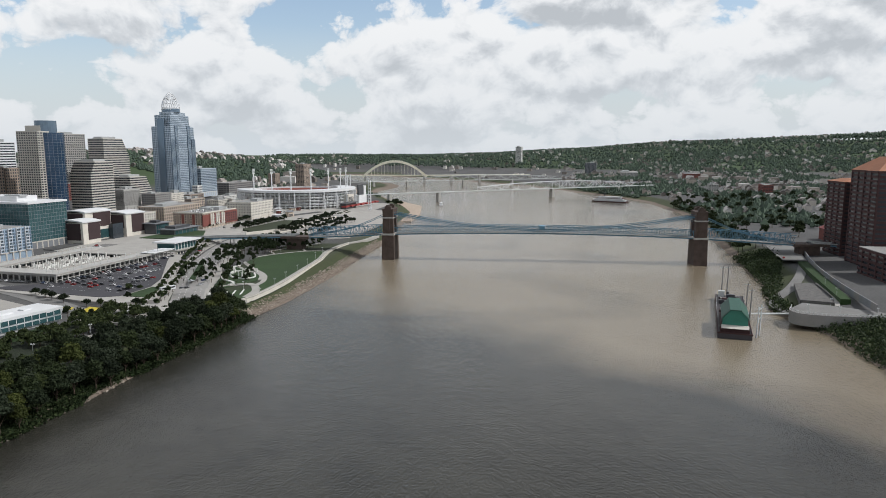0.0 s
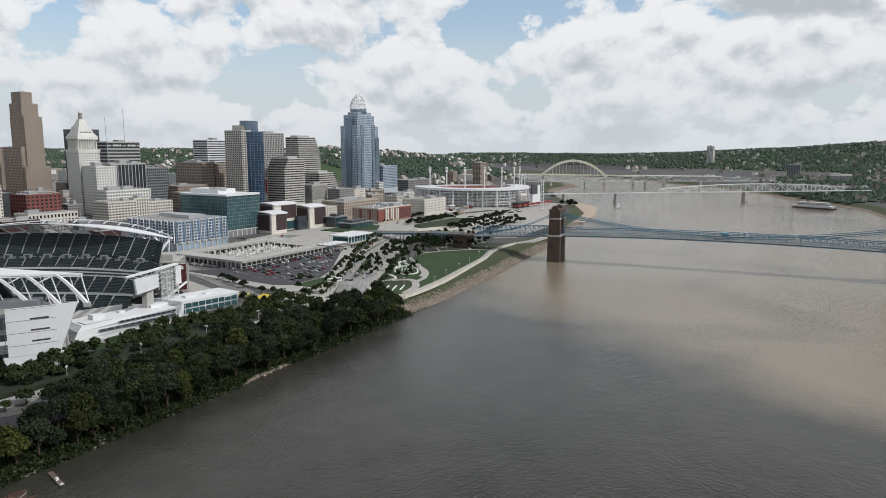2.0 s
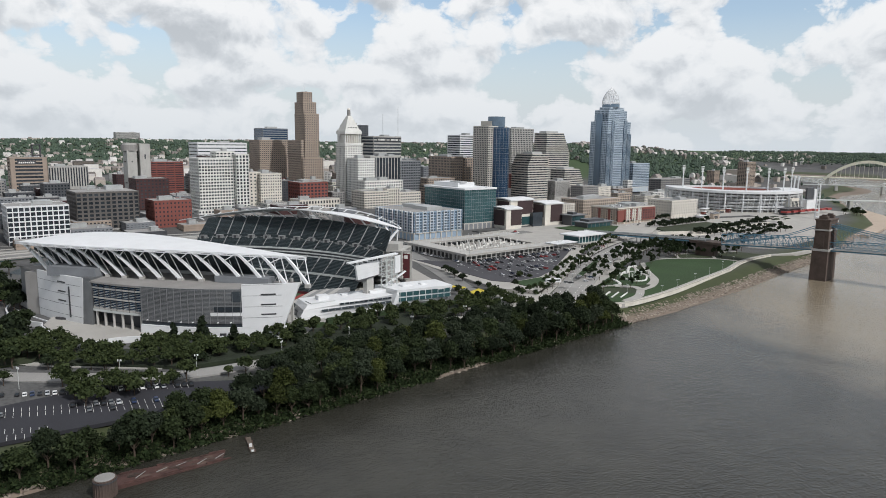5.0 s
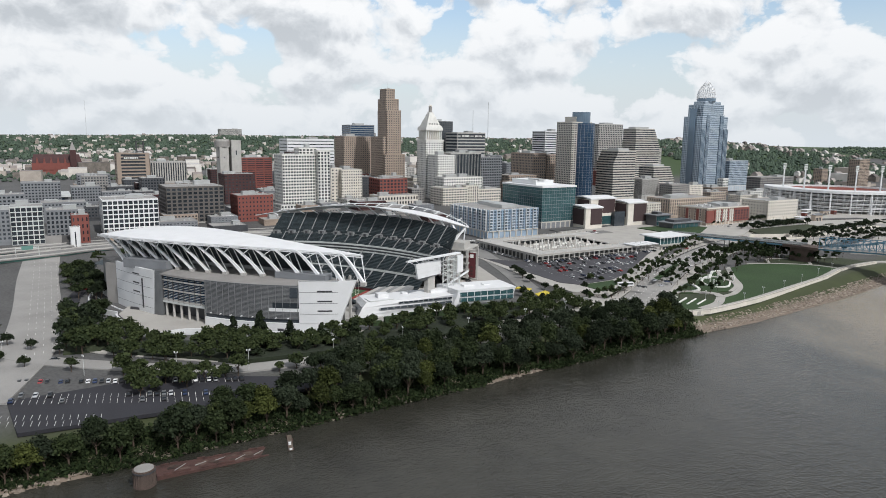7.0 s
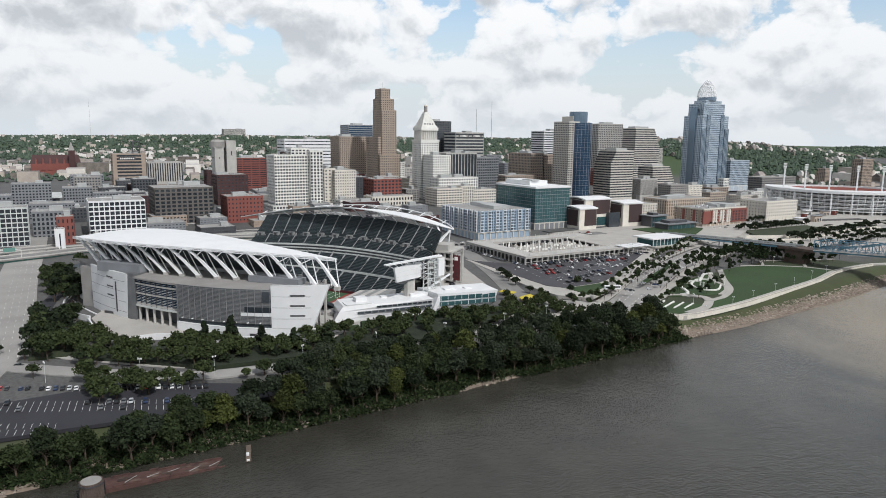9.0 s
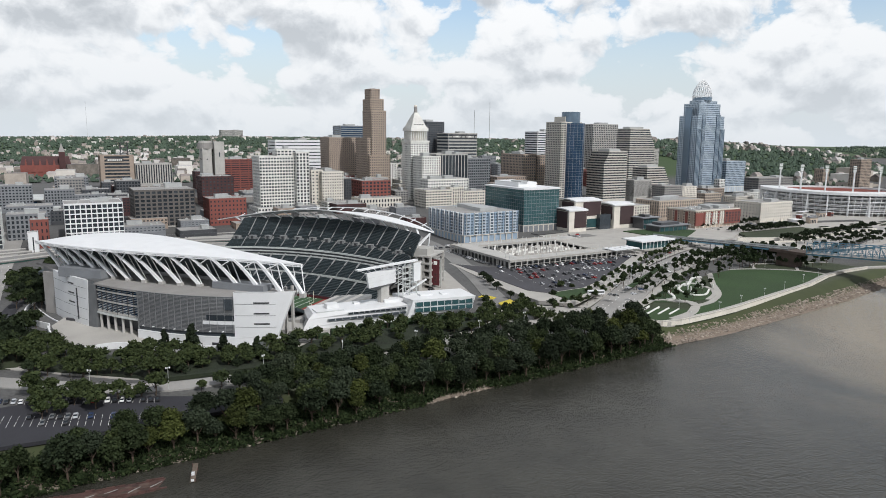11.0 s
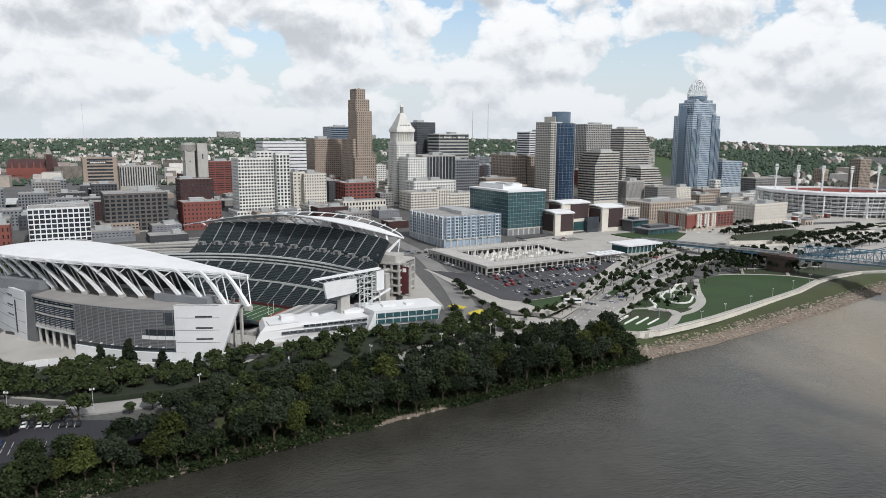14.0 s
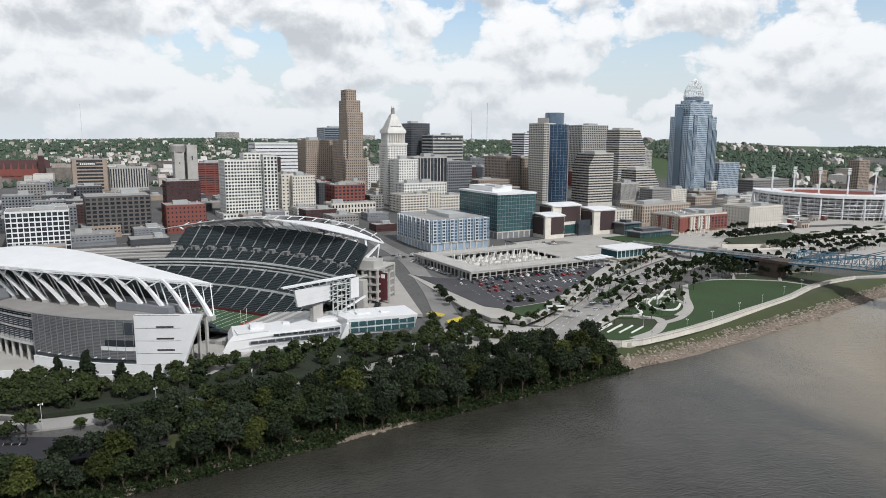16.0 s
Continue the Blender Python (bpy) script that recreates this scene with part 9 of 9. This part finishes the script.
far_tower("dark red brick tower with an orange roof", 391, 556, 58, 50, 14, 97, 13)
far_tower("slim dark red brick tower with pale roof", 397, 632, 32, 40, 14, 84, 4)
far_tower("dark red brick garage block", 374, 486, 70, 56, 12, 33, 0)
far_tower("dark red brick tower with an orange roof", 470, 620, 50, 50, 14, 92, 12)
slab("plaza", "round grey paved lookout on the bank", "plaza", [(273, 406), (269, 396), (272, 386), (286, 382), (306, 381), (330, 380), (332, 398), (303, 417), (287, 424)], 9.6, M_ROAD, 7)
look_out = ribbon("lookout_wall", "low dark stone wall round the lookout", "wall", [(274, 408), (269, 396), (272, 386), (286, 381.5), (306, 380.5), (330, 379.5)], 0.8, M_DKCONC, z=10.7, depth=8)
rail = thing("railing", "low pale railing on posts round the lookout", "railing")
edge_ = [(274, 408), (269, 396), (272, 386), (286, 381.5), (306, 380.5), (330, 379.5)]
for (ax, ay), (bx, by) in zip(edge_[:-1], edge_[1:]):
    n = max(3, int(math.hypot(bx - ax, by - ay) / 2.4))
    for k in range(n):
        part("post", Mesh().box(-0.12, -0.12, 0, 0.12, 0.12, 1.2), M_PALESTEEL, rail, m=pose(ax + (bx - ax) * k / n, ay + (by - ay) * k / n, 10.7))
    part("hand_rail", Mesh().bar((ax, ay, 11.9), (bx, by, 11.9), 0.18), M_PALESTEEL, rail)
for x, y in ((278, 390), (296, 386), (318, 384), (300, 410), (316, 440), (324, 480)):
    copy_thing(lamp, pose(x, y, 9.6 if y < 420 else 11.5, 0, 0, 20))
slab("stone_slope", "grey cobbled slope beside the lookout", "slope", [(308, 499), (324, 501), (311, 427), (289, 434)], 9.6, material("dark_cobbles", (0.13, 0.125, 0.12), 0.95, spread=0.4, scale=0.3, fine=2.0, bump=0.8), 5)
ribbon("pavement", "pale bank road", "pavement", [(384, 740), (370, 691), (356, 614), (330, 545), (304, 494), (284, 466), (276, 440), (280, 415)], 8, M_ROAD, lift=0.5)
slab("parking_lot", "pale lot below the bridge", "parking lot", [(334, 600), (356, 600), (378, 700), (350, 700)], 12.6, M_ROAD)
ribbon("pavement", "pale stair path down the slope", "pavement", [(326, 500), (318, 450), (308, 418)], 3, M_PAVE, lift=1.2)
fw = thing("flood_wall", "long grey concrete flood wall with painted panels", "wall", kind="structure")
for k in range(26):
    f_ = k / 26
    x, y = 322 + 55 * f_ - 8 * math.sin(math.pi * f_), 394 + 277 * f_
    g2 = (k + 1) / 26
    part("wall_panel", Mesh().bar((x, y, 13.4), (322 + 55 * g2 - 8 * math.sin(math.pi * g2), 394 + 277 * g2, 13.4), 0.8, 5.2), M_GREYWALL if k % 3 else M_DKCONC, fw)
slab("lawn", "grass slope below the flood wall", "grass", [(312, 424), (319, 424), (334, 500), (352, 590), (344, 590), (326, 500)], 12.9, M_GRASS, 4)
for k, (x, y, t) in enumerate(((336, 622, 80), (340, 640, 80), (344, 660, 80), (338, 610, 80), (300, 492, 60), (312, 540, 60))):
    car(x, y, 12.8 if y > 600 else float(ground_z(x, y)) + 0.4, t, k % 5)
rt = thing("brick_house", "red-roofed brick building near the bridge", "house", pose(430, 740, 16))
part("wall", Mesh().box(0, 0, -4, 40, 26, 10), M_RED, rt)
part("roof", Mesh().prism([(-1, -1), (41, -1), (41, 27), (-1, 27)], 10, 17, [(8, 11), (32, 11), (32, 15), (8, 15)]), material("red_metal_roof", (0.30, 0.07, 0.06), 0.6), rt)
